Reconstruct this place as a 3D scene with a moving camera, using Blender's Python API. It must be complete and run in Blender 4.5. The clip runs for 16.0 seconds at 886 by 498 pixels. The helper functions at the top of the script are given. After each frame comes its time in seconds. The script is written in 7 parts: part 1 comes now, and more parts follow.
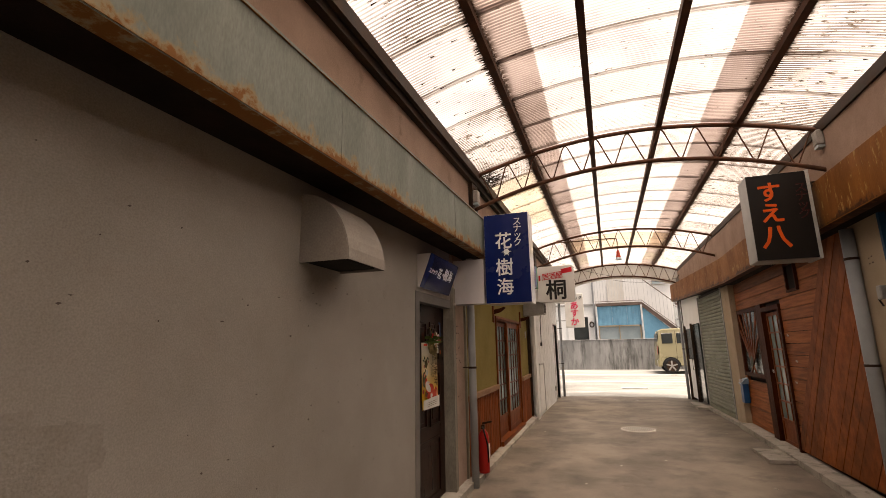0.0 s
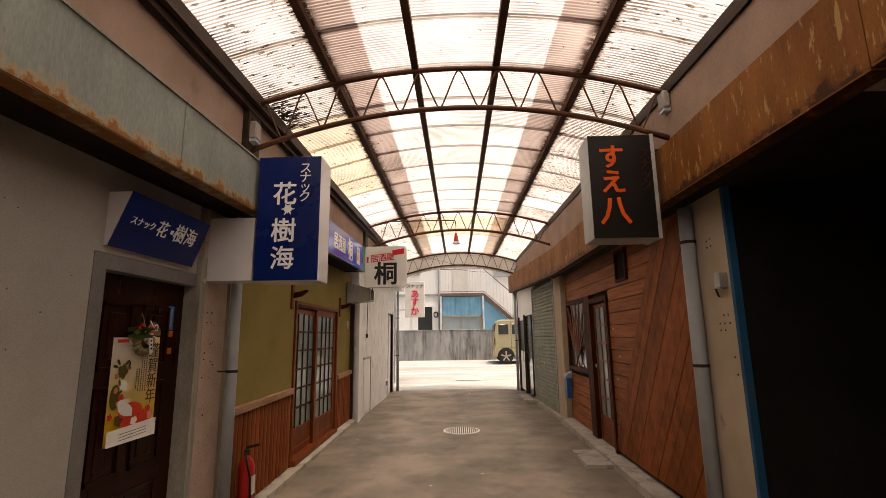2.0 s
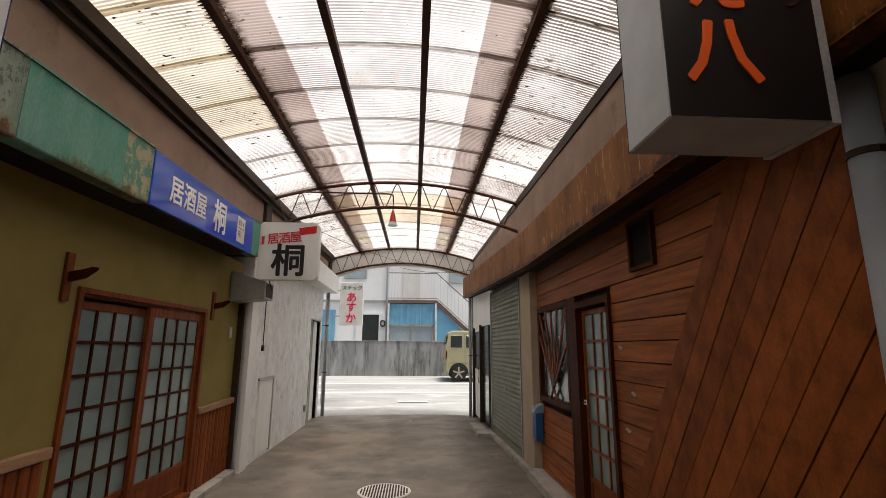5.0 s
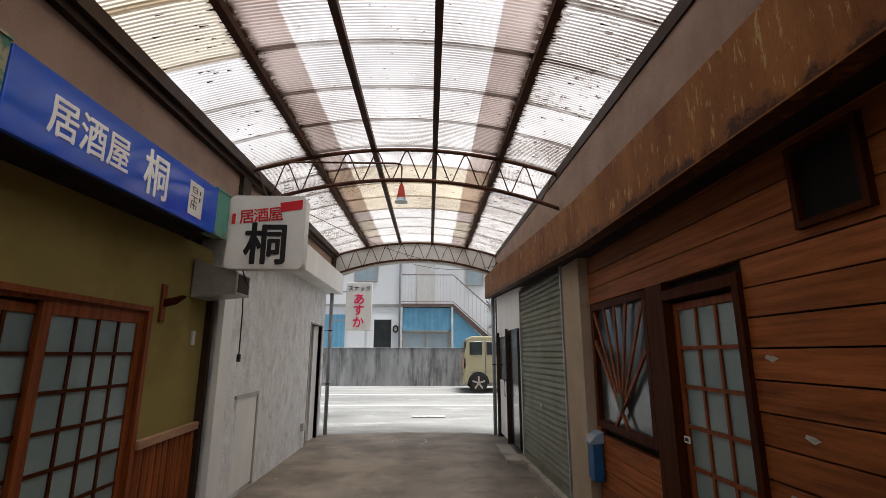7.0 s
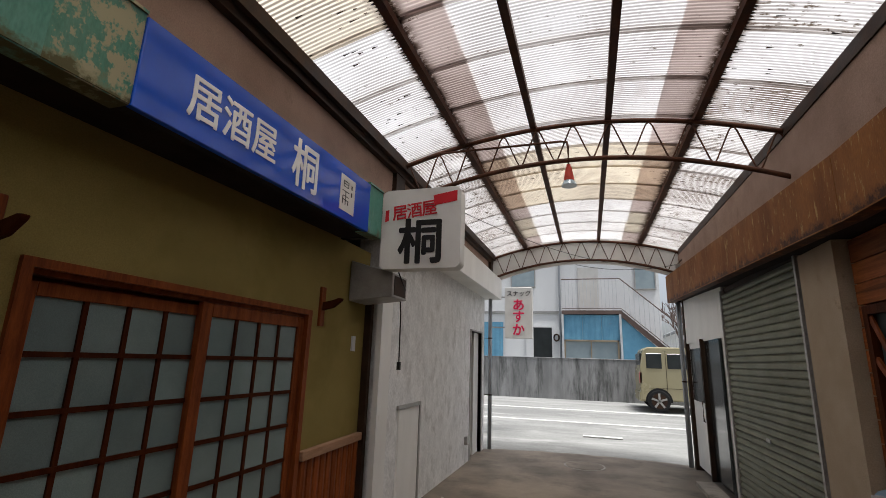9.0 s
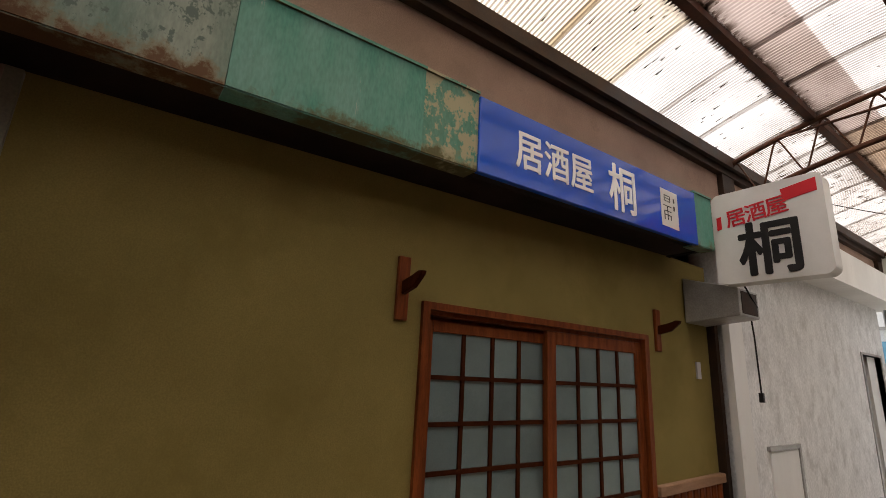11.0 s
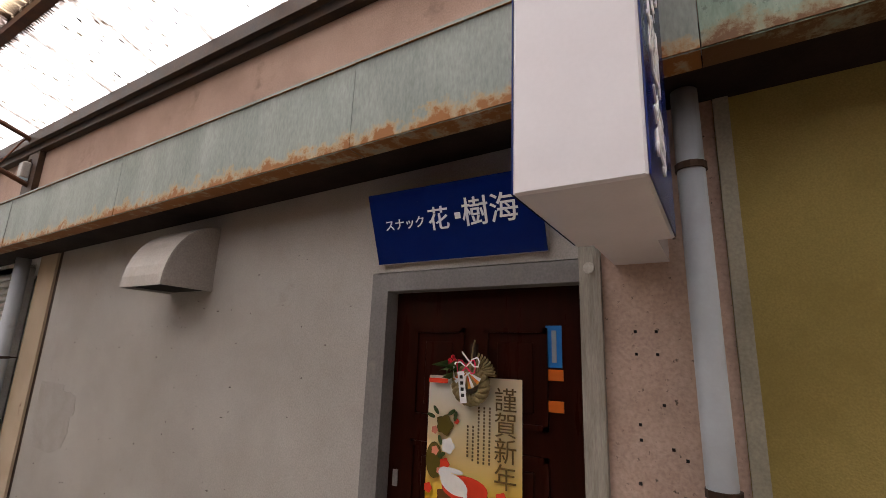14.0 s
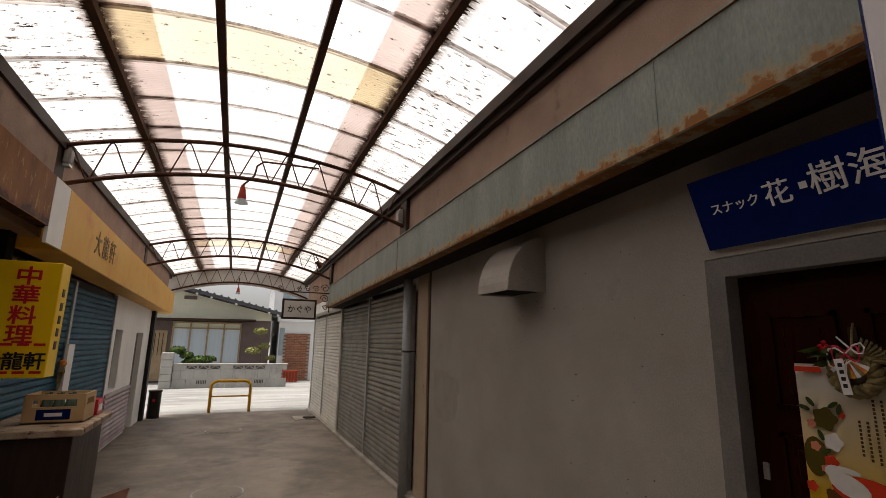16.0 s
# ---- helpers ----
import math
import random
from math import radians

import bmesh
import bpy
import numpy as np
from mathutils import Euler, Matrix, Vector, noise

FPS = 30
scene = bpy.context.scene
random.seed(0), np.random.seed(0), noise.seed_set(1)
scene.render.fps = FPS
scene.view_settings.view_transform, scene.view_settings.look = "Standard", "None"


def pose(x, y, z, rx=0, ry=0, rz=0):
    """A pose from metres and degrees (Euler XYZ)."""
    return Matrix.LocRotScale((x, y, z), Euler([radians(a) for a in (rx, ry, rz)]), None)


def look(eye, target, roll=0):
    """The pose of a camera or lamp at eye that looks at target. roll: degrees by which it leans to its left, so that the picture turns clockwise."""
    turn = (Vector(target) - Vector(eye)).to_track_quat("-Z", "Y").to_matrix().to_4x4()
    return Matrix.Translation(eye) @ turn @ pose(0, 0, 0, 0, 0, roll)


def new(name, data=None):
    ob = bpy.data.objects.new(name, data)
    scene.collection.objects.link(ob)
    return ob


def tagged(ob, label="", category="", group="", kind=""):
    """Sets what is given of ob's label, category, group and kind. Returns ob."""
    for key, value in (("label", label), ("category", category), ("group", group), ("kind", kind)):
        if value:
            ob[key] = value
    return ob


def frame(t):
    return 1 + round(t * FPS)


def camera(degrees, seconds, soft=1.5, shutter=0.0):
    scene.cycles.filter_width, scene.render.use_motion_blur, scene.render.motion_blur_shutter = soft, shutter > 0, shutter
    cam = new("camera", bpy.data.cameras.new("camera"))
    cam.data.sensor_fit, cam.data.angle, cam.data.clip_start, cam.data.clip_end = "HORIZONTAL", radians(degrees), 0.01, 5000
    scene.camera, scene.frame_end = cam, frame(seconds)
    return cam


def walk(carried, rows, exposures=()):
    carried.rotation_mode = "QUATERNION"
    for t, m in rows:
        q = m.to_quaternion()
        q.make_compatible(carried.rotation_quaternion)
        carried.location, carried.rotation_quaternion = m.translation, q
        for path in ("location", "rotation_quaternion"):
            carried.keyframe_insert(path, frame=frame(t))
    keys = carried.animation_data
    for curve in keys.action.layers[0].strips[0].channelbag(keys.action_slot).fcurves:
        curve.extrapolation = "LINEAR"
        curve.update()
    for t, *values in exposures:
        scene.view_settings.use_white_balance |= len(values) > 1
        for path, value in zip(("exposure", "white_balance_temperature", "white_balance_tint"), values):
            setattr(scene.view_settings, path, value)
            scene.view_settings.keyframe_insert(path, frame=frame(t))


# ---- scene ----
cam = camera(86.5, 16.0, soft=0.7)
PATH = [
    (0, (0.031, -0.056, 1.481), (-0.603, 1.794, 1.9), -0.9),
    (0.5, (0.129, 0.311, 1.501), (-0.328, 2.216, 1.903), -1.1),
    (1, (0.186, 0.695, 1.489), (-0.118, 2.634, 1.876), -0.9),
    (1.5, (0.258, 1.093, 1.506), (0.09, 3.05, 1.882), -0.8),
    (2, (0.368, 1.521, 1.532), (0.312, 3.486, 1.898), -0.8),
    (2.5, (0.398, 1.957, 1.528), (0.424, 3.924, 1.886), -0.7),
    (3, (0.497, 2.388, 1.531), (0.575, 4.353, 1.894), -0.5),
    (3.5, (0.581, 2.79, 1.571), (0.697, 4.75, 1.952), -0.3),
    (4, (0.586, 3.124, 1.607), (0.721, 5.081, 2.0), -0.2),
    (4.2, (0.602, 3.265, 1.584), (0.74, 5.219, 1.983), 0.1),
    (6.3, (0.822, 4.987, 1.623), (0.917, 6.941, 2.041), -0.0),
    (6.5, (0.735, 5.094, 1.594), (0.846, 7.044, 2.026), 0.0),
    (7, (0.702, 5.411, 1.621), (0.758, 7.362, 2.055), 0.1),
    (7.5, (0.724, 5.713, 1.628), (0.682, 7.664, 2.067), 0.3),
    (8, (0.646, 5.947, 1.62), (0.475, 7.89, 2.063), 0.5),
    (8.2, (0.583, 6.026, 1.623), (0.346, 7.96, 2.073), 0.6),
    (10.5, (0.447, 6.181, 1.684), (-0.908, 7.576, 2.155), 3.3),
    (11, (0.411, 6.042, 1.647), (-1.165, 7.166, 2.152), 3.0),
    (11.5, (0.365, 5.88, 1.668), (-1.382, 6.718, 2.164), 3.2),
    (12, (0.34, 5.745, 1.648), (-1.526, 6.254, 2.158), 2.8),
    (12.5, (0.255, 5.677, 1.617), (-1.666, 5.83, 2.151), 2.7),
    (13, (0.164, 5.661, 1.658), (-1.758, 5.407, 2.148), 2.8),
    (13.5, (0.149, 5.634, 1.629), (-1.679, 4.988, 2.122), 2.8),
    (14, (0.19, 5.59, 1.628), (-1.481, 4.589, 2.083), 2.1),
    (14.5, (0.276, 5.585, 1.593), (-1.208, 4.324, 2.046), 2.2),
    (15, (0.375, 5.631, 1.624), (-0.926, 4.17, 2.036), 1.2),
    (15.5, (0.447, 5.654, 1.607), (-0.609, 4.004, 2.013), 1.3),
    (16, (0.449, 5.682, 1.612), (-0.325, 3.88, 2.004), 1.0),
]
EXPOSURES = [(0.0, 0.80, 8000, 18), (2.0, 0.74, 8000, 18), (4.0, 0.57, 7000, 13), (7.0, 0.25, 6250, 10), (8.2, 0.18, 6150, 10), (10.3, 0.07, 6350, 11), (10.6, 0.10, 6400, 11), (11.0, 0.64, 6700, 12), (11.5, 1.60, 6900, 13), (12.0, 2.22, 6900, 14), (12.5, 2.28, 6600, 16), (13.0, 2.28, 6250, 15), (13.5, 2.12, 6150, 14), (14.0, 1.74, 6300, 13), (14.8, 0.60, 6450, 11), (16.0, 0.20, 6850, 13)]
walk(cam, [(t, look(eye, target, roll)) for t, eye, target, roll in PATH], EXPOSURES)

# ---- world, sun, exposure ----
world = bpy.data.worlds.new("overcast_sky")
scene.world = world
world.use_nodes = True
wn = world.node_tree
bg = wn.nodes["Background"]
sky = wn.nodes.new("ShaderNodeTexSky")
sky.sky_type = "NISHITA"
sky.sun_disc = False
sky.sun_elevation = radians(77)
sky.sun_rotation = radians(110)
sky.air_density, sky.dust_density, sky.ozone_density = 1.0, 4.0, 1.0
hsv = wn.nodes.new("ShaderNodeHueSaturation")
hsv.inputs["Saturation"].default_value = 0.35
wn.links.new(sky.outputs[0], hsv.inputs["Color"])
wn.links.new(hsv.outputs[0], bg.inputs[0])
bg.inputs[1].default_value = 0.15
sun_data = bpy.data.lights.new("sun", "SUN")
sun_data.energy, sun_data.angle, sun_data.color = 5.0, radians(18), (1.0, 0.96, 0.9)
sun = new("sun", sun_data)
sun.matrix_world = look((0, 0, 60), (-12, 6, 0))

# ---- materials ----
def links_of(m):
    return m.node_tree.nodes, m.node_tree.links


def mat(name, base, alt=None, rough=0.6, metal=0.0, scale=3.0, grain=90.0, bump=0.15, stain=None, stain_scale=2.0,
        stain_lo=0.55, stain_hi=0.7, stretch=(1, 1, 1), var=0.0, spec=0.14, dist=0.004):
    m = bpy.data.materials.new(name)
    m.use_nodes = True
    n, l = links_of(m)
    b = n["Principled BSDF"]
    b.inputs["Roughness"].default_value = rough
    b.inputs["Metallic"].default_value = metal
    b.inputs["Specular IOR Level"].default_value = spec
    geo = n.new("ShaderNodeNewGeometry")
    mp = n.new("ShaderNodeMapping")
    mp.inputs["Scale"].default_value = stretch
    l.new(geo.outputs["Position"], mp.inputs[0])
    big = n.new("ShaderNodeTexNoise")
    big.inputs["Scale"].default_value, big.inputs["Detail"].default_value = scale, 7
    big.inputs["Roughness"].default_value = 0.62
    l.new(mp.outputs[0], big.inputs["Vector"])
    fine = n.new("ShaderNodeTexNoise")
    fine.inputs["Scale"].default_value, fine.inputs["Detail"].default_value = grain, 3
    l.new(mp.outputs[0], fine.inputs["Vector"])
    alt = alt or tuple(c * 0.72 for c in base)
    rng = n.new("ShaderNodeMapRange")
    rng.inputs[1].default_value, rng.inputs[2].default_value = 0.36, 0.64
    l.new(big.outputs[0], rng.inputs[0])
    mix = n.new("ShaderNodeMix")
    mix.data_type = "RGBA"
    mix.inputs[6].default_value, mix.inputs[7].default_value = (*base, 1), (*alt, 1)
    l.new(rng.outputs[0], mix.inputs[0])
    out = mix.outputs[2]
    g = n.new("ShaderNodeMapRange")
    g.inputs[1].default_value, g.inputs[2].default_value = 0.3, 0.7
    g.inputs[3].default_value, g.inputs[4].default_value = (0.86, 1.1) if bump > 0.06 else (0.985, 1.01)
    l.new(fine.outputs[0], g.inputs[0])
    mul = n.new("ShaderNodeMix")
    mul.data_type, mul.blend_type = "RGBA", "MULTIPLY"
    mul.inputs[0].default_value = 1.0
    l.new(out, mul.inputs[6])
    l.new(g.outputs[0], mul.inputs[7])
    out = mul.outputs[2]
    if stain:
        st = n.new("ShaderNodeTexNoise")
        st.inputs["Scale"].default_value, st.inputs["Detail"].default_value = stain_scale, 9
        st.inputs["Roughness"].default_value = 0.68
        l.new(mp.outputs[0], st.inputs["Vector"])
        r2 = n.new("ShaderNodeMapRange")
        r2.inputs[1].default_value, r2.inputs[2].default_value = stain_lo, stain_hi
        l.new(st.outputs[0], r2.inputs[0])
        m2 = n.new("ShaderNodeMix")
        m2.data_type = "RGBA"
        m2.inputs[7].default_value = (*stain, 1)
        l.new(r2.outputs[0], m2.inputs[0])
        l.new(out, m2.inputs[6])
        out = m2.outputs[2]
    if var:
        info = n.new("ShaderNodeObjectInfo")
        r3 = n.new("ShaderNodeMapRange")
        r3.inputs[3].default_value, r3.inputs[4].default_value = 1 - var, 1 + var
        l.new(info.outputs["Random"], r3.inputs[0])
        h = n.new("ShaderNodeHueSaturation")
        l.new(r3.outputs[0], h.inputs["Value"])
        l.new(out, h.inputs["Color"])
        out = h.outputs[0]
    l.new(out, b.inputs["Base Color"])
    rr = n.new("ShaderNodeMapRange")
    rr.inputs[3].default_value, rr.inputs[4].default_value = max(0.03, rough - 0.12), min(1, rough + 0.12)
    l.new(big.outputs[0], rr.inputs[0])
    l.new(rr.outputs[0], b.inputs["Roughness"])
    if bump:
        bp = n.new("ShaderNodeBump")
        bp.inputs["Strength"].default_value, bp.inputs["Distance"].default_value = bump, dist
        l.new(fine.outputs[0], bp.inputs["Height"])
        l.new(bp.outputs[0], b.inputs["Normal"])
    return m


def fascia_mat(name, paint, paint_alt, rust, rust_dark, low=0.12, patches=0.62, patch=None, metal=0.0, rough=0.55, pscale=(1, 1, 1)):
    """Painted sheet metal whose lower edge and flaked patches are rusted; v of the UV runs up the sheet."""
    m = mat(name, paint, paint_alt, rough=rough, metal=metal, scale=2.4, grain=60, bump=0.2, stretch=(1, 1.6, 0.5), spec=0.1)
    n, l = links_of(m)
    b = n["Principled BSDF"]
    src = b.inputs["Base Color"].links[0].from_socket
    uv = n.new("ShaderNodeUVMap")
    sep = n.new("ShaderNodeSeparateXYZ")
    l.new(uv.outputs[0], sep.inputs[0])
    geo = n.new("ShaderNodeNewGeometry")
    ns = n.new("ShaderNodeTexNoise")
    ns.inputs["Scale"].default_value, ns.inputs["Detail"].default_value = 7.0, 9
    ns.inputs["Roughness"].default_value = 0.7
    l.new(geo.outputs["Position"], ns.inputs["Vector"])
    add = n.new("ShaderNodeMath")
    add.operation = "MULTIPLY_ADD"
    add.inputs[1].default_value, add.inputs[2].default_value = -0.9, 0.45
    l.new(ns.outputs[0], add.inputs[0])
    tot = n.new("ShaderNodeMath")
    l.new(add.outputs[0], tot.inputs[0])
    l.new(sep.outputs[1], tot.inputs[1])
    lowr = n.new("ShaderNodeMapRange")
    lowr.inputs[1].default_value, lowr.inputs[2].default_value = low + 0.12, low - 0.03
    l.new(tot.outputs[0], lowr.inputs[0])
    pt = n.new("ShaderNodeTexNoise")
    pt.inputs["Scale"].default_value, pt.inputs["Detail"].default_value = 2.1, 10
    pt.inputs["Roughness"].default_value = 0.72
    pmap = n.new("ShaderNodeMapping")
    pmap.inputs["Scale"].default_value = pscale
    l.new(geo.outputs["Position"], pmap.inputs[0])
    l.new(pmap.outputs[0], pt.inputs["Vector"])
    pr = n.new("ShaderNodeMapRange")
    pr.inputs[1].default_value, pr.inputs[2].default_value = patches, patches + 0.04
    l.new(pt.outputs[0], pr.inputs[0])
    m1 = n.new("ShaderNodeMix")
    m1.data_type = "RGBA"
    m1.inputs[7].default_value = (*(patch or rust), 1)
    l.new(pr.outputs[0], m1.inputs[0])
    l.new(src, m1.inputs[6])
    rc = n.new("ShaderNodeMix")
    rc.data_type = "RGBA"
    rc.inputs[6].default_value, rc.inputs[7].default_value = (*rust, 1), (*rust_dark, 1)
    edge = n.new("ShaderNodeMapRange")
    edge.inputs[1].default_value, edge.inputs[2].default_value = 0.10, 0.02
    l.new(tot.outputs[0], edge.inputs[0])
    l.new(edge.outputs[0], rc.inputs[0])
    m2 = n.new("ShaderNodeMix")
    m2.data_type = "RGBA"
    l.new(lowr.outputs[0], m2.inputs[0])
    l.new(m1.outputs[2], m2.inputs[6])
    l.new(rc.outputs[2], m2.inputs[7])
    l.new(m2.outputs[2], b.inputs["Base Color"])
    return m


def sheet_mat(name, tint, dirt=0.6, pass_on=0.86, lines=0.4):
    """Weathered corrugated plastic: lets daylight through, with grime specks and streaks."""
    m = bpy.data.materials.new(name)
    m.use_nodes = True
    n, l = links_of(m)
    n.remove(n["Principled BSDF"])
    out = n["Material Output"]
    geo = n.new("ShaderNodeNewGeometry")
    mp = n.new("ShaderNodeMapping")
    mp.inputs["Scale"].default_value = (1.0, 3.2, 1.0)
    l.new(geo.outputs["Position"], mp.inputs[0])
    sp = n.new("ShaderNodeTexNoise")
    sp.inputs["Scale"].default_value, sp.inputs["Detail"].default_value = 9.0, 8
    sp.inputs["Roughness"].default_value = 0.7
    l.new(mp.outputs[0], sp.inputs["Vector"])
    r = n.new("ShaderNodeMapRange")
    r.inputs[1].default_value, r.inputs[2].default_value = dirt, dirt + 0.06
    l.new(sp.outputs[0], r.inputs[0])
    big = n.new("ShaderNodeTexNoise")
    big.inputs["Scale"].default_value, big.inputs["Detail"].default_value = 1.3, 5
    l.new(geo.outputs["Position"], big.inputs["Vector"])
    info = n.new("ShaderNodeObjectInfo")
    rv = n.new("ShaderNodeMapRange")
    rv.inputs[3].default_value, rv.inputs[4].default_value = 0.86, 1.06
    l.new(info.outputs["Random"], rv.inputs[0])
    bv = n.new("ShaderNodeMapRange")
    bv.inputs[1].default_value, bv.inputs[2].default_value = 0.3, 0.7
    bv.inputs[3].default_value, bv.inputs[4].default_value = 0.84, 1.0
    l.new(big.outputs[0], bv.inputs[0])
    mm = n.new("ShaderNodeMath")
    mm.operation = "MULTIPLY"
    l.new(rv.outputs[0], mm.inputs[0])
    l.new(bv.outputs[0], mm.inputs[1])
    h = n.new("ShaderNodeHueSaturation")
    h.inputs["Color"].default_value = (*[c * pass_on for c in tint], 1)
    l.new(mm.outputs[0], h.inputs["Value"])
    mix = n.new("ShaderNodeMix")
    mix.data_type = "RGBA"
    mix.inputs[7].default_value = (0.10, 0.075, 0.05, 1)
    l.new(r.outputs[0], mix.inputs[0])
    l.new(h.outputs[0], mix.inputs[6])
    # corrugation shading painted as dark valley lines, darker laps, and grime beside the purlins
    tc = n.new("ShaderNodeTexCoord")
    so = n.new("ShaderNodeSeparateXYZ")
    l.new(tc.outputs["Object"], so.inputs[0])

    def node(op, a, c=None, d=None):
        q = n.new("ShaderNodeMath")
        q.operation = op
        for s, v in zip(q.inputs, (a, c, d)):
            if v is None:
                continue
            if isinstance(v, (int, float)):
                s.default_value = v
            else:
                l.new(v, s)
        return q.outputs[0]

    def span(v, lo, hi, to_lo=0.0, to_hi=1.0):
        q = n.new("ShaderNodeMapRange")
        for s, val in zip(q.inputs[1:5], (lo, hi, to_lo, to_hi)):
            s.default_value = val
        l.new(v, q.inputs[0])
        return q.outputs[0]

    wave = node("SINE", node("MULTIPLY", so.outputs[1], 2 * math.pi / 0.0327))
    valley_shade = node("MULTIPLY", span(wave, 0.25, 0.85), span(big.outputs[0], 0.35, 0.62, lines * 0.45, lines * 1.15))
    lap = node("MULTIPLY", span(node("ABSOLUTE", so.outputs[1]), 0.325, 0.345), span(sp.outputs[0], 0.3, 0.6, 0.3, 0.95))
    d1 = node("ABSOLUTE", node("ADD", so.outputs[0], 0.715))
    d2 = node("ABSOLUTE", node("ADD", so.outputs[0], -1.545))
    near = node("MULTIPLY", span(node("MINIMUM", d1, d2), 0.13, 0.045), span(sp.outputs[0], 0.40, 0.50))
    # painted valley shading joined with the lap bands and the purlin grime
    grime = node("MAXIMUM", node("MAXIMUM", valley_shade, lap), near)
    mixg = n.new("ShaderNodeMix")
    mixg.data_type = "RGBA"
    mixg.inputs[7].default_value = (0.15, 0.115, 0.095, 1)
    l.new(grime, mixg.inputs[0])
    l.new(mix.outputs[2], mixg.inputs[6])
    tr = n.new("ShaderNodeBsdfTranslucent")
    l.new(mixg.outputs[2], tr.inputs[0])
    df = n.new("ShaderNodeBsdfDiffuse")
    l.new(mixg.outputs[2], df.inputs[0])
    ms = n.new("ShaderNodeMixShader")
    ms.inputs[0].default_value = 0.12
    l.new(tr.outputs[0], ms.inputs[1])
    l.new(df.outputs[0], ms.inputs[2])
    # part of the daylight goes straight through the clear plastic
    cl = n.new("ShaderNodeBsdfTransparent")
    l.new(mixg.outputs[2], cl.inputs[0])
    mc = n.new("ShaderNodeMixShader")
    mc.inputs[0].default_value = 0.35
    l.new(ms.outputs[0], mc.inputs[1])
    l.new(cl.outputs[0], mc.inputs[2])
    l.new(mc.outputs[0], out.inputs[0])
    return m


GREY_WALL = mat("grey_painted_mortar", (0.336, 0.312, 0.288), (0.288, 0.264, 0.240), rough=0.75, scale=1.6, grain=140, bump=0.35, stain=(0.176, 0.152, 0.136), stain_scale=1.2, stain_lo=0.62, stain_hi=0.8)
PINK_CONC = mat("pinkish_weathered_concrete", (0.320, 0.216, 0.164), (0.248, 0.164, 0.124), rough=0.85, scale=2.5, grain=120, bump=0.4, stain=(0.112, 0.072, 0.048), stain_scale=3, stain_lo=0.6, stain_hi=0.8)
SPECKLE = mat("speckled_mortar_pillar", (0.400, 0.296, 0.240), (0.336, 0.240, 0.192), rough=0.9, scale=5, grain=70, bump=0.8, stain=(0.104, 0.080, 0.064), stain_scale=38, stain_lo=0.62, stain_hi=0.68)
BEIGE = mat("beige_plaster_pillar", (0.408, 0.326, 0.238), (0.340, 0.265, 0.184), rough=0.8, scale=2, grain=100, bump=0.3, stain=(0.170, 0.102, 0.061), stain_scale=2.4, stain_lo=0.62, stain_hi=0.72)
GREEN_WALL = mat("olive_green_plaster", (0.246, 0.190, 0.060), (0.215, 0.166, 0.052), rough=0.85, scale=1.8, grain=160, bump=0.35, stain=(0.185, 0.140, 0.038), stain_scale=2.2, stain_lo=0.50, stain_hi=0.75)
WHITE_WALL = mat("stained_white_mortar", (0.80, 0.80, 0.79), (0.66, 0.66, 0.65), rough=0.8, scale=7, grain=45, bump=0.5, stain=(0.50, 0.49, 0.47), stain_scale=5, stain_lo=0.52, stain_hi=0.70, stretch=(1, 1, 0.75))
WHITE_PAINT = mat("white_paint", (0.78, 0.77, 0.74), (0.70, 0.69, 0.66), rough=0.45, scale=2, bump=0.05, stain=(0.5, 0.46, 0.40), stain_scale=3, stain_lo=0.62, stain_hi=0.8, stretch=(1, 1, 0.4))
CONCRETE = mat("worn_alley_concrete", (0.25, 0.21, 0.17), (0.15, 0.127, 0.105), rough=0.55, scale=1.1, grain=130, bump=0.3, stain=(0.095, 0.080, 0.068), stain_scale=1.5, stain_lo=0.50, stain_hi=0.70)
KERB = mat("pale_kerb_concrete", (0.408, 0.372, 0.324), (0.288, 0.264, 0.228), rough=0.8, scale=3, bump=0.4, stain=(0.156, 0.144, 0.120), stain_scale=6)
ROAD = mat("faded_asphalt", (0.30, 0.30, 0.285), (0.20, 0.20, 0.192), rough=0.9, scale=0.9, grain=45, bump=0.5, stain=(0.38, 0.375, 0.36), stain_scale=1.4, stain_lo=0.54, stain_hi=0.70, stretch=(0.35, 1.8, 1))
ROAD_PAINT = mat("worn_road_paint", (0.62, 0.61, 0.58), (0.4, 0.39, 0.37), rough=0.8, scale=9, bump=0.2)
BLOCK_WALL = mat("weathered_block_wall", (0.30, 0.30, 0.295), (0.20, 0.20, 0.198), rough=0.9, scale=2.2, grain=70, bump=0.5, stain=(0.075, 0.075, 0.072), stain_scale=2.6, stain_lo=0.47, stain_hi=0.66, stretch=(1.8, 1, 0.3))
STEEL = mat("rusty_brown_steel", (0.055, 0.026, 0.016), (0.095, 0.038, 0.02), rough=0.6, metal=0.3, scale=9, bump=0.2)
DARK_STEEL = mat("dark_gutter_metal", (0.030, 0.020, 0.015), (0.055, 0.03, 0.018), rough=0.6, metal=0.3, scale=6, bump=0.2)
GALV = mat("grey_vinyl_pipe", (0.313, 0.331, 0.348), (0.255, 0.267, 0.278), rough=0.45, scale=3, bump=0.05, stain=(0.186, 0.174, 0.162), stain_scale=4, stain_lo=0.6, stain_hi=0.8)
FASCIA_TEAL = fascia_mat("grey_green_painted_fascia", (0.216, 0.236, 0.212), (0.168, 0.188, 0.168), (0.34, 0.22, 0.085), (0.20, 0.085, 0.025), low=0.05, patches=0.72)
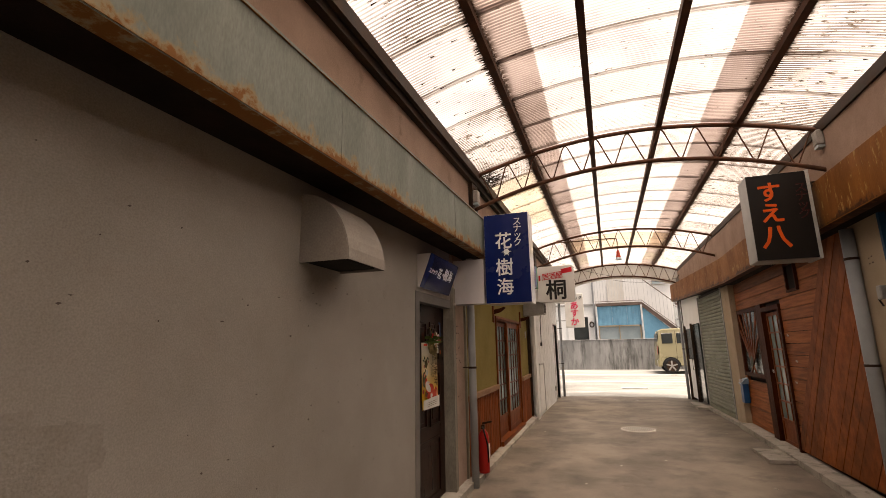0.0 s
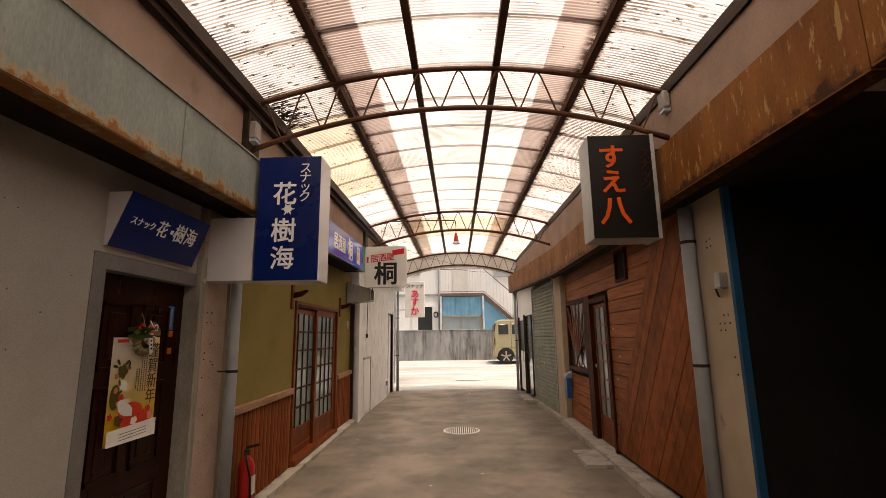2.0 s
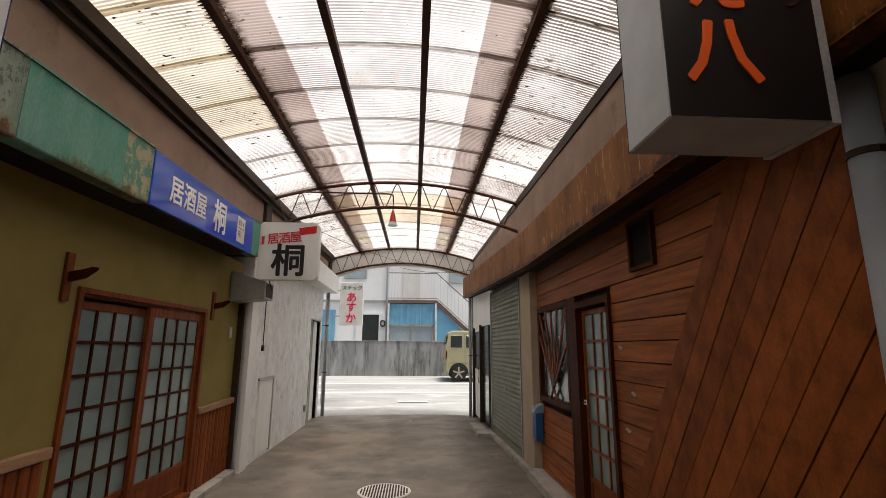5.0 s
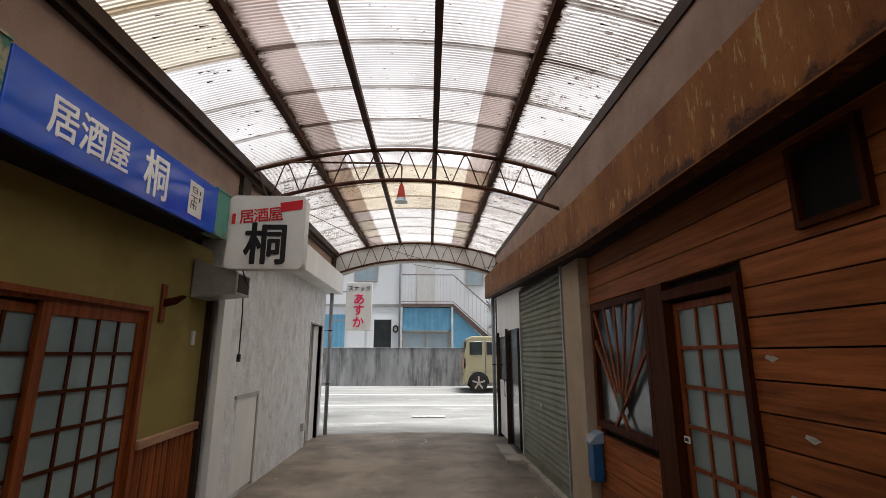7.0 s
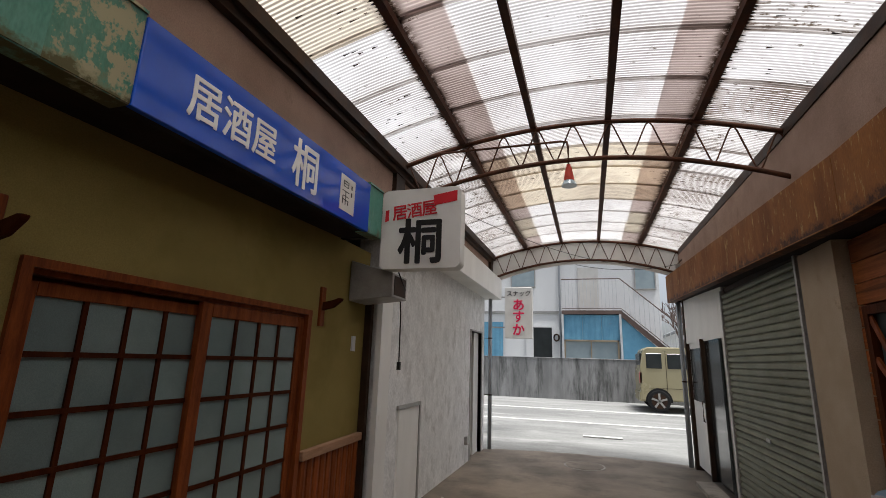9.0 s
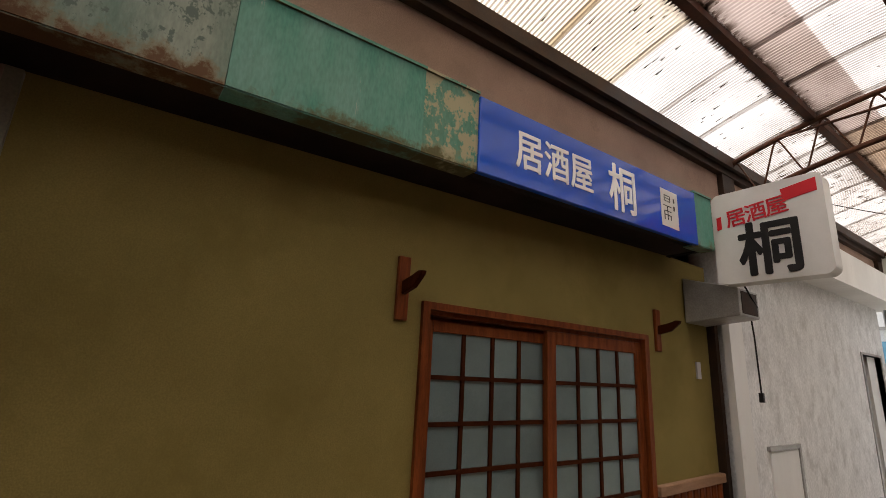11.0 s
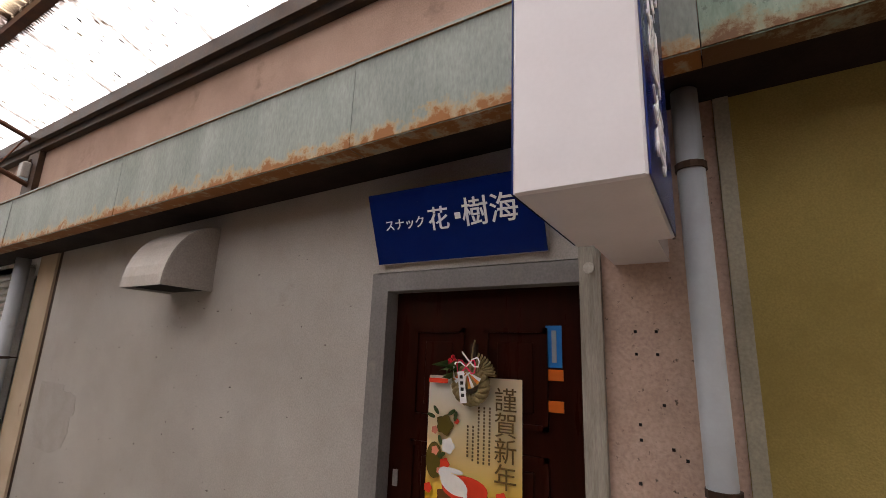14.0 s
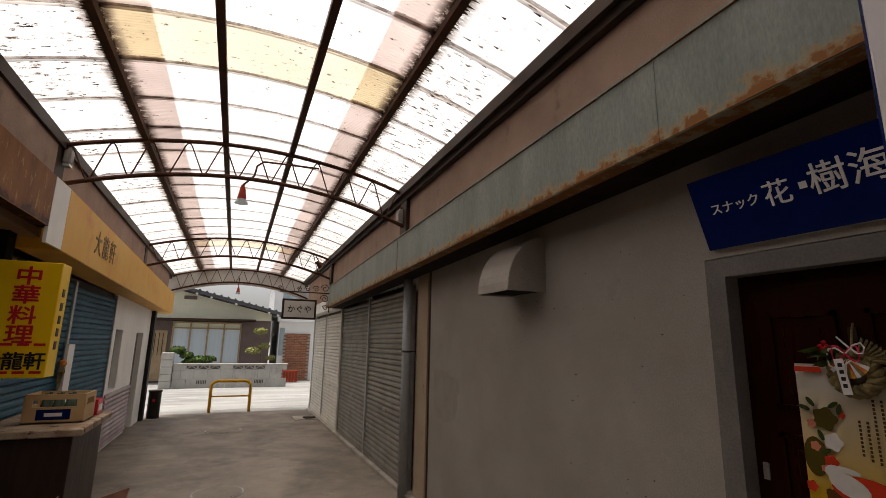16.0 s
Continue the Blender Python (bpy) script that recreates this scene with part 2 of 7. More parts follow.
FASCIA_GREEN = fascia_mat("green_painted_fascia", (0.070, 0.225, 0.165), (0.150, 0.290, 0.235), (0.128, 0.160, 0.096), (0.096, 0.096, 0.048), low=-0.02, patches=0.64, patch=(0.270, 0.330, 0.270), pscale=(2.0, 8.0, 1.2))
FASCIA_FADED = fascia_mat("faded_grey_green_fascia", (0.235, 0.265, 0.210), (0.120, 0.180, 0.140), (0.190, 0.140, 0.075), (0.105, 0.055, 0.025), low=0.07, patches=0.54, patch=(0.100, 0.130, 0.105), pscale=(4.0, 9.0, 7.0))
FASCIA_FLAKED = fascia_mat("flaked_khaki_fascia", (0.075, 0.215, 0.155), (0.120, 0.230, 0.170), (0.200, 0.190, 0.110), (0.096, 0.088, 0.040), low=0.05, patches=0.47, patch=(0.330, 0.300, 0.190), pscale=(2.5, 5.0, 4.0))
FASCIA_RUST = fascia_mat("rusty_orange_fascia", (0.235, 0.088, 0.016), (0.150, 0.050, 0.010), (0.11, 0.036, 0.010), (0.05, 0.017, 0.007), low=0.06, patches=0.572, patch=(0.33, 0.20, 0.07), pscale=(3.0, 10.0, 2.4))
# dark brown boards, lowered to near-black so the eave's shade is painted in
SOFFIT = mat("shade_darkened_soffit_boards", (0.018, 0.011, 0.008), (0.010, 0.006, 0.005), rough=0.85, scale=3, bump=0.2)
# near-black colour stands in for missing light in rooms and hollows
UNLIT_BLACK = mat("unlit_hollow_black", (0.014, 0.012, 0.011), (0.009, 0.008, 0.007), rough=0.9, scale=2, bump=0.2)
WOOD_RED = mat("orange_brown_stained_boards", (0.300, 0.094, 0.025), (0.180, 0.052, 0.014), rough=0.55, scale=5, grain=60, bump=0.25, stretch=(1, 0.35, 6), stain=(0.056, 0.016, 0.006), stain_scale=2.0, stain_lo=0.57, stain_hi=0.74, var=0.24, spec=0.1)
WOOD_DIAG = mat("orange_brown_diagonal_boards", (0.259, 0.071, 0.014), (0.155, 0.040, 0.009), rough=0.55, scale=5, grain=60, bump=0.25, stretch=(1, 1.8, 1.2), stain=(0.069, 0.021, 0.008), stain_scale=1.6, stain_lo=0.57, stain_hi=0.76, var=0.2, spec=0.1)
WOOD_DARK = mat("dark_red_stained_timber", (0.062, 0.016, 0.005), (0.036, 0.009, 0.003), rough=0.5, scale=5, grain=60, bump=0.2, stretch=(4, 4, 0.4), spec=0.03)
WOOD_DOOR = mat("red_brown_door_timber", (0.205, 0.052, 0.012), (0.120, 0.028, 0.007), rough=0.5, scale=6, grain=60, bump=0.2, stretch=(4, 4, 0.5), spec=0.12)
WOOD_WAINS = mat("red_brown_wainscot", (0.250, 0.066, 0.018), (0.155, 0.038, 0.010), rough=0.55, scale=6, grain=60, bump=0.2, stretch=(4, 4, 0.4), var=0.18, spec=0.1)
WOOD_PALE = mat("bleached_timber_rail", (0.34, 0.20, 0.12), (0.25, 0.14, 0.08), rough=0.7, scale=6, bump=0.3, stretch=(2, 0.5, 4))
MAHOGANY = mat("dark_mahogany_door", (0.021, 0.004, 0.002), (0.013, 0.003, 0.001), rough=0.3, scale=4, bump=0.05, stretch=(4, 4, 0.4), spec=0.12)
FROST = mat("frosted_glass", (0.19, 0.245, 0.235), (0.145, 0.195, 0.19), rough=0.22, scale=2, grain=240, bump=0.12, var=0.2, spec=0.45)
DARK_GLASS = mat("dark_window_glass", (0.03, 0.034, 0.034), (0.02, 0.024, 0.024), rough=0.1, scale=1.5, bump=0.0, spec=0.4)
SHUT_GREY = mat("dull_grey_shutter", (0.240, 0.228, 0.200), (0.184, 0.172, 0.148), rough=0.5, metal=0.25, scale=3, bump=0.1, stain=(0.104, 0.080, 0.060), stain_scale=3.5, stain_lo=0.58, stain_hi=0.76, var=0.06)
SHUT_GREEN = mat("olive_grey_shutter", (0.188, 0.192, 0.140), (0.152, 0.156, 0.112), rough=0.5, metal=0.15, scale=3, bump=0.1, var=0.05)
SHUT_WHITE = mat("cream_white_shutter", (0.66, 0.64, 0.58), (0.57, 0.55, 0.5), rough=0.5, scale=3, bump=0.1, var=0.04)
SHUT_BLUE = mat("dark_blue_shutter", (0.035, 0.105, 0.155), (0.028, 0.08, 0.12), rough=0.5, scale=3, bump=0.1, var=0.06, spec=0.06)
ALU = mat("dull_aluminium_rail", (0.42, 0.41, 0.39), (0.33, 0.32, 0.30), rough=0.45, metal=0.5, scale=4, bump=0.1)
SIGN_BLUE = mat("royal_blue_acrylic", (0.003, 0.013, 0.095), (0.003, 0.010, 0.080), rough=0.25, scale=2, bump=0.0, spec=0.2)
BANNER_BLUE = mat("bright_blue_acrylic", (0.002, 0.066, 0.50), (0.002, 0.058, 0.44), rough=0.07, scale=2, bump=0.0, spec=0.45)
SIGN_WHITE = mat("white_sign_metal", (0.57, 0.55, 0.56), (0.52, 0.50, 0.51), rough=0.12, scale=2, bump=0.0, stain=(0.52, 0.49, 0.46), stain_scale=2.2, stain_lo=0.64, stain_hi=0.8)
LETTER_WHITE = mat("white_lettering", (0.78, 0.78, 0.78), (0.72, 0.72, 0.72), rough=0.4, bump=0.0)
LETTER_RED = mat("red_lettering", (0.55, 0.02, 0.03), (0.48, 0.018, 0.025), rough=0.4, bump=0.0)
LETTER_PINK = mat("pink_red_lettering", (0.72, 0.02, 0.09), (0.65, 0.018, 0.08), rough=0.4, bump=0.0)
LETTER_BLACK = mat("black_lettering", (0.016, 0.015, 0.014), (0.022, 0.02, 0.019), rough=0.4, bump=0.0)
LETTER_ORANGE = mat("orange_lettering", (0.62, 0.09, 0.012), (0.55, 0.075, 0.01), rough=0.4, bump=0.0)
FADED_RED = mat("faded_dark_red_lettering", (0.045, 0.008, 0.007), (0.035, 0.007, 0.006), rough=0.5, bump=0.0)
SIGN_BLACK = mat("black_sign_face", (0.011, 0.008, 0.007), (0.008, 0.006, 0.005), rough=0.35, bump=0.0)
SIGN_CREAM = mat("aged_white_sign_plastic", (0.64, 0.62, 0.58), (0.57, 0.55, 0.51), rough=0.35, scale=3, bump=0.0)
SIGN_YELLOW = mat("yellow_sign_plastic", (0.86, 0.56, 0.012), (0.82, 0.51, 0.010), rough=0.35, scale=2, bump=0.0)
YELLOW_FASCIA = mat("faded_yellow_fascia", (0.66, 0.33, 0.035), (0.70, 0.42, 0.09), rough=0.5, scale=1.5, bump=0.05, stain=(0.60, 0.26, 0.05), stain_scale=2.5)
SHEET = {
    "clear": sheet_mat("clear_corrugated_plastic", (1.0, 0.985, 0.97), 0.62, 0.94, 0.66),
    "dirty": sheet_mat("dirty_corrugated_plastic", (1.0, 0.975, 0.95), 0.56, 0.94, 0.95),
    "yellow": sheet_mat("yellowed_corrugated_plastic", (1.0, 0.90, 0.72), 0.60, 0.88, 0.7),
    "pink": sheet_mat("pinkish_corrugated_plastic", (1.0, 0.84, 0.79), 0.64, 0.76, 0.7),
}

# ---- building helpers ----
GROUND = [(-400, -0.25), (-16, -0.25), (-8.6, -0.30), (-4.5, -0.26), (0, -0.22), (4, -0.10), (8, 0.0), (15.9, 0.0), (20.3, 0.45), (22.5, 0.54), (400, 0.60)]


def gz(y):
    for (a, za), (b, zb) in zip(GROUND, GROUND[1:]):
        if a <= y <= b:
            return za + (zb - za) * (y - a) / (b - a)
    return 0.0


def quad_box(bm, c):
    v = [bm.verts.new(p) for p in c]
    for f in ((3, 2, 1, 0), (4, 5, 6, 7), (0, 1, 5, 4), (1, 2, 6, 5), (2, 3, 7, 6), (3, 0, 4, 7)):
        bm.faces.new([v[i] for i in f])


def box(bm, x0, x1, y0, y1, z0, z1):
    quad_box(bm, [(x0, y0, z0), (x1, y0, z0), (x1, y1, z0), (x0, y1, z0), (x0, y0, z1), (x1, y0, z1), (x1, y1, z1), (x0, y1, z1)])


def long_box(bm, x0, x1, y0, y1, a0, a1, b0, b1, dx=0.0):
    """A box along y whose heights go from a0..a1 at y0 to b0..b1 at y1, shifted by dx at y1."""
    quad_box(bm, [(x0, y0, a0), (x1, y0, a0), (x1 + dx, y1, b0), (x0 + dx, y1, b0), (x0, y0, a1), (x1, y0, a1), (x1 + dx, y1, b1), (x0 + dx, y1, b1)])


def turned_box(bm, m, sx, sy, sz):
    quad_box(bm, [m @ Vector((x * sx / 2, y * sy / 2, z * sz / 2)) for x, y, z in ((-1, -1, -1), (1, -1, -1), (1, 1, -1), (-1, 1, -1), (-1, -1, 1), (1, -1, 1), (1, 1, 1), (-1, 1, 1))])


def prism(bm, pts, off):
    a = [bm.verts.new(p) for p in pts]
    b = [bm.verts.new(Vector(p) + Vector(off)) for p in pts]
    k = len(pts)
    bm.faces.new(a[::-1])
    bm.faces.new(b)
    for i in range(k):
        bm.faces.new((a[i], a[(i + 1) % k], b[(i + 1) % k], b[i]))


def tube(bm, pts, r, n=8, r_end=None):
    pts = [Vector(p) for p in pts]
    rings = []
    for i, p in enumerate(pts):
        d = (pts[min(i + 1, len(pts) - 1)] - pts[max(i - 1, 0)]).normalized()
        side = d.cross(Vector((0, 0, 1)))
        if side.length < 0.05:
            side = d.cross(Vector((0, 1, 0)))
        side.normalize()
        up = side.cross(d)
        rr = r if r_end is None else r + (r_end - r) * i / (len(pts) - 1)
        rings.append([bm.verts.new(p + rr * (math.cos(2 * math.pi * k / n) * side + math.sin(2 * math.pi * k / n) * up)) for k in range(n)])
    for a, b in zip(rings, rings[1:]):
        for k in range(n):
            bm.faces.new((a[k], a[(k + 1) % n], b[(k + 1) % n], b[k]))
    bm.faces.new(rings[0][::-1])
    bm.faces.new(rings[-1])


def bevel(bm, w, seg=1):
    bmesh.ops.bevel(bm, geom=bm.edges[:], offset=w, segments=seg, affect="EDGES", profile=0.5)


def obj(name, bm, material, smooth=False):
    bmesh.ops.recalc_face_normals(bm, faces=bm.faces)
    me = bpy.data.meshes.new(name)
    bm.to_mesh(me)
    bm.free()
    me.materials.append(material)
    if smooth:
        me.shade_smooth()
    return new(name, me)


def part(name, bm, material, parent, label="", smooth=False):
    ob = obj(name, bm, material, smooth)
    ob.parent = parent
    ob.matrix_parent_inverse = parent.matrix_basis.inverted()
    return tagged(ob, label)


def structure(name, bm, material, label="", category=""):
    return tagged(obj(name, bm, material), label, category or name.split("_")[0], kind="structure")


def thing(name, at, label, category, group=""):
    e = new(name)
    e.matrix_basis = Matrix.Translation(at)
    return tagged(e, label, category, group)


def bx(*a):
    bm = bmesh.new()
    box(bm, *a)
    return bm


def letters(name, body, size, m, material, parent, label="", thick=0.002, stack=False, spacing=1.0, squeeze=1.0, bold=0.012):
    cu = bpy.data.curves.new(name, "FONT")
    cu.body = "\n".join(body) if stack else body
    cu.size, cu.extrude, cu.align_x, cu.align_y = size, thick, "CENTER", "CENTER"
    cu.space_line = spacing
    if not stack:
        cu.space_character = spacing
    cu.resolution_u = 3
    tmp = new(name, cu)
    bpy.context.view_layer.update()
    me = bpy.data.meshes.new_from_object(tmp.evaluated_get(bpy.context.evaluated_depsgraph_get()))
    bpy.data.objects.remove(tmp)
    lo = [min(v.co[i] for v in me.vertices) for i in (0, 1)]
    hi = [max(v.co[i] for v in me.vertices) for i in (0, 1)]
    me.transform(m @ Matrix.Diagonal((squeeze, 1, 1, 1)) @ Matrix.Translation((-(lo[0] + hi[0]) / 2, -(lo[1] + hi[1]) / 2, 0)))
    me.materials.clear()
    me.materials.append(material)
    if bold:
        # heavier strokes: the outline laid down again a hair to each side
        bm = bmesh.new()
        ax, ay, az = (m.to_3x3() @ Vector(v) for v in ((1, 0, 0), (0, 1, 0), (0, 0, 1)))
        for i, (u, v) in enumerate(((0, 0), (1, 0), (-1, 0), (0, 1), (0, -1), (0.7, 0.7), (-0.7, 0.7), (0.7, -0.7), (-0.7, -0.7))):
            cp = me.copy()
            cp.transform(Matrix.Translation((ax * u + ay * v) * size * bold - az * 0.0001 * i))
            bm.from_mesh(cp)
            bpy.data.meshes.remove(cp)
        bm.to_mesh(me)
        bm.free()
    ob = new(name, me)
    ob.parent = parent
    ob.matrix_parent_inverse = parent.matrix_basis.inverted()
    return tagged(ob, label)


# ---- ground, floor ----
xs = [-400, -120, -40, -15, -6, -1.7, 0.4, 2.4, 6, 15, 40, 120, 400]
ys = [-400, -120, -50, -25, -16, -12, -8.6, -4.5, 0, 4, 8, 15.9, 18, 20.3, 22.5, 26, 50, 120, 400]
bm = bmesh.new()
grid = [[bm.verts.new((x, y, gz(y) - 0.02)) for x in xs] for y in ys]
for r0, r1 in zip(grid, grid[1:]):
    for i in range(len(xs) - 1):
        bm.faces.new((r0[i], r0[i + 1], r1[i + 1], r1[i]))
structure("ground", bm, ROAD, "faded grey asphalt street reaching both ends of the arcade")
bm = bmesh.new()
ys = [-8.7, -6.5, -4.5, -2, 0, 2, 4, 6, 8, 10, 12, 14, 15.75]
xs = [-2.0 + 0.25 * i for i in range(20)]
rows_ = []
for y in ys:
    rows_.append([bm.verts.new((x, y + (0.22 - 0.07 * (x - 0.4) ** 2 + 0.03 * math.sin(9 * x) if y == ys[-1] else 0), gz(y))) for x in xs])
for r0, r1 in zip(rows_, rows_[1:]):
    for i in range(len(xs) - 1):
        bm.faces.new((r0[i], r0[i + 1], r1[i + 1], r1[i]))
structure("floor", bm, CONCRETE, "dark worn concrete floor of the arcade alley")
bm = bmesh.new()
long_box(bm, -1.68, -1.52, 5.65, 10.5, gz(5.65), gz(5.65) + 0.07, 0, 0.07)
long_box(bm, -1.75, -1.55, 0.4, 5.65, gz(0.4), gz(0.4) + 0.07, gz(5.65), gz(5.65) + 0.07)
long_box(bm, -1.75, -1.58, -8.6, 0.4, gz(-8.6), gz(-8.6) + 0.04, gz(0.4), gz(0.4) + 0.04)
structure("trim_west_kerb", bm, KERB, "low concrete kerb along the shop fronts", "kerb")
bm = bmesh.new()
long_box(bm, 2.16, 2.40, 4.95, 10.3, gz(4.95), gz(4.95) + 0.10, 0, 0.10)
long_box(bm, 2.20, 2.36, 10.3, 13.4, 0, 0.06, 0, 0.06, -0.07)
structure("trim_east_kerb", bm, KERB, "low concrete kerb along the shop fronts", "kerb")

# ---- west side walls and fascia ----
def fz(y):
    return 2.315 + 0.0268 * (y + 4.7)


def uv_panel(bm, x0, x1, y0, y1, z00, z01, z10, z11, dx=0.0):
    """A sheet-metal fascia with a folded lip; UV v runs up it."""
    uv = bm.loops.layers.uv.verify()
    before = set(bm.faces)
    long_box(bm, x0, x1, y0, y1, z00, z01, z10, z11, dx)
    for f in bm.faces:
        if f not in before:
            for lp in f.loops:
                c = lp.vert.co
                t = (c.y - y0) / (y1 - y0)
                lo = z00 + (z10 - z00) * t
                hi = z01 + (z11 - z01) * t
                lp[uv].uv = (c.y, (c.z - lo) / (hi - lo))


bm = bmesh.new()
long_box(bm, -1.95, -1.67, 0.42, 4.07, -0.3, fz(0.42) + 0.06, -0.2, fz(4.07) + 0.06)
box(bm, -1.95, -1.67, 4.07, 5.12, 2.04, fz(4.6) + 0.06)
structure("wall_west_grey", bm, GREY_WALL, "grey painted mortar shop wall with smudges")
structure("wall_west_pillar_speckled", bx(-1.95, -1.66, 5.20, 5.62, -0.2, fz(5.4) + 0.06), SPECKLE, "pinkish speckled mortar pillar with nail holes", "pillar")
bm = bmesh.new()
gt = fz(8) + 0.06
prism(bm, [(-1.95, y, z) for y, z in ((5.62, -0.2), (7.405, -0.2), (7.405, 2.005), (9.50, 2.005), (9.50, -0.2), (10.55, -0.2), (10.55, gt), (5.62, gt))], (0.28, 0, 0))
structure("wall_west_green", bm, GREEN_WALL, "olive green plastered tavern wall")
structure("wall_west_pillar_plain", bx(-1.95, -1.66, -0.02, 0.34, -0.3, fz(0) + 0.06), BEIGE, "beige plaster pillar beside the shutters", "pillar")
structure("trim_dark_post", bx(-1.95, -1.68, 0.34, 0.42, -0.3, fz(0.4) + 0.06), DARK_STEEL, "narrow dark metal post", "post")
bm = bmesh.new()
long_box(bm, -1.62, -1.45, -8.9, 16.0, 2.5, 3.36, 3.0, 3.80)
structure("wall_west_upper", bm, PINK_CONC, "pinkish weathered concrete beam above the shop fascia")
# fascia boards, panel by panel
for y0, y1, m, lab in ((-4.72, -2.2, FASCIA_TEAL, "grey-green"), (-2.195, 0.2, FASCIA_TEAL, "grey-green"), (0.205, 2.08, FASCIA_TEAL, "grey-green"), (2.085, 4.18, FASCIA_TEAL, "grey-green"), (4.185, 5.60, FASCIA_TEAL, "grey-green"), (5.603, 6.25, FASCIA_FADED, "faded mottled green"), (6.252, 7.10, FASCIA_GREEN, "teal green"), (7.102, 7.44, FASCIA_FLAKED, "flaking green and khaki"), (9.66, 9.95, FASCIA_GREEN, "teal green")):
    bm = bmesh.new()
    off = random.uniform(-0.004, 0.004)
    uv_panel(bm, -1.315 + off, -1.29 + off, y0, y1, fz(y0), fz(y0) + 0.43, fz(y1), fz(y1) + 0.43)
    uv_panel(bm, -1.40, -1.295 + off, y0, y1, fz(y0) - 0.006, fz(y0) + 0.004, fz(y1) - 0.006, fz(y1) + 0.004)
    uv_panel(bm, -1.46, -1.280 + off, y0, y1, fz(y0) + 0.43, fz(y0) + 0.445, fz(y1) + 0.43, fz(y1) + 0.445)
    structure("trim_west_fascia", bm, m, lab + " painted sheet metal fascia rusting along its lower edge", "fascia")
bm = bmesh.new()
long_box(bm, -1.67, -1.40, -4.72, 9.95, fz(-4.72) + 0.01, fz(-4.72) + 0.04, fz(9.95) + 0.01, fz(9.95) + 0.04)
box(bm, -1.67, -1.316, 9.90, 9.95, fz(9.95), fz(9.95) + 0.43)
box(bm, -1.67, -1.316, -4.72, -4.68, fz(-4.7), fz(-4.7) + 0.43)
structure("trim_west_soffit", bm, SOFFIT, "dark wooden soffit under the fascia, blackened further for shade", "soffit")

# white end building on the west side, slightly askew
def wx(y):
    return -1.54 + 0.004 * (y - 11.0)


def askew_box(bm, d0, d1, y0, y1, z0, z1):
    long_box(bm, wx(y0) + d0, wx(y0) + d1, y0, y1, z0, z1, z0, z1, wx(y1) - wx(y0))


bm = bmesh.new()
askew_box(bm, -0.3, 0, 10.62, 14.50, 0, 2.9)
askew_box(bm, -0.3, 0, 14.50, 15.36, 2.17, 2.9)
askew_box(bm, -0.3, 0, 15.36, 15.62, 0, 2.9)
structure("wall_west_white", bm, WHITE_WALL, "stained white mortar end wall of the alley")
bm = bmesh.new()
askew_box(bm, -0.02, 0.04, 10.56, 10.82, 0, 2.55)
structure("trim_white_board", bm, WHITE_PAINT, "white painted upright board", "trim")
bm = bmesh.new()
askew_box(bm, -0.25, 0.30, 10.95, 15.9, 2.90, 3.32)
structure("trim_white_eave", bm, WHITE_PAINT, "white painted box eave", "eave")
bm = bmesh.new()
askew_box(bm, -0.3, -0.16, 14.50, 15.36, 0.02, 2.17)
structure("door_west_end", bm, DARK_GLASS, "dark recessed doorway in the white wall", "door")
bm = bmesh.new()
askew_box(bm, -0.155, -0.06, 14.98, 15.355, 0.0, 2.165)
structure("trim_west_end_jamb", bm, WHITE_PAINT, "white painted jamb board inside the end doorway", "jamb")
bm = bmesh.new()
askew_box(bm, -0.14, 0.012, 14.45, 14.50, 0, 2.2)
askew_box(bm, -0.14, 0.012, 15.36, 15.41, 0, 2.2)
askew_box(bm, -0.14, 0.012, 14.50, 15.36, 2.17, 2.2)
structure("trim_west_end_doorframe", bm, ALU, "grey metal door frame", "door frame")
bm = bmesh.new()
askew_box(bm, -0.01, 0.018, 11.20, 11.84, 0.06, 1.10)
bevel(bm, 0.006)
hatch = thing("wall_hatch", (wx(11.5), 11.5, 0.06), "white painted metal hatch low in the wall", "hatch")
part("panel", bm, WHITE_PAINT, hatch)
bm = bmesh.new()
askew_box(bm, -0.01, 0.030, 11.84, 11.88, 0.04, 1.14)
askew_box(bm, -0.01, 0.030, 11.16, 11.88, 1.10, 1.14)
part("frame", bm, ALU, hatch)

# ---- east side walls ----
EX = 2.36
structure("wall_east_pillar_beige", bx(EX - 0.02, EX + 0.3, 4.965, 5.50, -0.2, 2.62), BEIGE, "beige plaster pillar with peeling paint and nail holes", "pillar")
structure("trim_blue_jamb", bx(EX - 0.022, EX + 0.03, 4.925, 4.963, -0.2, 2.62), mat("blue_painted_steel", (0.012, 0.075, 0.16), rough=0.5, stain=(0.05, 0.05, 0.05), stain_scale=5), "blue painted steel jamb", "jamb")
bm = bmesh.new()
box(bm, EX + 0.05, EX + 0.3, 5.51, 7.85, -0.1, 2.62)
box(bm, EX + 0.05, EX + 0.3, 7.85, 10.3, 2.06, 2.62)
box(bm, EX + 0.05, EX + 0.3, 8.95, 10.3, -0.1, 0.97)
box(bm, EX + 0.05, EX + 0.3, 10.15, 10.3, 0.97, 2.06)
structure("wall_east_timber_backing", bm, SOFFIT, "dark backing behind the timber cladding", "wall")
structure("wall_east_pillar_pale", bx(2.27, EX + 0.3, 10.28, 10.90, 0, 2.62), BEIGE, "pale plaster pillar between timber front and shutter", "pillar")
bm = bmesh.new()
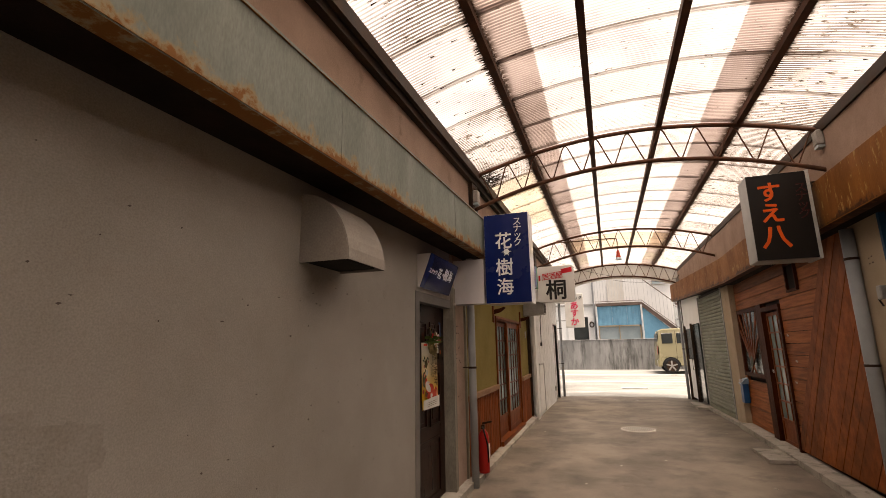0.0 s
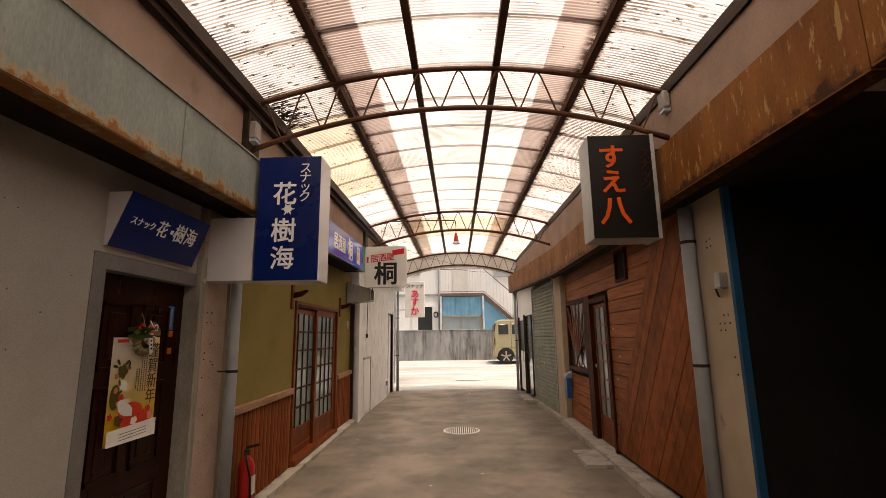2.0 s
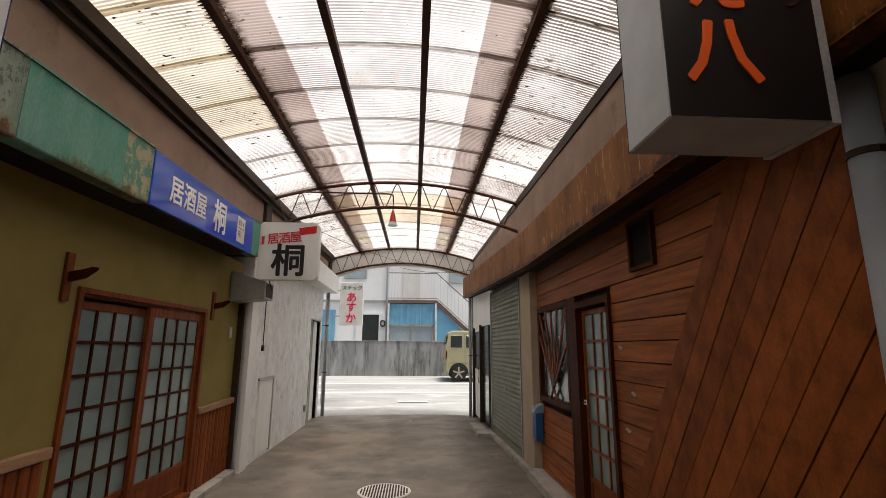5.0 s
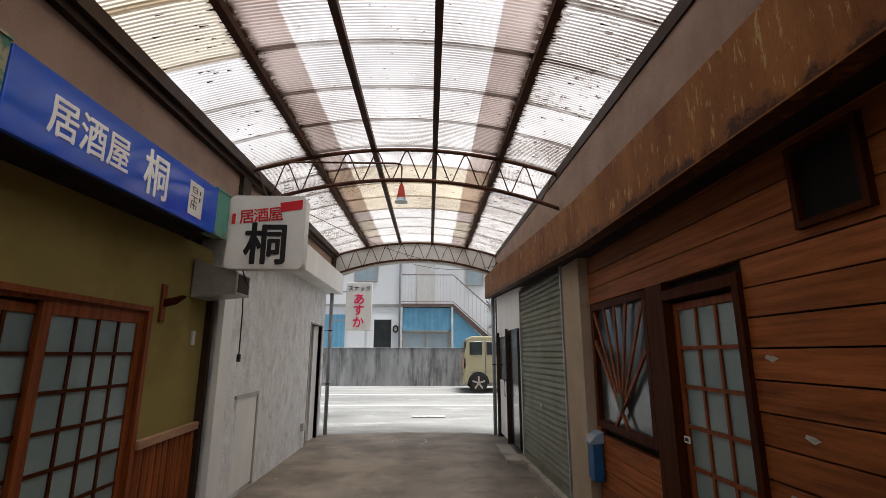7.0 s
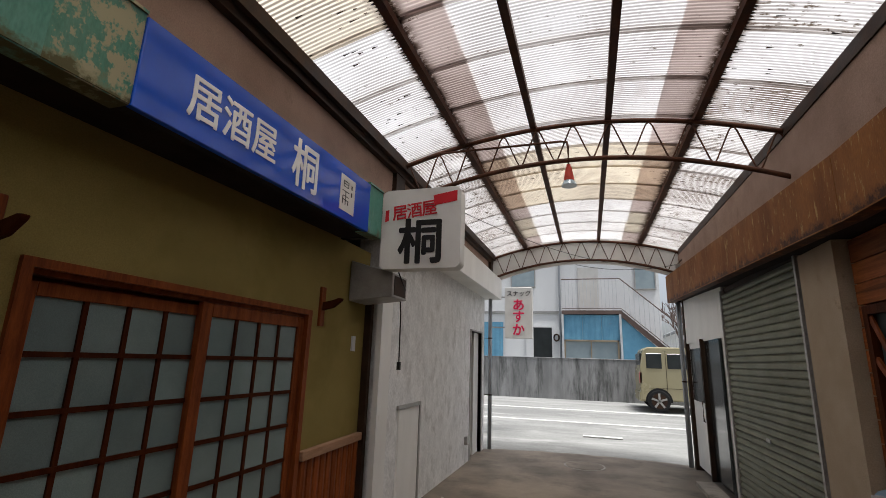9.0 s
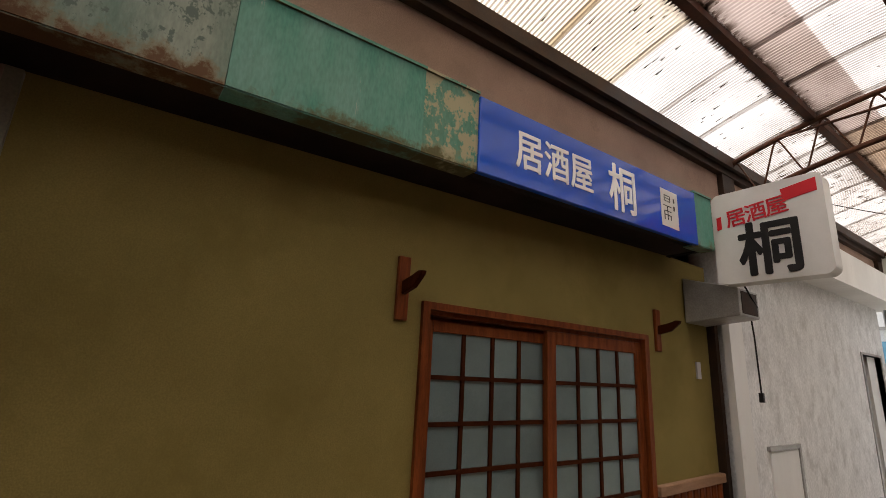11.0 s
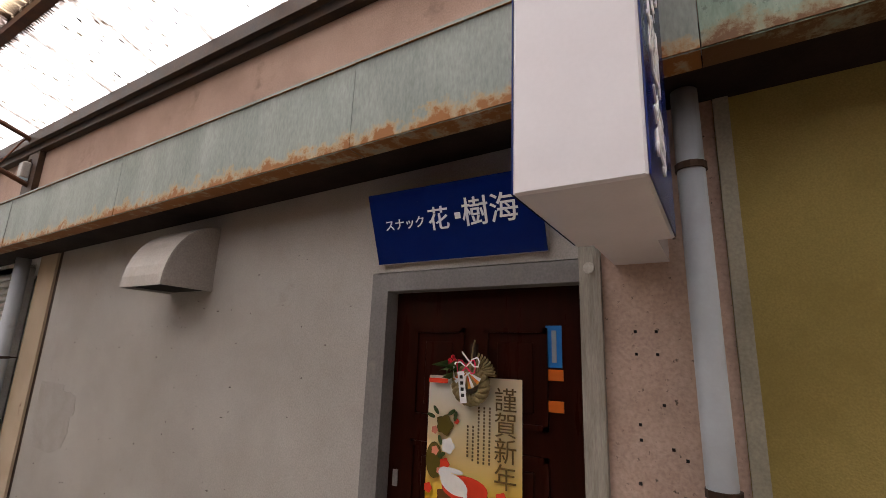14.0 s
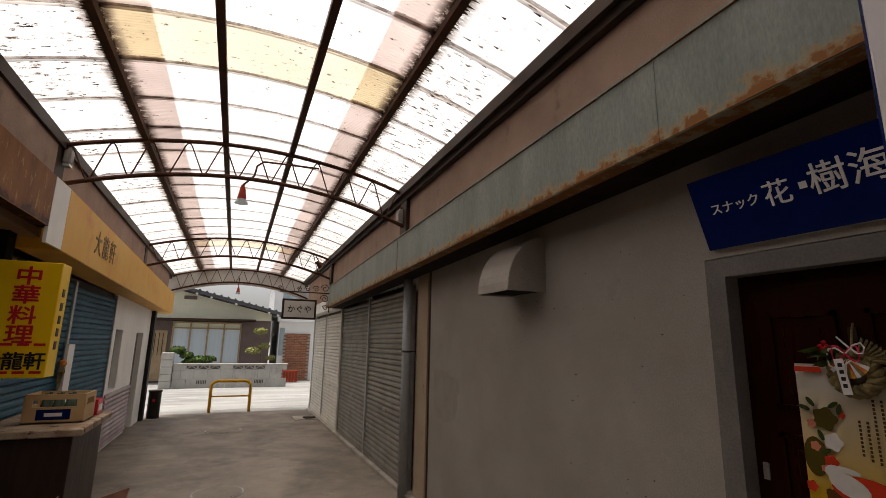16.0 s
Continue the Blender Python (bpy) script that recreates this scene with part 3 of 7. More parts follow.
for y0, y1 in ((0.61, 3.3), (3.305, 6.4), (6.405, 9.6)):
    uv_panel(bm, 2.05, 2.075, y0, y1, 2.57, 3.02, 2.58, 3.03)
    uv_panel(bm, 2.05, 2.16, y0, y1, 2.562, 2.572, 2.572, 2.582)
structure("trim_east_fascia", bm, FASCIA_RUST, "rusted orange-brown sheet metal fascia", "fascia")
bm = bmesh.new()
uv_panel(bm, 2.05, 2.075, 9.605, 15.65, 2.585, 3.03, 2.80, 3.28, -0.14)
uv_panel(bm, 2.05, 2.16, 9.605, 15.65, 2.575, 2.585, 2.79, 2.80, -0.14)
structure("trim_east_fascia_end", bm, FASCIA_RUST, "rusted orange-brown sheet metal fascia", "fascia")
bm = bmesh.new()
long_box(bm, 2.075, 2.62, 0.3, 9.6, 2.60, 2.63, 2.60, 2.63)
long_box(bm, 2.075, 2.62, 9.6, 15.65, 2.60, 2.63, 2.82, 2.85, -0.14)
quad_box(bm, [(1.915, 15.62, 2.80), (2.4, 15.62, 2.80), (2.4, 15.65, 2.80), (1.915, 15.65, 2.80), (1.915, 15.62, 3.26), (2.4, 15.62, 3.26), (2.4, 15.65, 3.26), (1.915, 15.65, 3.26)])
structure("trim_east_soffit", bm, SOFFIT, "dark soffit under the rusty fascia, blackened further for shade", "soffit")
bm = bmesh.new()
long_box(bm, 2.24, 2.5, -8.9, 16.0, 2.3, 3.36, 2.9, 3.80, -0.05)
structure("wall_east_upper", bm, PINK_CONC, "pinkish weathered concrete beam above the fascia")
# unseen backs and flat roofs, added to close the shops and block light leaks
bm = bmesh.new()
box(bm, -6.2, -6.0, -8.9, 15.6, -0.3, 3.3)
box(bm, -6.0, -1.95, -8.9, -8.7, -0.3, 3.3)
box(bm, -6.0, -1.60, 15.45, 15.6, 0.0, 3.3)
structure("wall_west_back", bm, WHITE_WALL, "plain unseen rear wall added behind the west shops")
structure("ceiling_west", bx(-6.3, -1.62, -9.0, 15.7, 3.3, 3.42), GALV, "unseen flat roof added over the west shops", "roof")
bm = bmesh.new()
box(bm, 6.6, 6.8, -8.2, 15.5, -0.3, 3.3)
box(bm, 2.6, 6.6, -8.2, -8.0, -0.3, 3.3)
box(bm, 2.5, 6.6, 15.35, 15.5, 0.0, 3.3)
structure("wall_east_back", bm, WHITE_WALL, "plain unseen rear wall added behind the east shops")
structure("ceiling_east", bx(2.5, 6.9, -8.3, 15.6, 3.3, 3.42), GALV, "unseen flat roof added over the east shops", "roof")
# open garage, its lack of light painted as near-black walls and floor
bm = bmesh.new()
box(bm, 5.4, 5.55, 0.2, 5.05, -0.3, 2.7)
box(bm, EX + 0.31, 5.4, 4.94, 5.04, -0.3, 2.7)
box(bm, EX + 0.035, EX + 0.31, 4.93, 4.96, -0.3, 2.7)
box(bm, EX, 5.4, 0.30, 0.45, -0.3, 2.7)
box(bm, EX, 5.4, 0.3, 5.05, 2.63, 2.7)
structure("wall_garage", bm, UNLIT_BLACK, "bare walls of an unlit garage with the darkness painted in")
structure("floor_garage", bx(EX + 0.0, 5.4, 0.45, 4.92, -0.35, -0.14), UNLIT_BLACK, "concrete garage floor with the unlit darkness painted in")

# ---- roof ----
def rz(y):
    return 3.915 + 0.0165 * (y - 5.35)


def arc(x):
    return -((x - 0.42) ** 2) / 11.0


roof = thing("arcade_roof", (0.42, 3.5, 3.9), "arched arcade roof of corrugated translucent plastic on rusty steel", "roof")
tagged(roof, kind="structure")
PITCH = 0.0327


def sheet_mesh(name, x0, x1, lift, material):
    bm = bmesh.new()
    waves, seg = 22, 4
    nx = max(3, int((x1 - x0) / 0.16))
    rows2 = []
    for j in range(waves * seg + 1):
        y = j * PITCH / seg - waves * PITCH / 2
        h = 0.0075 * math.cos(2 * math.pi * j / seg)
        rows2.append([bm.verts.new((x0 + (x1 - x0) * i / nx, y, arc(x0 + (x1 - x0) * i / nx) + lift + h)) for i in range(nx + 1)])
    for a, b in zip(rows2, rows2[1:]):
        for i in range(nx):
            bm.faces.new((a[i], a[i + 1], b[i + 1], b[i]))
    me = bpy.data.meshes.new(name)
    bm.to_mesh(me)
    bm.free()
    me.materials.append(material)
    me.shade_smooth()
    return me


COLS = {"west": (-1.52, -0.66), "middle": (-0.76, 1.60), "east": (1.50, 2.38), "strip_w": (-0.70, -0.36), "strip_e": (1.20, 1.54)}
MESHES = {}
rng = random.Random(5)
k = 0
y = -9.3
while y < 15.9:
    for col, (x0, x1) in COLS.items():
        if col == "middle":
            kind = "clear"
            if k in (5, 17, 32, 33, 34):
                kind = "yellow"
            lift = 0.07
        elif col.startswith("strip"):
            kind, lift = "pink", 0.088
            if k in (17, 36, 37):
                kind = "yellow"
        else:
            kind, lift = ("dirty", 0.052)
            if col == "west" and k in (24, 25, 26, 27):
                kind = "yellow"
            if rng.random() < 0.2:
                kind = "clear"
        key = (col, kind)
        if key not in MESHES:
            MESHES[key] = sheet_mesh("roof_sheet", x0, x1, lift, SHEET[kind])
        ob = new("roof_sheet", MESHES[key])
        ob.parent = roof
        ob.matrix_parent_inverse = roof.matrix_basis.inverted()
        ob.matrix_basis = Matrix.Translation((rng.uniform(-0.008, 0.008), y, rz(y) + (0.004 if k % 2 else -0.004)))
    y += 0.655
    k += 1
for x in (-0.70, 0.03, 0.755, 1.53):
    bm = bmesh.new()
    for a, b in ((-9.4, -5.1), (-5.1, 0.1), (0.1, 5.35), (5.35, 10.6), (10.6, 15.85)):
        long_box(bm, x - 0.03, x + 0.03, a, b, rz(a) + arc(x) - 0.015, rz(a) + arc(x) + 0.045, rz(b) + arc(x) - 0.015, rz(b) + arc(x) + 0.045)
    part("purlin", bm, STEEL, roof)
for x, s in ((-1.42, 1), (2.27, -1)):
    bm = bmesh.new()
    a, b = -9.4, 15.85
    h = arc(x)
    long_box(bm, x - 0.03, x + 0.03, a, b, rz(a) + h - 0.11, rz(a) + h + 0.03, rz(b) + h - 0.11, rz(b) + h + 0.03)
    long_box(bm, x + s * 0.06 - 0.02, x + s * 0.06 + 0.02, a, b, rz(a) + h - 0.05, rz(a) + h + 0.06, rz(b) + h - 0.05, rz(b) + h + 0.06)
    long_box(bm, x - s * 0.06 - 0.05, x - s * 0.06 + 0.05, a, b, rz(a) + h - 0.06, rz(a) + h + 0.03, rz(b) + h - 0.06, rz(b) + h + 0.03)
    part("gutter", bm, DARK_STEEL, roof, "dark rusty eaves gutter")
for y in (-9.45, -5.1, 0.05, 5.38, 10.62, 15.82):
    truss = thing("roof_truss", (0.42, y, rz(y) - 0.4), "curved rusty steel pipe truss with zigzag web", "roof truss", "roof trusses")
    end = y in (-9.45, 15.82)
    d = 0.40
    top = [(x, y, rz(y) + arc(x) - 0.02) for x in np.linspace(-1.45, 2.30, 25)]
    low = [(x, y, rz(y) - d - ((x - 0.42) ** 2) / 9.6) for x in np.linspace(-1.50, 2.34, 25)]
    for nm, line in (("top_chord", top), ("bottom_chord", low)):
        bm = bmesh.new()
        tube(bm, line, 0.024, 8)
        part(nm, bm, STEEL, truss, smooth=True)
    bm = bmesh.new()
    pts = []
    nz = 20
    for i in range(nz + 1):
        x = -1.32 + (2.16 + 1.32) * i / nz
        zt, zl = rz(y) + arc(x) - 0.03, rz(y) - d - ((x - 0.42) ** 2) / 9.6
        if i % 2:
            pts += [(x - 0.03, y, zl + 0.045), (x - 0.015, y, zl + 0.018), (x, y, zl + 0.010), (x + 0.015, y, zl + 0.018), (x + 0.03, y, zl + 0.045)]
        else:
            pts += [(x - 0.036, y, zt - 0.055), (x - 0.018, y, zt - 0.022), (x, y, zt - 0.012), (x + 0.018, y, zt - 0.022), (x + 0.036, y, zt - 0.055)]
    tube(bm, pts, 0.008, 6)
    part("web_bar", bm, STEEL, truss, smooth=True)
    if end:
        bm = bmesh.new()
        s = 1 if y > 0 else -1
        xs2 = np.linspace(-1.5, 2.34, 25)
        poly = [(x, y + s * 0.05, rz(y) + arc(x) + 0.05) for x in xs2] + [(x, y + s * 0.05, rz(y) - d - 0.07 - ((x - 0.42) ** 2) / 9.0) for x in xs2[::-1]]
        prism(bm, poly, (0, s * 0.02, 0))
        part("end_panel", bm, SIGN_CREAM, truss, "cream sheet closing the arch end")
# leaf grime caught under the ends of the corrugated sheets
gr = random.Random(17)
GRIME = mat("dark_leaf_grime", (0.045, 0.032, 0.022), (0.025, 0.018, 0.013), rough=0.95, scale=20, bump=0.4)
bm = bmesh.new()


def speck(x, y, dx, dy, lift=0.040):
    """A thin ragged wedge of grime on the underside of a sheet, pointing along x."""
    q = [(x, y - dy), (x + dx * 0.6, y - dy * 0.4), (x + dx, y), (x + dx * 0.5, y + dy * 0.5), (x, y + dy)]
    prism(bm, [(a, b, rz(b) + arc(a) + lift) for a, b in q], (0, 0, 0.003))


for x, s in ((-0.742, -1), (1.572, 1)):
    y = -9.3
    while y < 15.7:
        if gr.random() < 0.85:
            speck(x, y, s * gr.uniform(0.02, 0.055) * (1.5 if gr.random() < 0.12 else 1.0), gr.uniform(0.009, 0.016))
        y += PITCH
for x0, x1, n in ((-1.36, -0.80, 260), (1.62, 2.20, 160)):
    for _ in range(n):
        speck(gr.uniform(x0, x1), gr.uniform(-9.0, 15.4), gr.uniform(0.02, 0.07), gr.uniform(0.004, 0.010))
for _ in range(150):
    speck(-1.36 + abs(gr.gauss(0, 0.12)), 5.75 + gr.gauss(0, 0.22), gr.uniform(0.03, 0.10), gr.uniform(0.006, 0.013))
tagged(obj("roof_grime", bm, GRIME), "dark leaf grime caught under the roof sheets", "grime", kind="stuff")
# steel brackets where trusses meet the beams
for y in (-5.1, 0.05, 5.38, 10.62, 15.75):
    for x0, x1 in ((-1.5, -1.40), (2.22, 2.32)):
        bm = bx(x0, x1, y - 0.12, y + 0.12, rz(y) - 0.85, rz(y) - 0.28)
        part("bracket", bm, DARK_STEEL, roof)

# ---- roller shutters ----
def slat_mesh(name, length, material, h=0.075):
    """One curved shutter slat along y, centred, with its lower edge at z = 0, face towards +x."""
    bm = bmesh.new()
    prof = [(-0.004, 0.0), (0.012, 0.006), (0.020, h * 0.30), (0.017, h * 0.66), (0.002, h * 0.92), (0.0, h - 0.002), (-0.006, h - 0.002), (-0.006, 0.0)]
    prism(bm, [(x, -length / 2, z) for x, z in prof], (0, length, 0))
    bmesh.ops.recalc_face_normals(bm, faces=bm.faces)
    me = bpy.data.meshes.new(name)
    bm.to_mesh(me)
    bm.free()
    me.materials.append(material)
    return me


def shutter(label, x, y0, y1, z0, z1, material, side=1, dx=0.0, h=0.075):
    """A closed roller shutter between two rails; side 1 faces +x, -1 faces -x; dx: shift of x from y0 to y1."""
    ym = (y0 + y1) / 2
    t = thing("roller_shutter", (x, ym, z0), label, "roller shutter", "roller shutters")
    turn = Matrix.Rotation((0 if side > 0 else math.pi) - math.atan2(dx, y1 - y0), 4, "Z")
    me = slat_mesh("slat", y1 - y0 - 0.06, material, h)
    n = int((z1 - z0 - 0.10) / h)
    for i in range(n):
        s = new("slat", me)
        s.parent = t
        s.matrix_basis = Matrix.Translation((dx / 2, 0, 0.10 + i * h)) @ turn
    bm = bmesh.new()
    long_box(bm, x - 0.03 * side, x + 0.03 * side, y0 + 0.03, y1 - 0.03, z0 + 0.01, z0 + 0.10, z0 + 0.01, z0 + 0.10, dx)
    part("bottom_bar", bm, material, t)
    for a, o in ((y0, 0), (y1 - 0.04, dx)):
        bm = bx(min(x + o - 0.03 * side, x + o + 0.035 * side), max(x + o - 0.03 * side, x + o + 0.035 * side), a, a + 0.04, z0, z1)
        part("guide_rail", bm, ALU, t)
    bm = bmesh.new()
    long_box(bm, x - 0.12 * side, x - 0.02 * side, y0, y1, z0 + n * h + 0.05, z1 + 0.04, z0 + n * h + 0.05, z1 + 0.04, dx)
    part("head_box", bm, DARK_STEEL, t)
    bm = bx(min(x + dx / 2 + 0.012 * side, x + dx / 2 + 0.03 * side), max(x + dx / 2 + 0.012 * side, x + dx / 2 + 0.03 * side), ym - 0.06, ym + 0.06, z0 + 0.86, z0 + 0.90)
    part("lock", bm, ALU, t, "small metal lock plate")
    return t


shutter("closed cream-white roller shutter", -1.68, -8.60, -6.70, -0.27, 2.26, SHUT_WHITE)
shutter("closed cream-white roller shutter", -1.68, -6.70, -4.72, -0.26, 2.30, SHUT_WHITE)
shutter("closed dull grey roller shutter with rust marks", -1.68, -4.62, -2.42, -0.26, 2.32, SHUT_GREY)
shutter("closed dull grey roller shutter with rust marks", -1.68, -2.42, -0.22, -0.24, 2.36, SHUT_GREY)
shutter("closed olive-grey roller shutter", 2.30, 10.96, 13.30, 0.05, 2.66, SHUT_GREEN, -1, -0.06)
shutter("closed dark blue roller shutter", 2.38, -3.92, -1.62, -0.25, 2.30, SHUT_BLUE, -1)
shutter("closed dark blue roller shutter", 2.38, -1.62, 0.28, -0.23, 2.30, SHUT_BLUE, -1)
structure("trim_shutter_post", bx(-1.72, -1.62, -4.72, -4.62, -0.27, 2.35), SHUT_WHITE, "cream painted post between shutters", "post")
bm = bmesh.new()
box(bm, -1.95, -1.80, -8.7, -0.02, -0.3, 2.45)
box(bm, -1.95, -1.67, -8.9, -8.62, -0.3, 3.3)
structure("wall_west_shutter_back", bm, WHITE_WALL, "plain wall behind the shutters")
bm = bmesh.new()
box(bm, -1.80, -1.45, -8.9, -4.72, 2.30, 2.56)
box(bm, -1.80, -1.70, -4.72, 0.0, 2.28, 2.50)
structure("trim_west_head", bm, WHITE_WALL, "plain white lintel over the white shutters", "lintel")

# ---- white front and yellow fascia, east side, south ----
bm = bmesh.new()
box(bm, 2.36, 2.6, -4.2, -3.95, -0.3, 2.35)
box(bm, 2.36, 2.6, -4.75, -4.2, -0.3, 0.72)
box(bm, 2.36, 2.6, -4.75, -4.2, 1.75, 2.35)
box(bm, 2.36, 2.6, -6.1, -4.75, -0.3, 2.35)
box(bm, 2.36, 2.6, -6.9, -6.1, 1.72, 2.35)
box(bm, 2.36, 2.6, -7.7, -6.9, -0.3, 2.35)
structure("wall_east_white", bm, WHITE_PAINT, "white painted shop wall with a narrow window and a doorway")
structure("door_east_dark", bx(2.46, 2.5, -6.9, -6.1, -0.28, 1.72), DARK_GLASS, "dark glazed door in the white wall", "door")
structure("window_east_dark", bx(2.46, 2.5, -4.75, -4.2, 0.72, 1.75), DARK_GLASS, "tall narrow dark window", "window")
structure("trim_east_black_post", bx(2.28, 2.45, -7.95, -7.7, -0.3, 2.35), mat("black_post_paint", (0.02, 0.02, 0.02), rough=0.5), "black painted end post", "post")
louvre = thing("wall_louvre", (2.35, -5.1, -0.2), "pinkish metal louvre cladding along the foot of the wall", "louvre")
LOUV = mat("pinkish_metal_louvre", (0.40, 0.32, 0.33), (0.30, 0.23, 0.24), rough=0.4, metal=0.3, scale=3, bump=0.05)
for i in range(11):
    bm = bmesh.new()
    z = -0.20 + i * 0.08
    prism(bm, [(2.355, -6.08, z), (2.325, -6.08, z + 0.008), (2.335, -6.08, z + 0.06), (2.355, -6.08, z + 0.07)], (0, 2.08, 0))
    part("slat", bm, LOUV, louvre)
bm = bmesh.new()
long_box(bm, 2.05, 2.40, -8.8, 0.20, 2.24, 2.79, 2.41, 3.03)
bevel(bm, 0.01)
structure("trim_yellow_fascia", bm, YELLOW_FASCIA, "faded yellow sign fascia with peeling colour", "fascia")
structure("trim_yellow_fascia_end", bx(2.048, 2.075, 0.205, 0.605, 2.42, 3.02), WHITE_PAINT, "narrow white painted end panel of the fascia", "fascia")
fs = thing("fascia_sign_lettering", (2.045, -1.5, 2.6), "faint worn lettering on the yellow fascia", "lettering")
letters("lettering", "大龍軒", 0.30, pose(2.046, -1.35, 2.71, 90, 0, -90), mat("faded_ochre_lettering", (0.26, 0.17, 0.07), rough=0.6, bump=0), fs, spacing=1.35)

# ---- east end: white panel door ----
bm = bmesh.new()
long_box(bm, 2.245, 2.5, 13.36, 15.55, 2.05, 2.75, 2.05, 2.80, -0.12)
long_box(bm, 2.245, 2.5, 13.36, 13.55, 0, 2.05, 0, 2.05)
structure("wall_east_end", bm, WHITE_PAINT, "white painted wall above the end door")
ed = thing("panel_door", (2.2, 14.6, 0), "white panelled door with dark upper glass", "door")
part("door_leaf", bx(2.17, 2.21, 14.45, 15.4, 0.08, 2.05), WHITE_PAINT, ed)
part("glass", bx(2.155, 2.17, 14.55, 15.3, 1.12, 1.95), DARK_GLASS, ed)
part("side_panel", bx(2.20, 2.24, 13.55, 14.40, 0.08, 2.05), DARK_GLASS, ed, "dark glazed side panel")
part("door_frame", bx(2.14, 2.24, 14.40, 14.45, 0.04, 2.08), DARK_STEEL, ed)
bm = bmesh.new()
tube(bm, [(2.14, 14.5, 0.85), (2.12, 14.5, 0.86), (2.12, 14.5, 1.15), (2.14, 14.5, 1.16)], 0.010)
part("door_handle", bm, DARK_STEEL, ed)
structure("trim_east_dark_post", bx(2.12, 2.3, 15.42, 15.52, 0, 2.85), DARK_STEEL, "dark metal corner post", "post")

# ---- timber front ----
def clip(poly, a, b):
    """Keep the part of a polygon to the left of the line a-b, in (y, z)."""
    out = []
    side = lambda p: (b[0] - a[0]) * (p[1] - a[1]) - (b[1] - a[1]) * (p[0] - a[0])
    for i, p in enumerate(poly):
        q = poly[(i + 1) % len(poly)]
        sp, sq = side(p), side(q)
        if sp >= 0:
            out.append(p)
        if sp * sq < 0:
            t = sp / (sp - sq)
            out.append((p[0] + t * (q[0] - p[0]), p[1] + t * (q[1] - p[1])))
    return out


def clip_box(poly, y0, y1, z0, z1):
    for a, b in (((y0, z0), (y1, z0)), ((y1, z0), (y1, z1)), ((y1, z1), (y0, z1)), ((y0, z1), (y0, z0))):
        poly = clip(poly, a, b)
        if len(poly) < 3:
            return []
    return poly


def plank(name, poly, x, thick, material, parent):
    bm = bmesh.new()
    prism(bm, [(x, p[0], p[1]) for p in poly], (-thick, 0, 0))
    return part(name, bm, material, parent)


front = thing("timber_cladding", (EX, 8, 0.1), "red-brown stained timber boarding of the snack bar front", "timber front")
tagged(front, kind="structure")
D0, D1 = (7.93, 0.10), (6.28, 2.42)
slope = (D1[0] - D0[0]) / (D1[1] - D0[1])
ztop, zbot = 2.60, 0.10
dcut_b, dcut_t = (D0[0] + slope * (zbot - D0[1]), zbot), (D0[0] + slope * (ztop - D0[1]), ztop)
z, i = zbot, 0
prng = random.Random(3)
while z < ztop - 0.02:
    h = min(0.155, ztop - z)
    zones = []
    if z + h <= 0.98 or z >= 2.07:
        zones.append((8.95, 10.25) if z < 2 else None)
    zones = [q for q in zones if q]
    if z + h > 0.98 and z < 2.07:
        zones += [(10.14, 10.25)]
    if z >= 2.06 - 0.08:
        zones = [(5.505, 10.25)] if z >= 2.04 else zones
    zones = zones + ([(5.505, 7.84)] if z < 2.04 else [])
    for y0, y1 in zones:
        lo = max(z, 0) + 0.005
        poly = [(y0, lo), (y1, lo), (y1, z + h - 0.004), (y0, z + h - 0.004)]
        poly = clip(poly, dcut_t, dcut_b)
        if len(poly) > 2:
            plank("board", poly, EX + 0.05, 0.05 + prng.uniform(-0.002, 0.003), WOOD_RED, front)
    z += h
    i += 1
n_d = Vector((D0[0] - D1[0], D0[1] - D1[1])).normalized()
perp = Vector((n_d.y, -n_d.x))
w = 0.148
for i in range(-1, 24):
    o = Vector(dcut_t) + perp * (i * w)
    a, b = o + n_d * -4, o + n_d * 6
    c, d = b + perp * (w - 0.007), a + perp * (w - 0.007)
    poly = [tuple(a), tuple(b), tuple(c), tuple(d)]
    area = sum(p[0] * q[1] - q[0] * p[1] for p, q in zip(poly, poly[1:] + poly[:1]))
    if area < 0:
        poly = poly[::-1]
    poly = clip_box(poly, 5.51, 8.2, zbot, ztop)
    if len(poly) > 2:
        poly = clip(poly, dcut_b, dcut_t)
    if len(poly) > 2:
        plank("diagonal_board", poly, EX + 0.05, 0.062 + prng.uniform(-0.002, 0.003), WOOD_DIAG, front)
# fan window
fan = thing("fan_window", (EX, 9.54, 0.98), "timber window with a fan-shaped lattice over frosted glass", "window")
tagged(fan, kind="structure")
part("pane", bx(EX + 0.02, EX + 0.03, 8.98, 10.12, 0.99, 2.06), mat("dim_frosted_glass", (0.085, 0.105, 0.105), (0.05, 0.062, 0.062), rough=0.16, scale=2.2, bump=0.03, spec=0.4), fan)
for y0, y1, z0, z1 in ((8.93, 8.99, 0.95, 2.10), (10.09, 10.15, 0.95, 2.10), (8.99, 10.09, 2.04, 2.10), (8.99, 10.09, 0.95, 1.01)):
    part("window_frame", bx(EX - 0.03, EX + 0.06, y0, y1, z0, z1), WOOD_DARK, fan)
piv = Vector((EX - 0.008, 9.56, 1.14))
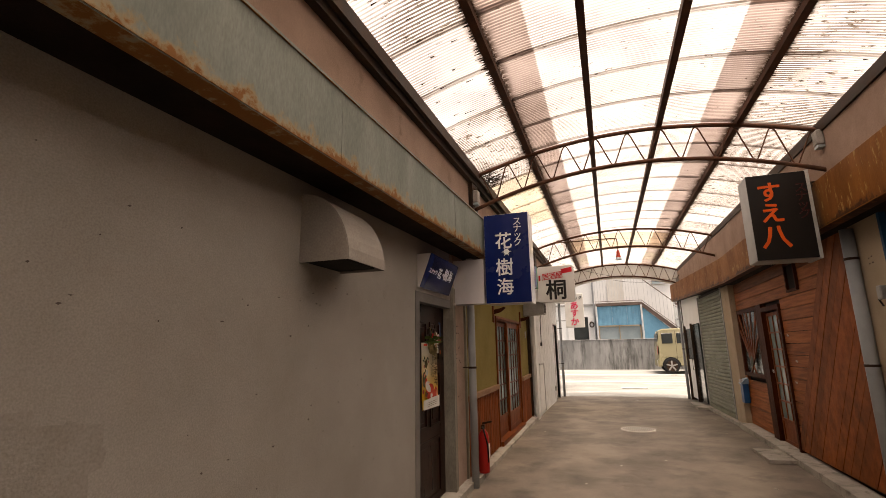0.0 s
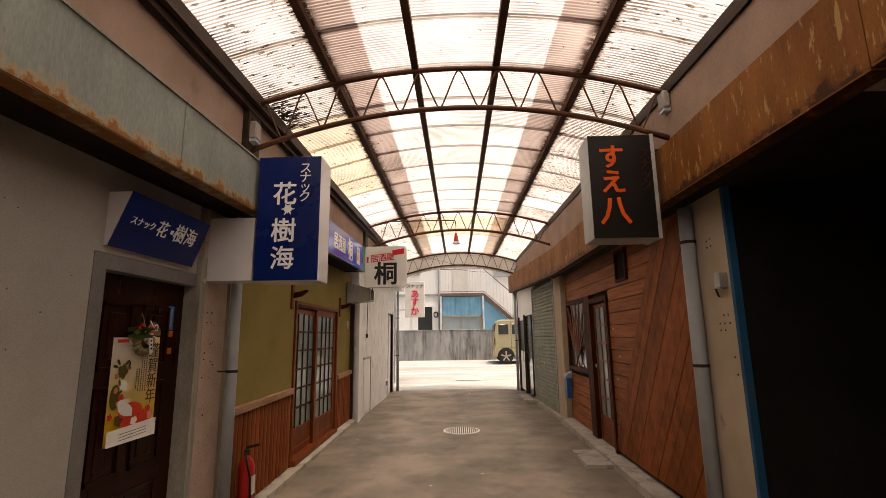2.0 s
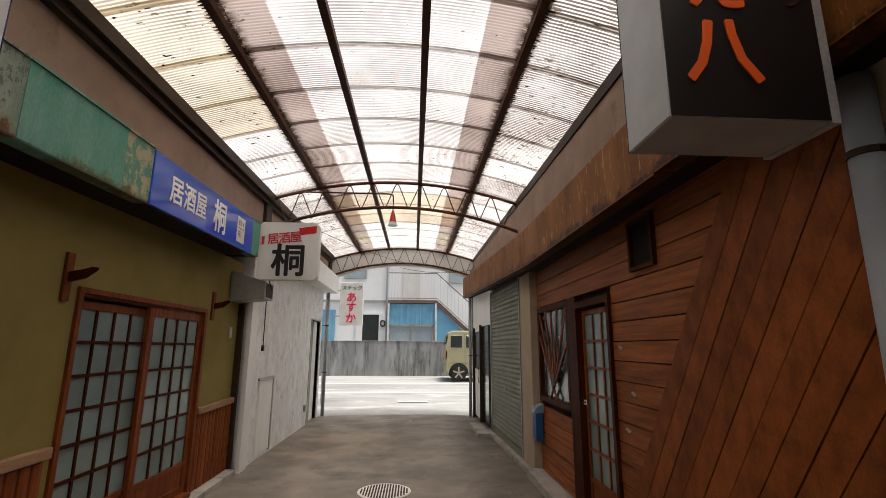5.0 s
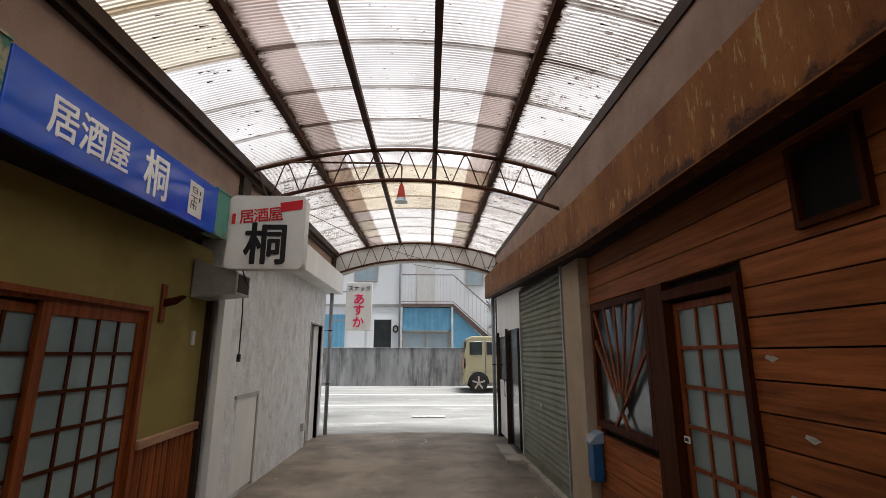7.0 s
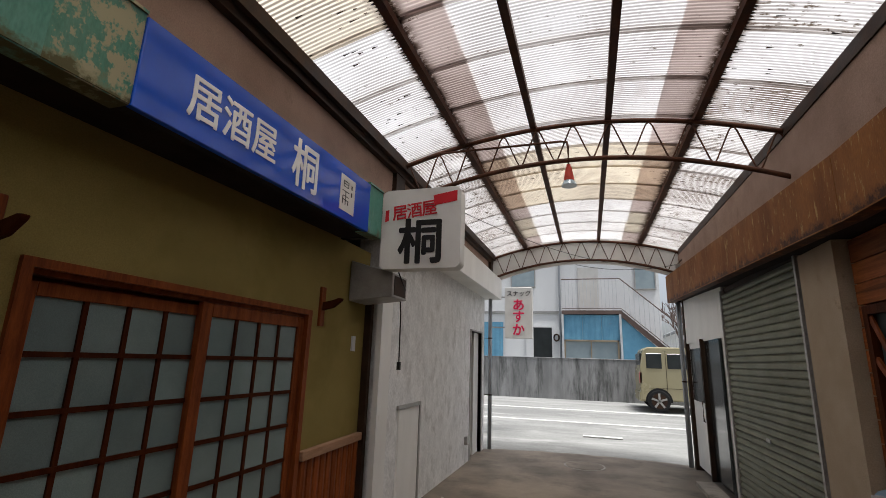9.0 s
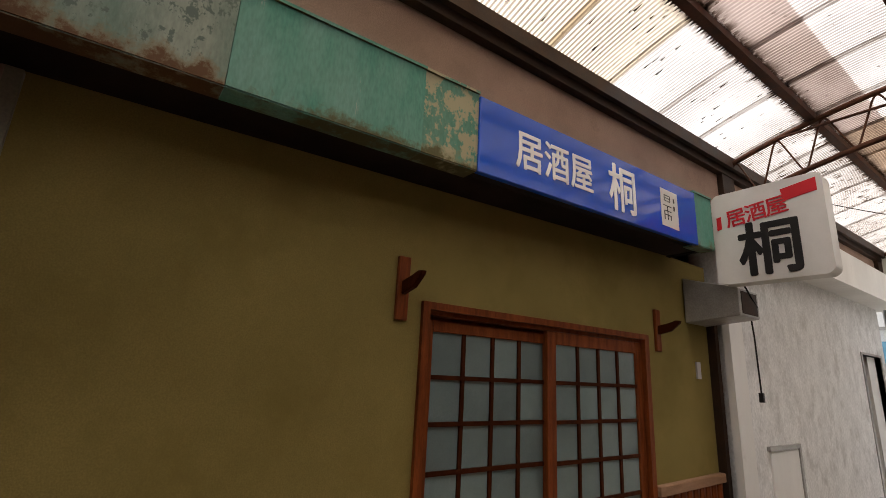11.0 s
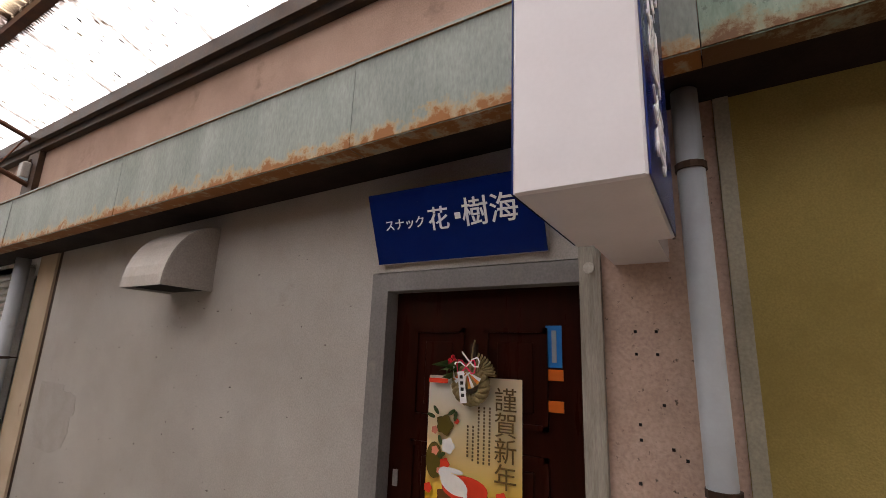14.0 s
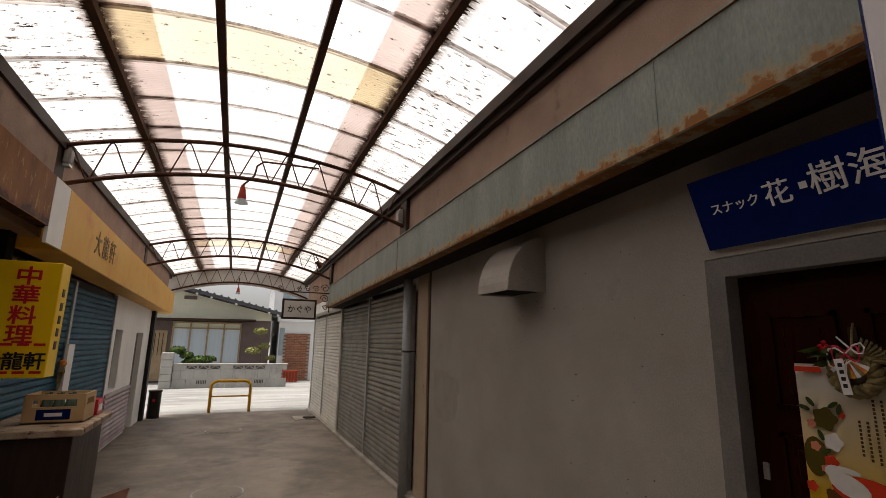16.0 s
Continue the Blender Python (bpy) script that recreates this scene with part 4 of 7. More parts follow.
for yt, zt, tail in ((10.09, 1.74, 0.22), (10.09, 2.02, 0.0), (9.83, 2.04, 0.0), (9.58, 2.04, 0.0), (9.32, 2.04, 0.0), (9.01, 2.02, 0.0), (8.99, 1.66, 0.22)):
    e = Vector((piv.x, yt, zt))
    d = (e - piv).normalized()
    n_ = Vector((0, d.z, -d.y))
    p0 = piv - d * (tail if tail else -0.06)
    bm = bmesh.new()
    prism(bm, [p0 - n_ * 0.013, p0 + n_ * 0.013, e + n_ * 0.021, e - n_ * 0.021], (-0.014 - (0.004 if tail else 0.0), 0, 0))
    part("lattice_bar", bm, WOOD_DOOR, fan)
bm = bmesh.new()
prism(bm, [piv + Vector((-0.020, q, z)) for q, z in ((0, -0.03), (-0.055, 0.05), (-0.06, 0.12), (-0.03, 0.155), (0.03, 0.155), (0.06, 0.12), (0.055, 0.05))], (-0.005, 0, 0))
part("fan_hub", bm, mat("grey_green_painted_leaf", (0.10, 0.12, 0.09), rough=0.6, bump=0.1), fan, "grey-green painted fan hub")
# post and lattice glass door
structure("trim_red_post", bx(EX - 0.03, EX + 0.12, 8.66, 8.92, 0.03, 2.56 - 0.45), WOOD_DARK, "broad dark red timber post", "post")


def lattice_door(label, x, y0, y1, z0, z1, cols, rows3, low, side, frame_m, mull_m, fw=0.05):
    """A glazed timber door leaf in the plane x; side: the way it faces."""
    t = thing("lattice_door", (x, (y0 + y1) / 2, z0), label, "door", "lattice doors")
    tagged(t, kind="structure")
    o, i = sorted((x - 0.018 * side, x + 0.018 * side))
    for a, b, c, d in ((y0, y0 + fw, z0, z1), (y1 - fw, y1, z0, z1), (y0 + fw, y1 - fw, z1 - fw, z1), (y0 + fw, y1 - fw, low - 0.05, low), (y0 + fw, y1 - fw, z0, z0 + 0.08)):
        bm = bx(o, i, a, b, c, d)
        bevel(bm, 0.003)
        part("frame_rail", bm, frame_m, t)
    part("kick_panel", bx(x - 0.006, x + 0.006, y0 + fw, y1 - fw, z0 + 0.08, low - 0.05), frame_m, t)
    gy, gzz = (y1 - y0 - 2 * fw) / cols, (z1 - fw - low) / rows3
    for c in range(cols):
        for r in range(rows3):
            part("pane", bx(x - 0.003, x + 0.003, y0 + fw + c * gy, y0 + fw + (c + 1) * gy, low + r * gzz, low + (r + 1) * gzz), FROST, t)
    for c in range(1, cols):
        q = y0 + fw + c * gy
        part("glazing_bar", bx(*sorted((x, x + 0.016 * side)), q - 0.012, q + 0.012, low, z1 - fw), mull_m, t)
    for r in range(1, rows3):
        q = low + r * gzz
        part("glazing_bar", bx(*sorted((x, x + 0.017 * side)), y0 + fw, y1 - fw, q - 0.012, q + 0.012), mull_m, t)
    return t


dd = lattice_door("red-brown timber door with frosted glass lattice", EX + 0.045, 7.90, 8.64, 0.04, 1.96, 3, 6, 0.42, -1, WOOD_DOOR, WOOD_DOOR)
bm = bmesh.new()
box(bm, EX - 0.03, EX + 0.10, 7.84, 7.895, 0.03, 2.05)
box(bm, EX - 0.03, EX + 0.10, 7.895, 8.66, 1.985, 2.05)
structure("trim_east_doorframe", bm, WOOD_DARK, "dark red timber door frame", "door frame")
# flat near-black sheet instead of an unlit room
structure("trim_dark_interior_east", bx(EX + 0.11, EX + 0.13, 7.8, 10.2, 0.0, 2.1), UNLIT_BLACK, "near-black sheet standing in for the unlit room behind the glass", "wall")
# square vent
vent = thing("wall_vent", (EX, 7.2, 2.35), "dark square vent opening with timber surround", "vent")
# the vent's shaded hollow is drawn as a near-black sheet
part("opening", bx(EX - 0.004, EX + 0.002, 7.05, 7.36, 2.19, 2.51), UNLIT_BLACK, vent)
for a, b, c, d in ((7.02, 7.05, 2.16, 2.54), (7.36, 7.39, 2.16, 2.54), (7.05, 7.36, 2.51, 2.54), (7.05, 7.36, 2.16, 2.19)):
    part("surround", bx(EX - 0.035, EX + 0.002, a, b, c, d), WOOD_DARK, vent)
structure("step_east_slab", bx(1.85, 2.16, 7.45, 8.20, -0.01, 0.035), KERB, "low concrete door slab", "step")
structure("step_east_end", bx(1.90, 2.14, 13.0, 14.3, 0.0, 0.05), KERB, "low concrete door slab", "step")

# ---- green tavern front ----
wn2 = thing("wainscot", (-1.66, 8, 0.07), "red-brown vertical timber wainscot below green plaster", "wainscot")
tagged(wn2, kind="structure")
for y0, y1 in ((5.68, 7.33), (9.54, 10.50)):
    n = round((y1 - y0) / 0.095)
    st = (y1 - y0) / n
    for i in range(n):
        a = y0 + i * st
        bm = bmesh.new()
        zt = 0.86 + 0.02 * (a - 5.7) / 5
        zb = gz(a) + 0.07
        prism(bm, [(-1.668, a + 0.004, zb), (-1.645, a + 0.012, zb), (-1.638, a + st / 2, zb), (-1.645, a + st - 0.012, zb), (-1.668, a + st - 0.004, zb)], (0, 0, zt - zb))
        part("board", bm, WOOD_WAINS, wn2)
    bm = bmesh.new()
    long_box(bm, -1.67, -1.615, y0 - 0.03, y1 + 0.02, 0.86, 0.93, 0.88, 0.95)
    bevel(bm, 0.005)
    part("cap_rail", bm, WOOD_PALE, wn2, "bleached timber cap rail")
lattice_door("red-brown sliding door with frosted glass lattice", -1.738, 7.465, 8.47, 0.10, 1.92, 4, 6, 0.417, 1, WOOD_DOOR, WOOD_DARK, 0.062)
lattice_door("red-brown sliding door with frosted glass lattice", -1.698, 8.395, 9.455, 0.10, 1.94, 4, 6, 0.417, 1, WOOD_DOOR, WOOD_DARK, 0.083)
bm = bmesh.new()
box(bm, -1.68, -1.645, 7.405, 7.45, 0.0, 2.005)
box(bm, -1.80, -1.645, 9.455, 9.51, 0.0, 2.005)
box(bm, -1.68, -1.645, 7.45, 9.455, 1.965, 2.005)
box(bm, -1.80, -1.762, 7.41, 9.455, 1.90, 2.0)
box(bm, -1.762, -1.682, 7.41, 9.455, 1.942, 2.0)
box(bm, -1.80, -1.682, 7.41, 7.462, 0.1, 1.90)
box(bm, -1.80, -1.60, 7.43, 9.44, 0.0, 0.10)
structure("trim_west_doorframe", bm, WOOD_DOOR, "dark red timber frame of the sliding doors", "door frame")
# darkness of the room, painted on one near-black panel
structure("trim_dark_interior_west", bx(-1.95, -1.85, 7.3, 9.6, 0.0, 2.1), UNLIT_BLACK, "near-black sheet standing in for the unlit room behind the glass", "wall")
for y in (7.275, 9.66):
    hk = thing("banner_hook", (-1.65, y, 2.05), "red-brown timber hook bracket for a banner pole", "hook", "banner hooks")
    bm = bx(-1.67, -1.645, y - 0.035, y + 0.035, 1.89, 2.22)
    bevel(bm, 0.004)
    part("back_plate", bm, WOOD_DOOR, hk)
    bm = bmesh.new()
    prism(bm, [(-1.645, y - 0.015, 2.02), (-1.54, y - 0.015, 2.045), (-1.47, y - 0.015, 2.10), (-1.46, y - 0.015, 2.12), (-1.50, y - 0.015, 2.125), (-1.56, y - 0.015, 2.10), (-1.645, y - 0.015, 2.09)], (0, 0.03, 0))
    bevel(bm, 0.004)
    part("arm", bm, WOOD_DARK, hk)
structure("trim_grey_batten", bx(-1.67, -1.635, 5.622, 5.672, -0.2, fz(5.6)), mat("khaki_grey_batten", (0.27, 0.25, 0.19), rough=0.6, bump=0.1), "khaki-grey painted batten at the green wall's edge", "batten")
structure("trim_dark_drain", bx(-1.72, -1.60, 10.50, 10.56, 0, 2.4), DARK_STEEL, "dark drain strip", "drain")

# ---- mahogany door ----
structure("trim_west_snack_frame", (lambda bm: (box(bm, -1.78, -1.665, 4.07, 4.17, -0.2, 2.035), box(bm, -1.78, -1.665, 4.17, 5.12, 1.945, 2.035), bm)[2])(bmesh.new()), mat("grey_painted_door_frame", (0.17, 0.16, 0.153), rough=0.5, stain=(0.2, 0.18, 0.16), stain_scale=3), "grey painted door surround", "door frame")
structure("trim_west_snack_board", bx(-1.78, -1.63, 5.12, 5.20, -0.2, 2.18), mat("weathered_grey_board", (0.27, 0.25, 0.21), (0.19, 0.17, 0.14), rough=0.8, scale=8, stretch=(1, 4, 0.4), bump=0.5), "weathered grey board with a bolt", "board")
door = thing("panelled_door", (-1.75, 4.64, -0.08), "dark mahogany panelled entrance door", "door")
tagged(door, kind="structure")
part("door_leaf", bx(-1.80, -1.755, 4.17, 5.12, -0.12, 1.945), MAHOGANY, door)
for y0, y1, z0, z1 in ((4.29, 4.56, 1.36, 1.77), (4.66, 4.95, 1.36, 1.77), (4.29, 4.56, 0.72, 1.26), (4.66, 4.95, 0.72, 1.26), (4.29, 4.95, 0.05, 0.60)):
    bm = bmesh.new()
    for a, b, c, d in ((y0, y0 + 0.02, z0, z1), (y1 - 0.02, y1, z0, z1), (y0, y1, z0, z0 + 0.02), (y0, y1, z1 - 0.02, z1)):
        box(bm, -1.758, -1.742, a, b, c, d)
    part("panel_moulding", bm, MAHOGANY, door)
    bm = bx(-1.758, -1.748, y0 + 0.06, y1 - 0.06, z0 + 0.06, z1 - 0.06)
    bevel(bm, 0.006)
    part("raised_panel", bm, MAHOGANY, door)
part("lock_plate", bx(-1.755, -1.748, 4.20, 4.225, 1.05, 1.12), ALU, door, "small steel lock plate")
part("sticker", bx(-1.755, -1.752, 4.942, 5.010, 1.61, 1.78), mat("blue_sticker", (0.02, 0.15, 0.42), rough=0.4, bump=0), door, "blue notice sticker")
part("sticker", bx(-1.752, -1.7505, 4.968, 4.988, 1.63, 1.76), mat("grey_print", (0.25, 0.27, 0.3), rough=0.5, bump=0), door)
for z in (1.558, 1.435):
    part("sticker", bx(-1.755, -1.752, 4.948, 5.014, z, z + 0.044), mat("orange_sticker", (0.48, 0.11, 0.015), rough=0.4, bump=0), door, "orange notice sticker")

# ---- signs ----
sb = thing("hanging_sign", (-1.05, 5.33, 1.985), "blue and white illuminated sign box with vertical lettering", "sign")
bm = bx(-1.26, -0.735, 5.21, 5.49, 1.985, 3.03)
bevel(bm, 0.006)
part("sign_box", bm, SIGN_WHITE, sb)
for y, r in ((5.209, 0), (5.491, 180)):
    s = 1 if r else -1
    face = part("sign_face", bx(-1.255, -0.74, *sorted((y, y + 0.004 * s)), 1.99, 3.025), SIGN_BLUE, sb, "royal blue face")
    f = y + 0.006 * s
    letters("lettering", "スナック", 0.105, pose(-0.995 - 0.13 * s, f, 2.80, 90, 0, r), LETTER_WHITE, face, stack=True, spacing=0.78, bold=0.0)
    for ch, zz, sz in (("花", 2.71, 0.205), ("樹", 2.40, 0.21), ("海", 2.175, 0.20)):
        letters("lettering", ch, sz, pose(-0.995 + 0.035 * s, f, zz, 90, 0, r), LETTER_WHITE, face, bold=0.012)
    bm = bmesh.new()
    c = Vector((-0.995 + 0.005 * s, f, 2.575))
    ring = []
    for i in range(24):
        rr = 0.028 if i % 2 else (0.036 if i % 4 else 0.06)
        ring.append(c + Vector((rr * math.cos(i * math.pi / 12), 0, rr * math.sin(i * math.pi / 12))))
    prism(bm, ring, (0, 0.002 * s, 0))
    part("starburst", bm, LETTER_WHITE, face)
part("mounting_box", bx(-1.67, -1.29, 5.25, 5.44, 2.0, 2.52), SIGN_WHITE, sb, "white metal mounting box")

hb = thing("wall_sign", (-1.6, 4.55, 2.08), "tilted blue sign board with white lettering over the door", "sign")
bm = bmesh.new()
prism(bm, [(-1.67, 4.13, 2.08), (-1.645, 4.13, 2.08), (-1.525, 4.13, 2.40), (-1.67, 4.13, 2.40)], (0, 0.86, 0))
part("sign_box", bm, SIGN_WHITE, hb)
tilt = math.degrees(math.atan2(0.12, 0.32))
mid = Vector((-1.585, 4.56, 2.24)) + Vector((0.32, 0, -0.12)).normalized() * 0.004
bm = bmesh.new()
face_m = Matrix.Translation(mid) @ pose(0, 0, 0, 90 + tilt, 0, 90)
turned_box(bm, face_m, 0.87, 0.345, 0.006)
face = part("sign_face", bm, SIGN_BLUE, hb, "royal blue face")
for txt, off, sz, up in (("スナック", -0.245, 0.058, 0.015), ("花", -0.055, 0.115, 0.02), ("樹海", 0.20, 0.135, 0.03)):
    letters("lettering", txt, sz, face_m @ Matrix.Translation((off, up, 0.005)), LETTER_WHITE, face, bold=0.006)
bm = bmesh.new()
turned_box(bm, face_m @ Matrix.Translation((0.045, 0.02, 0.005)), 0.028, 0.028, 0.003)
part("flower_mark", bm, LETTER_WHITE, face)

ban = thing("fascia_sign", (-1.31, 8.55, 2.85), "long bright blue fascia sign with white lettering", "sign")
bm = bmesh.new()
long_box(bm, -1.315, -1.278, 7.44, 9.66, fz(7.44) - 0.01, fz(7.44) + 0.42, fz(9.66) - 0.01, fz(9.66) + 0.42)
bevel(bm, 0.004)
face = part("sign_face", bm, BANNER_BLUE, ban)
sl = math.degrees(math.atan(0.0265))
for txt, y, sz, sq in (("居酒屋", 8.03, 0.245, 0.92), ("桐", 8.68, 0.345, 0.93)):
    letters("lettering", txt, sz, pose(-1.276, y, fz(y) + 0.205, 90, 0, 90) @ pose(0, 0, 0, 0, 0, sl), LETTER_WHITE, face, squeeze=sq, spacing=1.02, bold=0.014)
plate = part("label_plate", bx(-1.279, -1.275, 9.15, 9.38, fz(9.37) + 0.05, fz(9.37) + 0.335), SIGN_CREAM, ban, "white label plate")
for z0, z1, y0, y1 in ((0.285, 0.292, 9.165, 9.215), (0.245, 0.292, 9.160, 9.167), (0.245, 0.292, 9.213, 9.220), (0.265, 0.271, 9.165, 9.215), (0.242, 0.249, 9.165, 9.215), (0.205, 0.212, 9.15, 9.23), (0.165, 0.172, 9.16, 9.225), (0.135, 0.142, 9.155, 9.225), (0.10, 0.21, 9.186, 9.194), (0.10, 0.165, 9.155, 9.163), (0.105, 0.14, 9.215, 9.223), (0.25, 0.285, 9.248, 9.262), (0.19, 0.225, 9.248, 9.262)):
    part("label_mark", bx(-1.276, -1.274, 9.15 + (y0 - 9.13) * 1.4, 9.15 + (y1 - 9.13) * 1.4, fz(9.37) + z0, fz(9.37) + z1), LETTER_BLACK, plate)

ks = thing("projecting_sign", (-0.93, 10.07, 2.43), "white rounded plastic sign with a red band and black lettering", "sign")
bm = bmesh.new()
cx, cz, hw, hh, rr = -0.93, 2.805, 0.38, 0.375, 0.06
poly = []
for qx, qz, a0 in ((1, 1, 0), (-1, 1, 90), (-1, -1, 180), (1, -1, 270)):
    for a in range(0, 91, 15):
        poly.append((cx + qx * (hw - rr) + rr * math.cos(radians(a0 + a)), 10.0, cz + qz * (hh - rr) + rr * math.sin(radians(a0 + a))))
prism(bm, poly, (0, 0.15, 0))
face = part("sign_box", bm, SIGN_CREAM, ks)
for yy, r in ((9.998, 0), (10.152, 180)):
    s = 1 if r else -1
    letters("lettering", "居酒屋", 0.155, pose(cx + 0.06 * s, yy + 0.002 * s, cz + 0.17, 90, 0, r) @ pose(0, 0, 0, 0, 0, 6), LETTER_RED, face, spacing=0.85)
    letters("lettering", "桐", 0.44, pose(cx, yy + 0.002 * s, cz - 0.12, 90, 0, r), LETTER_BLACK, face, thick=0.003, bold=0.022)
    bm = bmesh.new()
    q = [(0.12, 0.30), (0.345, 0.335), (0.345, 0.235), (0.14, 0.205)]
    prism(bm, [(cx - s * a, yy, cz + b) for a, b in q], (0, 0.003 * s, 0))
    part("red_band", bm, LETTER_RED, face)
    bm = bmesh.new()
    q = [(-0.345, 0.18), (-0.31, 0.185), (-0.31, 0.08), (-0.345, 0.07)]
    prism(bm, [(cx - s * a, yy, cz + b) for a, b in q], (0, 0.003 * s, 0))
    part("red_band", bm, LETTER_RED, face)
part("mounting_arm", bx(-1.45, -1.30, 10.04, 10.10, 2.95, 3.0), DARK_STEEL, ks)

bs = thing("hanging_sign", (1.72, 5.34, 2.275), "black sign box with orange brush lettering and silver sides", "sign")
bm = bx(1.46, 1.99, 5.20, 5.48, 2.275, 3.14)
bevel(bm, 0.006)
part("sign_box", bm, mat("silver_sign_metal", (0.36, 0.36, 0.35), (0.30, 0.30, 0.29), rough=0.4, metal=0.3, bump=0.05), bs)
for y, r in ((5.199, 0), (5.481, 180)):
    s = 1 if r else -1
    face = part("sign_face", bx(1.462, 1.965, *sorted((y, y + 0.004 * s)), 2.279, 3.136), SIGN_BLACK, bs, "black face")
    f = y + 0.006 * s
    for ch, zz, sz in (("す", 2.955, 0.215), ("え", 2.745, 0.215), ("八", 2.50, 0.25)):
        letters("lettering", ch, sz, pose(1.71 + 0.065 * s, f, zz, 90, 0, r), LETTER_ORANGE, face, thick=0.003, bold=0.022)
    letters("lettering", "スナック", 0.11, pose(1.72 - 0.19 * s, f, 2.84, 90, 0, r), FADED_RED, face, stack=True, spacing=0.8)
part("side_trim", bx(1.965, 1.995, 5.195, 5.485, 2.27, 3.145), ALU, bs, "silver edge trim")
part("mounting_arm", bx(1.99, 2.25, 5.30, 5.36, 3.0, 3.05), DARK_STEEL, bs)

asu = thing("projecting_sign", (-1.0, 17.0, 2.17), "white sign box with pink brush lettering", "sign")
bm = bx(-1.34, -0.71, 17.0, 17.18, 2.17, 3.33)
bevel(bm, 0.01)
face = part("sign_box", bm, SIGN_CREAM, asu)
letters("lettering", "スナック", 0.14, pose(-1.02, 16.997, 3.19, 90, 0, 0), LETTER_BLACK, face)
for ch, zz in (("あ", 2.93), ("す", 2.66), ("か", 2.37)):
    letters("lettering", ch, 0.29, pose(-1.02, 16.997, zz, 90, 0, 0), LETTER_PINK, face, thick=0.003, bold=0.02)
part("mounting_post", bx(-1.73, -1.66, 17.05, 17.12, 0.05, 3.3), ALU, asu)
for zz in (2.4, 3.1):
    part("mounting_arm", bx(-1.66, -1.34, 17.07, 17.10, zz, zz + 0.03), ALU, asu)

kg = thing("projecting_sign", (-0.70, -4.4, 2.04), "small white hanging sign on scrolled black ironwork", "sign")
bm = bx(-1.04, -0.36, -4.46, -4.40, 2.04, 2.45)
bevel(bm, 0.008)
part("sign_frame", bm, DARK_STEEL, kg)
part("sign_face", bx(-1.00, -0.40, -4.402, -4.394, 2.08, 2.41), SIGN_CREAM, kg)
letters("lettering", "かぐや", 0.16, pose(-0.70, -4.392, 2.245, 90, 0, 180), LETTER_BLACK, kg, spacing=1.05)
bm = bmesh.new()
tube(bm, [(-1.31, -4.43, 2.60), (-0.30, -4.43, 2.60)], 0.012)
tube(bm, [(-1.30, -4.43, 2.20), (-1.30, -4.43, 2.85)], 0.014)
part("bracket_bar", bm, DARK_STEEL, kg)
for cx2, cz2, r0 in ((-1.20, 2.70, 0.09), (-1.02, 2.68, 0.07), (-0.84, 2.67, 0.06), (-0.68, 2.66, 0.05), (-1.20, 2.48, 0.09), (-0.30, 2.66, 0.05), (-1.22, 2.30, 0.06)):
    bm = bmesh.new()
    tube(bm, [(cx2 + r0 * (1 - i / 26) * math.cos(i * 0.45), -4.43, cz2 + r0 * (1 - i / 26) * math.sin(i * 0.45)) for i in range(22)], 0.008, 6)
    part("scroll", bm, DARK_STEEL, kg, smooth=True)

chn = thing("hanging_sign", (2.1, 0.55, 1.27), "yellow sign box with red and black vertical lettering", "sign")
bm = bx(1.878, 2.335, 0.42, 0.65, 1.27, 2.237)
bevel(bm, 0.006)
yface = part("sign_box", bm, SIGN_YELLOW, chn)
for ch, zz in (("中", 2.114), ("華", 1.955), ("料", 1.785), ("理", 1.625)):
    letters("lettering", ch, 0.165, pose(2.095, 0.654, zz, 90, 0, 180), LETTER_RED, yface, thick=0.003, bold=0.02, squeeze=1.2)
letters("lettering", "大龍軒", 0.150, pose(2.105, 0.654, 1.41, 90, 0, 180), LETTER_BLACK, yface, spacing=0.92, bold=0.02)
for zz in (1.53, 1.305):
    for q in range(4):
        part("red_dash", bx(1.905 + q * 0.11, 1.985 + q * 0.11, 0.65, 0.654, zz, zz + 0.022), LETTER_RED, yface)
for zz in (1.95, 1.83, 1.72, 1.61, 1.50):
    part("side_mark", bx(1.874, 1.878, 0.50, 0.56, zz, zz + 0.07), LETTER_BLACK, yface)

# ---- hood, pipes ----
hood = thing("vent_hood", (-1.67, 2.5, 2.0), "grey painted quarter-round kitchen vent hood", "vent hood")
HOODM = mat("grey_hood_metal", (0.27, 0.24, 0.215), (0.22, 0.195, 0.175), rough=0.5, scale=3, bump=0.1, stain=(0.2, 0.16, 0.13), stain_scale=4, stain_lo=0.6, stain_hi=0.8)
HZ = 2.0
prof = [(-1.67 + 0.33 * math.sin(radians(a)), HZ + 0.42 * math.cos(radians(a))) for a in range(0, 91, 9)]
bm = bmesh.new()
for (xa, za), (xb, zb) in zip(prof, prof[1:]):
    vv = [bm.verts.new(p) for p in ((xa, 2.27, za), (xa, 2.73, za), (xb, 2.73, zb), (xb, 2.27, zb))]
    bm.faces.new(vv)
bmesh.ops.remove_doubles(bm, verts=bm.verts, dist=0.0005)
bmesh.ops.solidify(bm, geom=bm.faces[:], thickness=0.006)
part("curved_top", bm, HOODM, hood, smooth=False)
for y in (2.266, 2.73):
    bm = bmesh.new()
    prism(bm, [(-1.67, y, HZ)] + [(x, y, z) for x, z in prof], (0, 0.005, 0))
    part("side_cheek", bm, HOODM, hood)
# shade beneath the hood, put in as a near-black slab
part("underside_shade", bx(-1.67, -1.40, 2.29, 2.71, HZ + 0.012, HZ + 0.03), UNLIT_BLACK, hood, "black sheet standing for the shade under the hood")


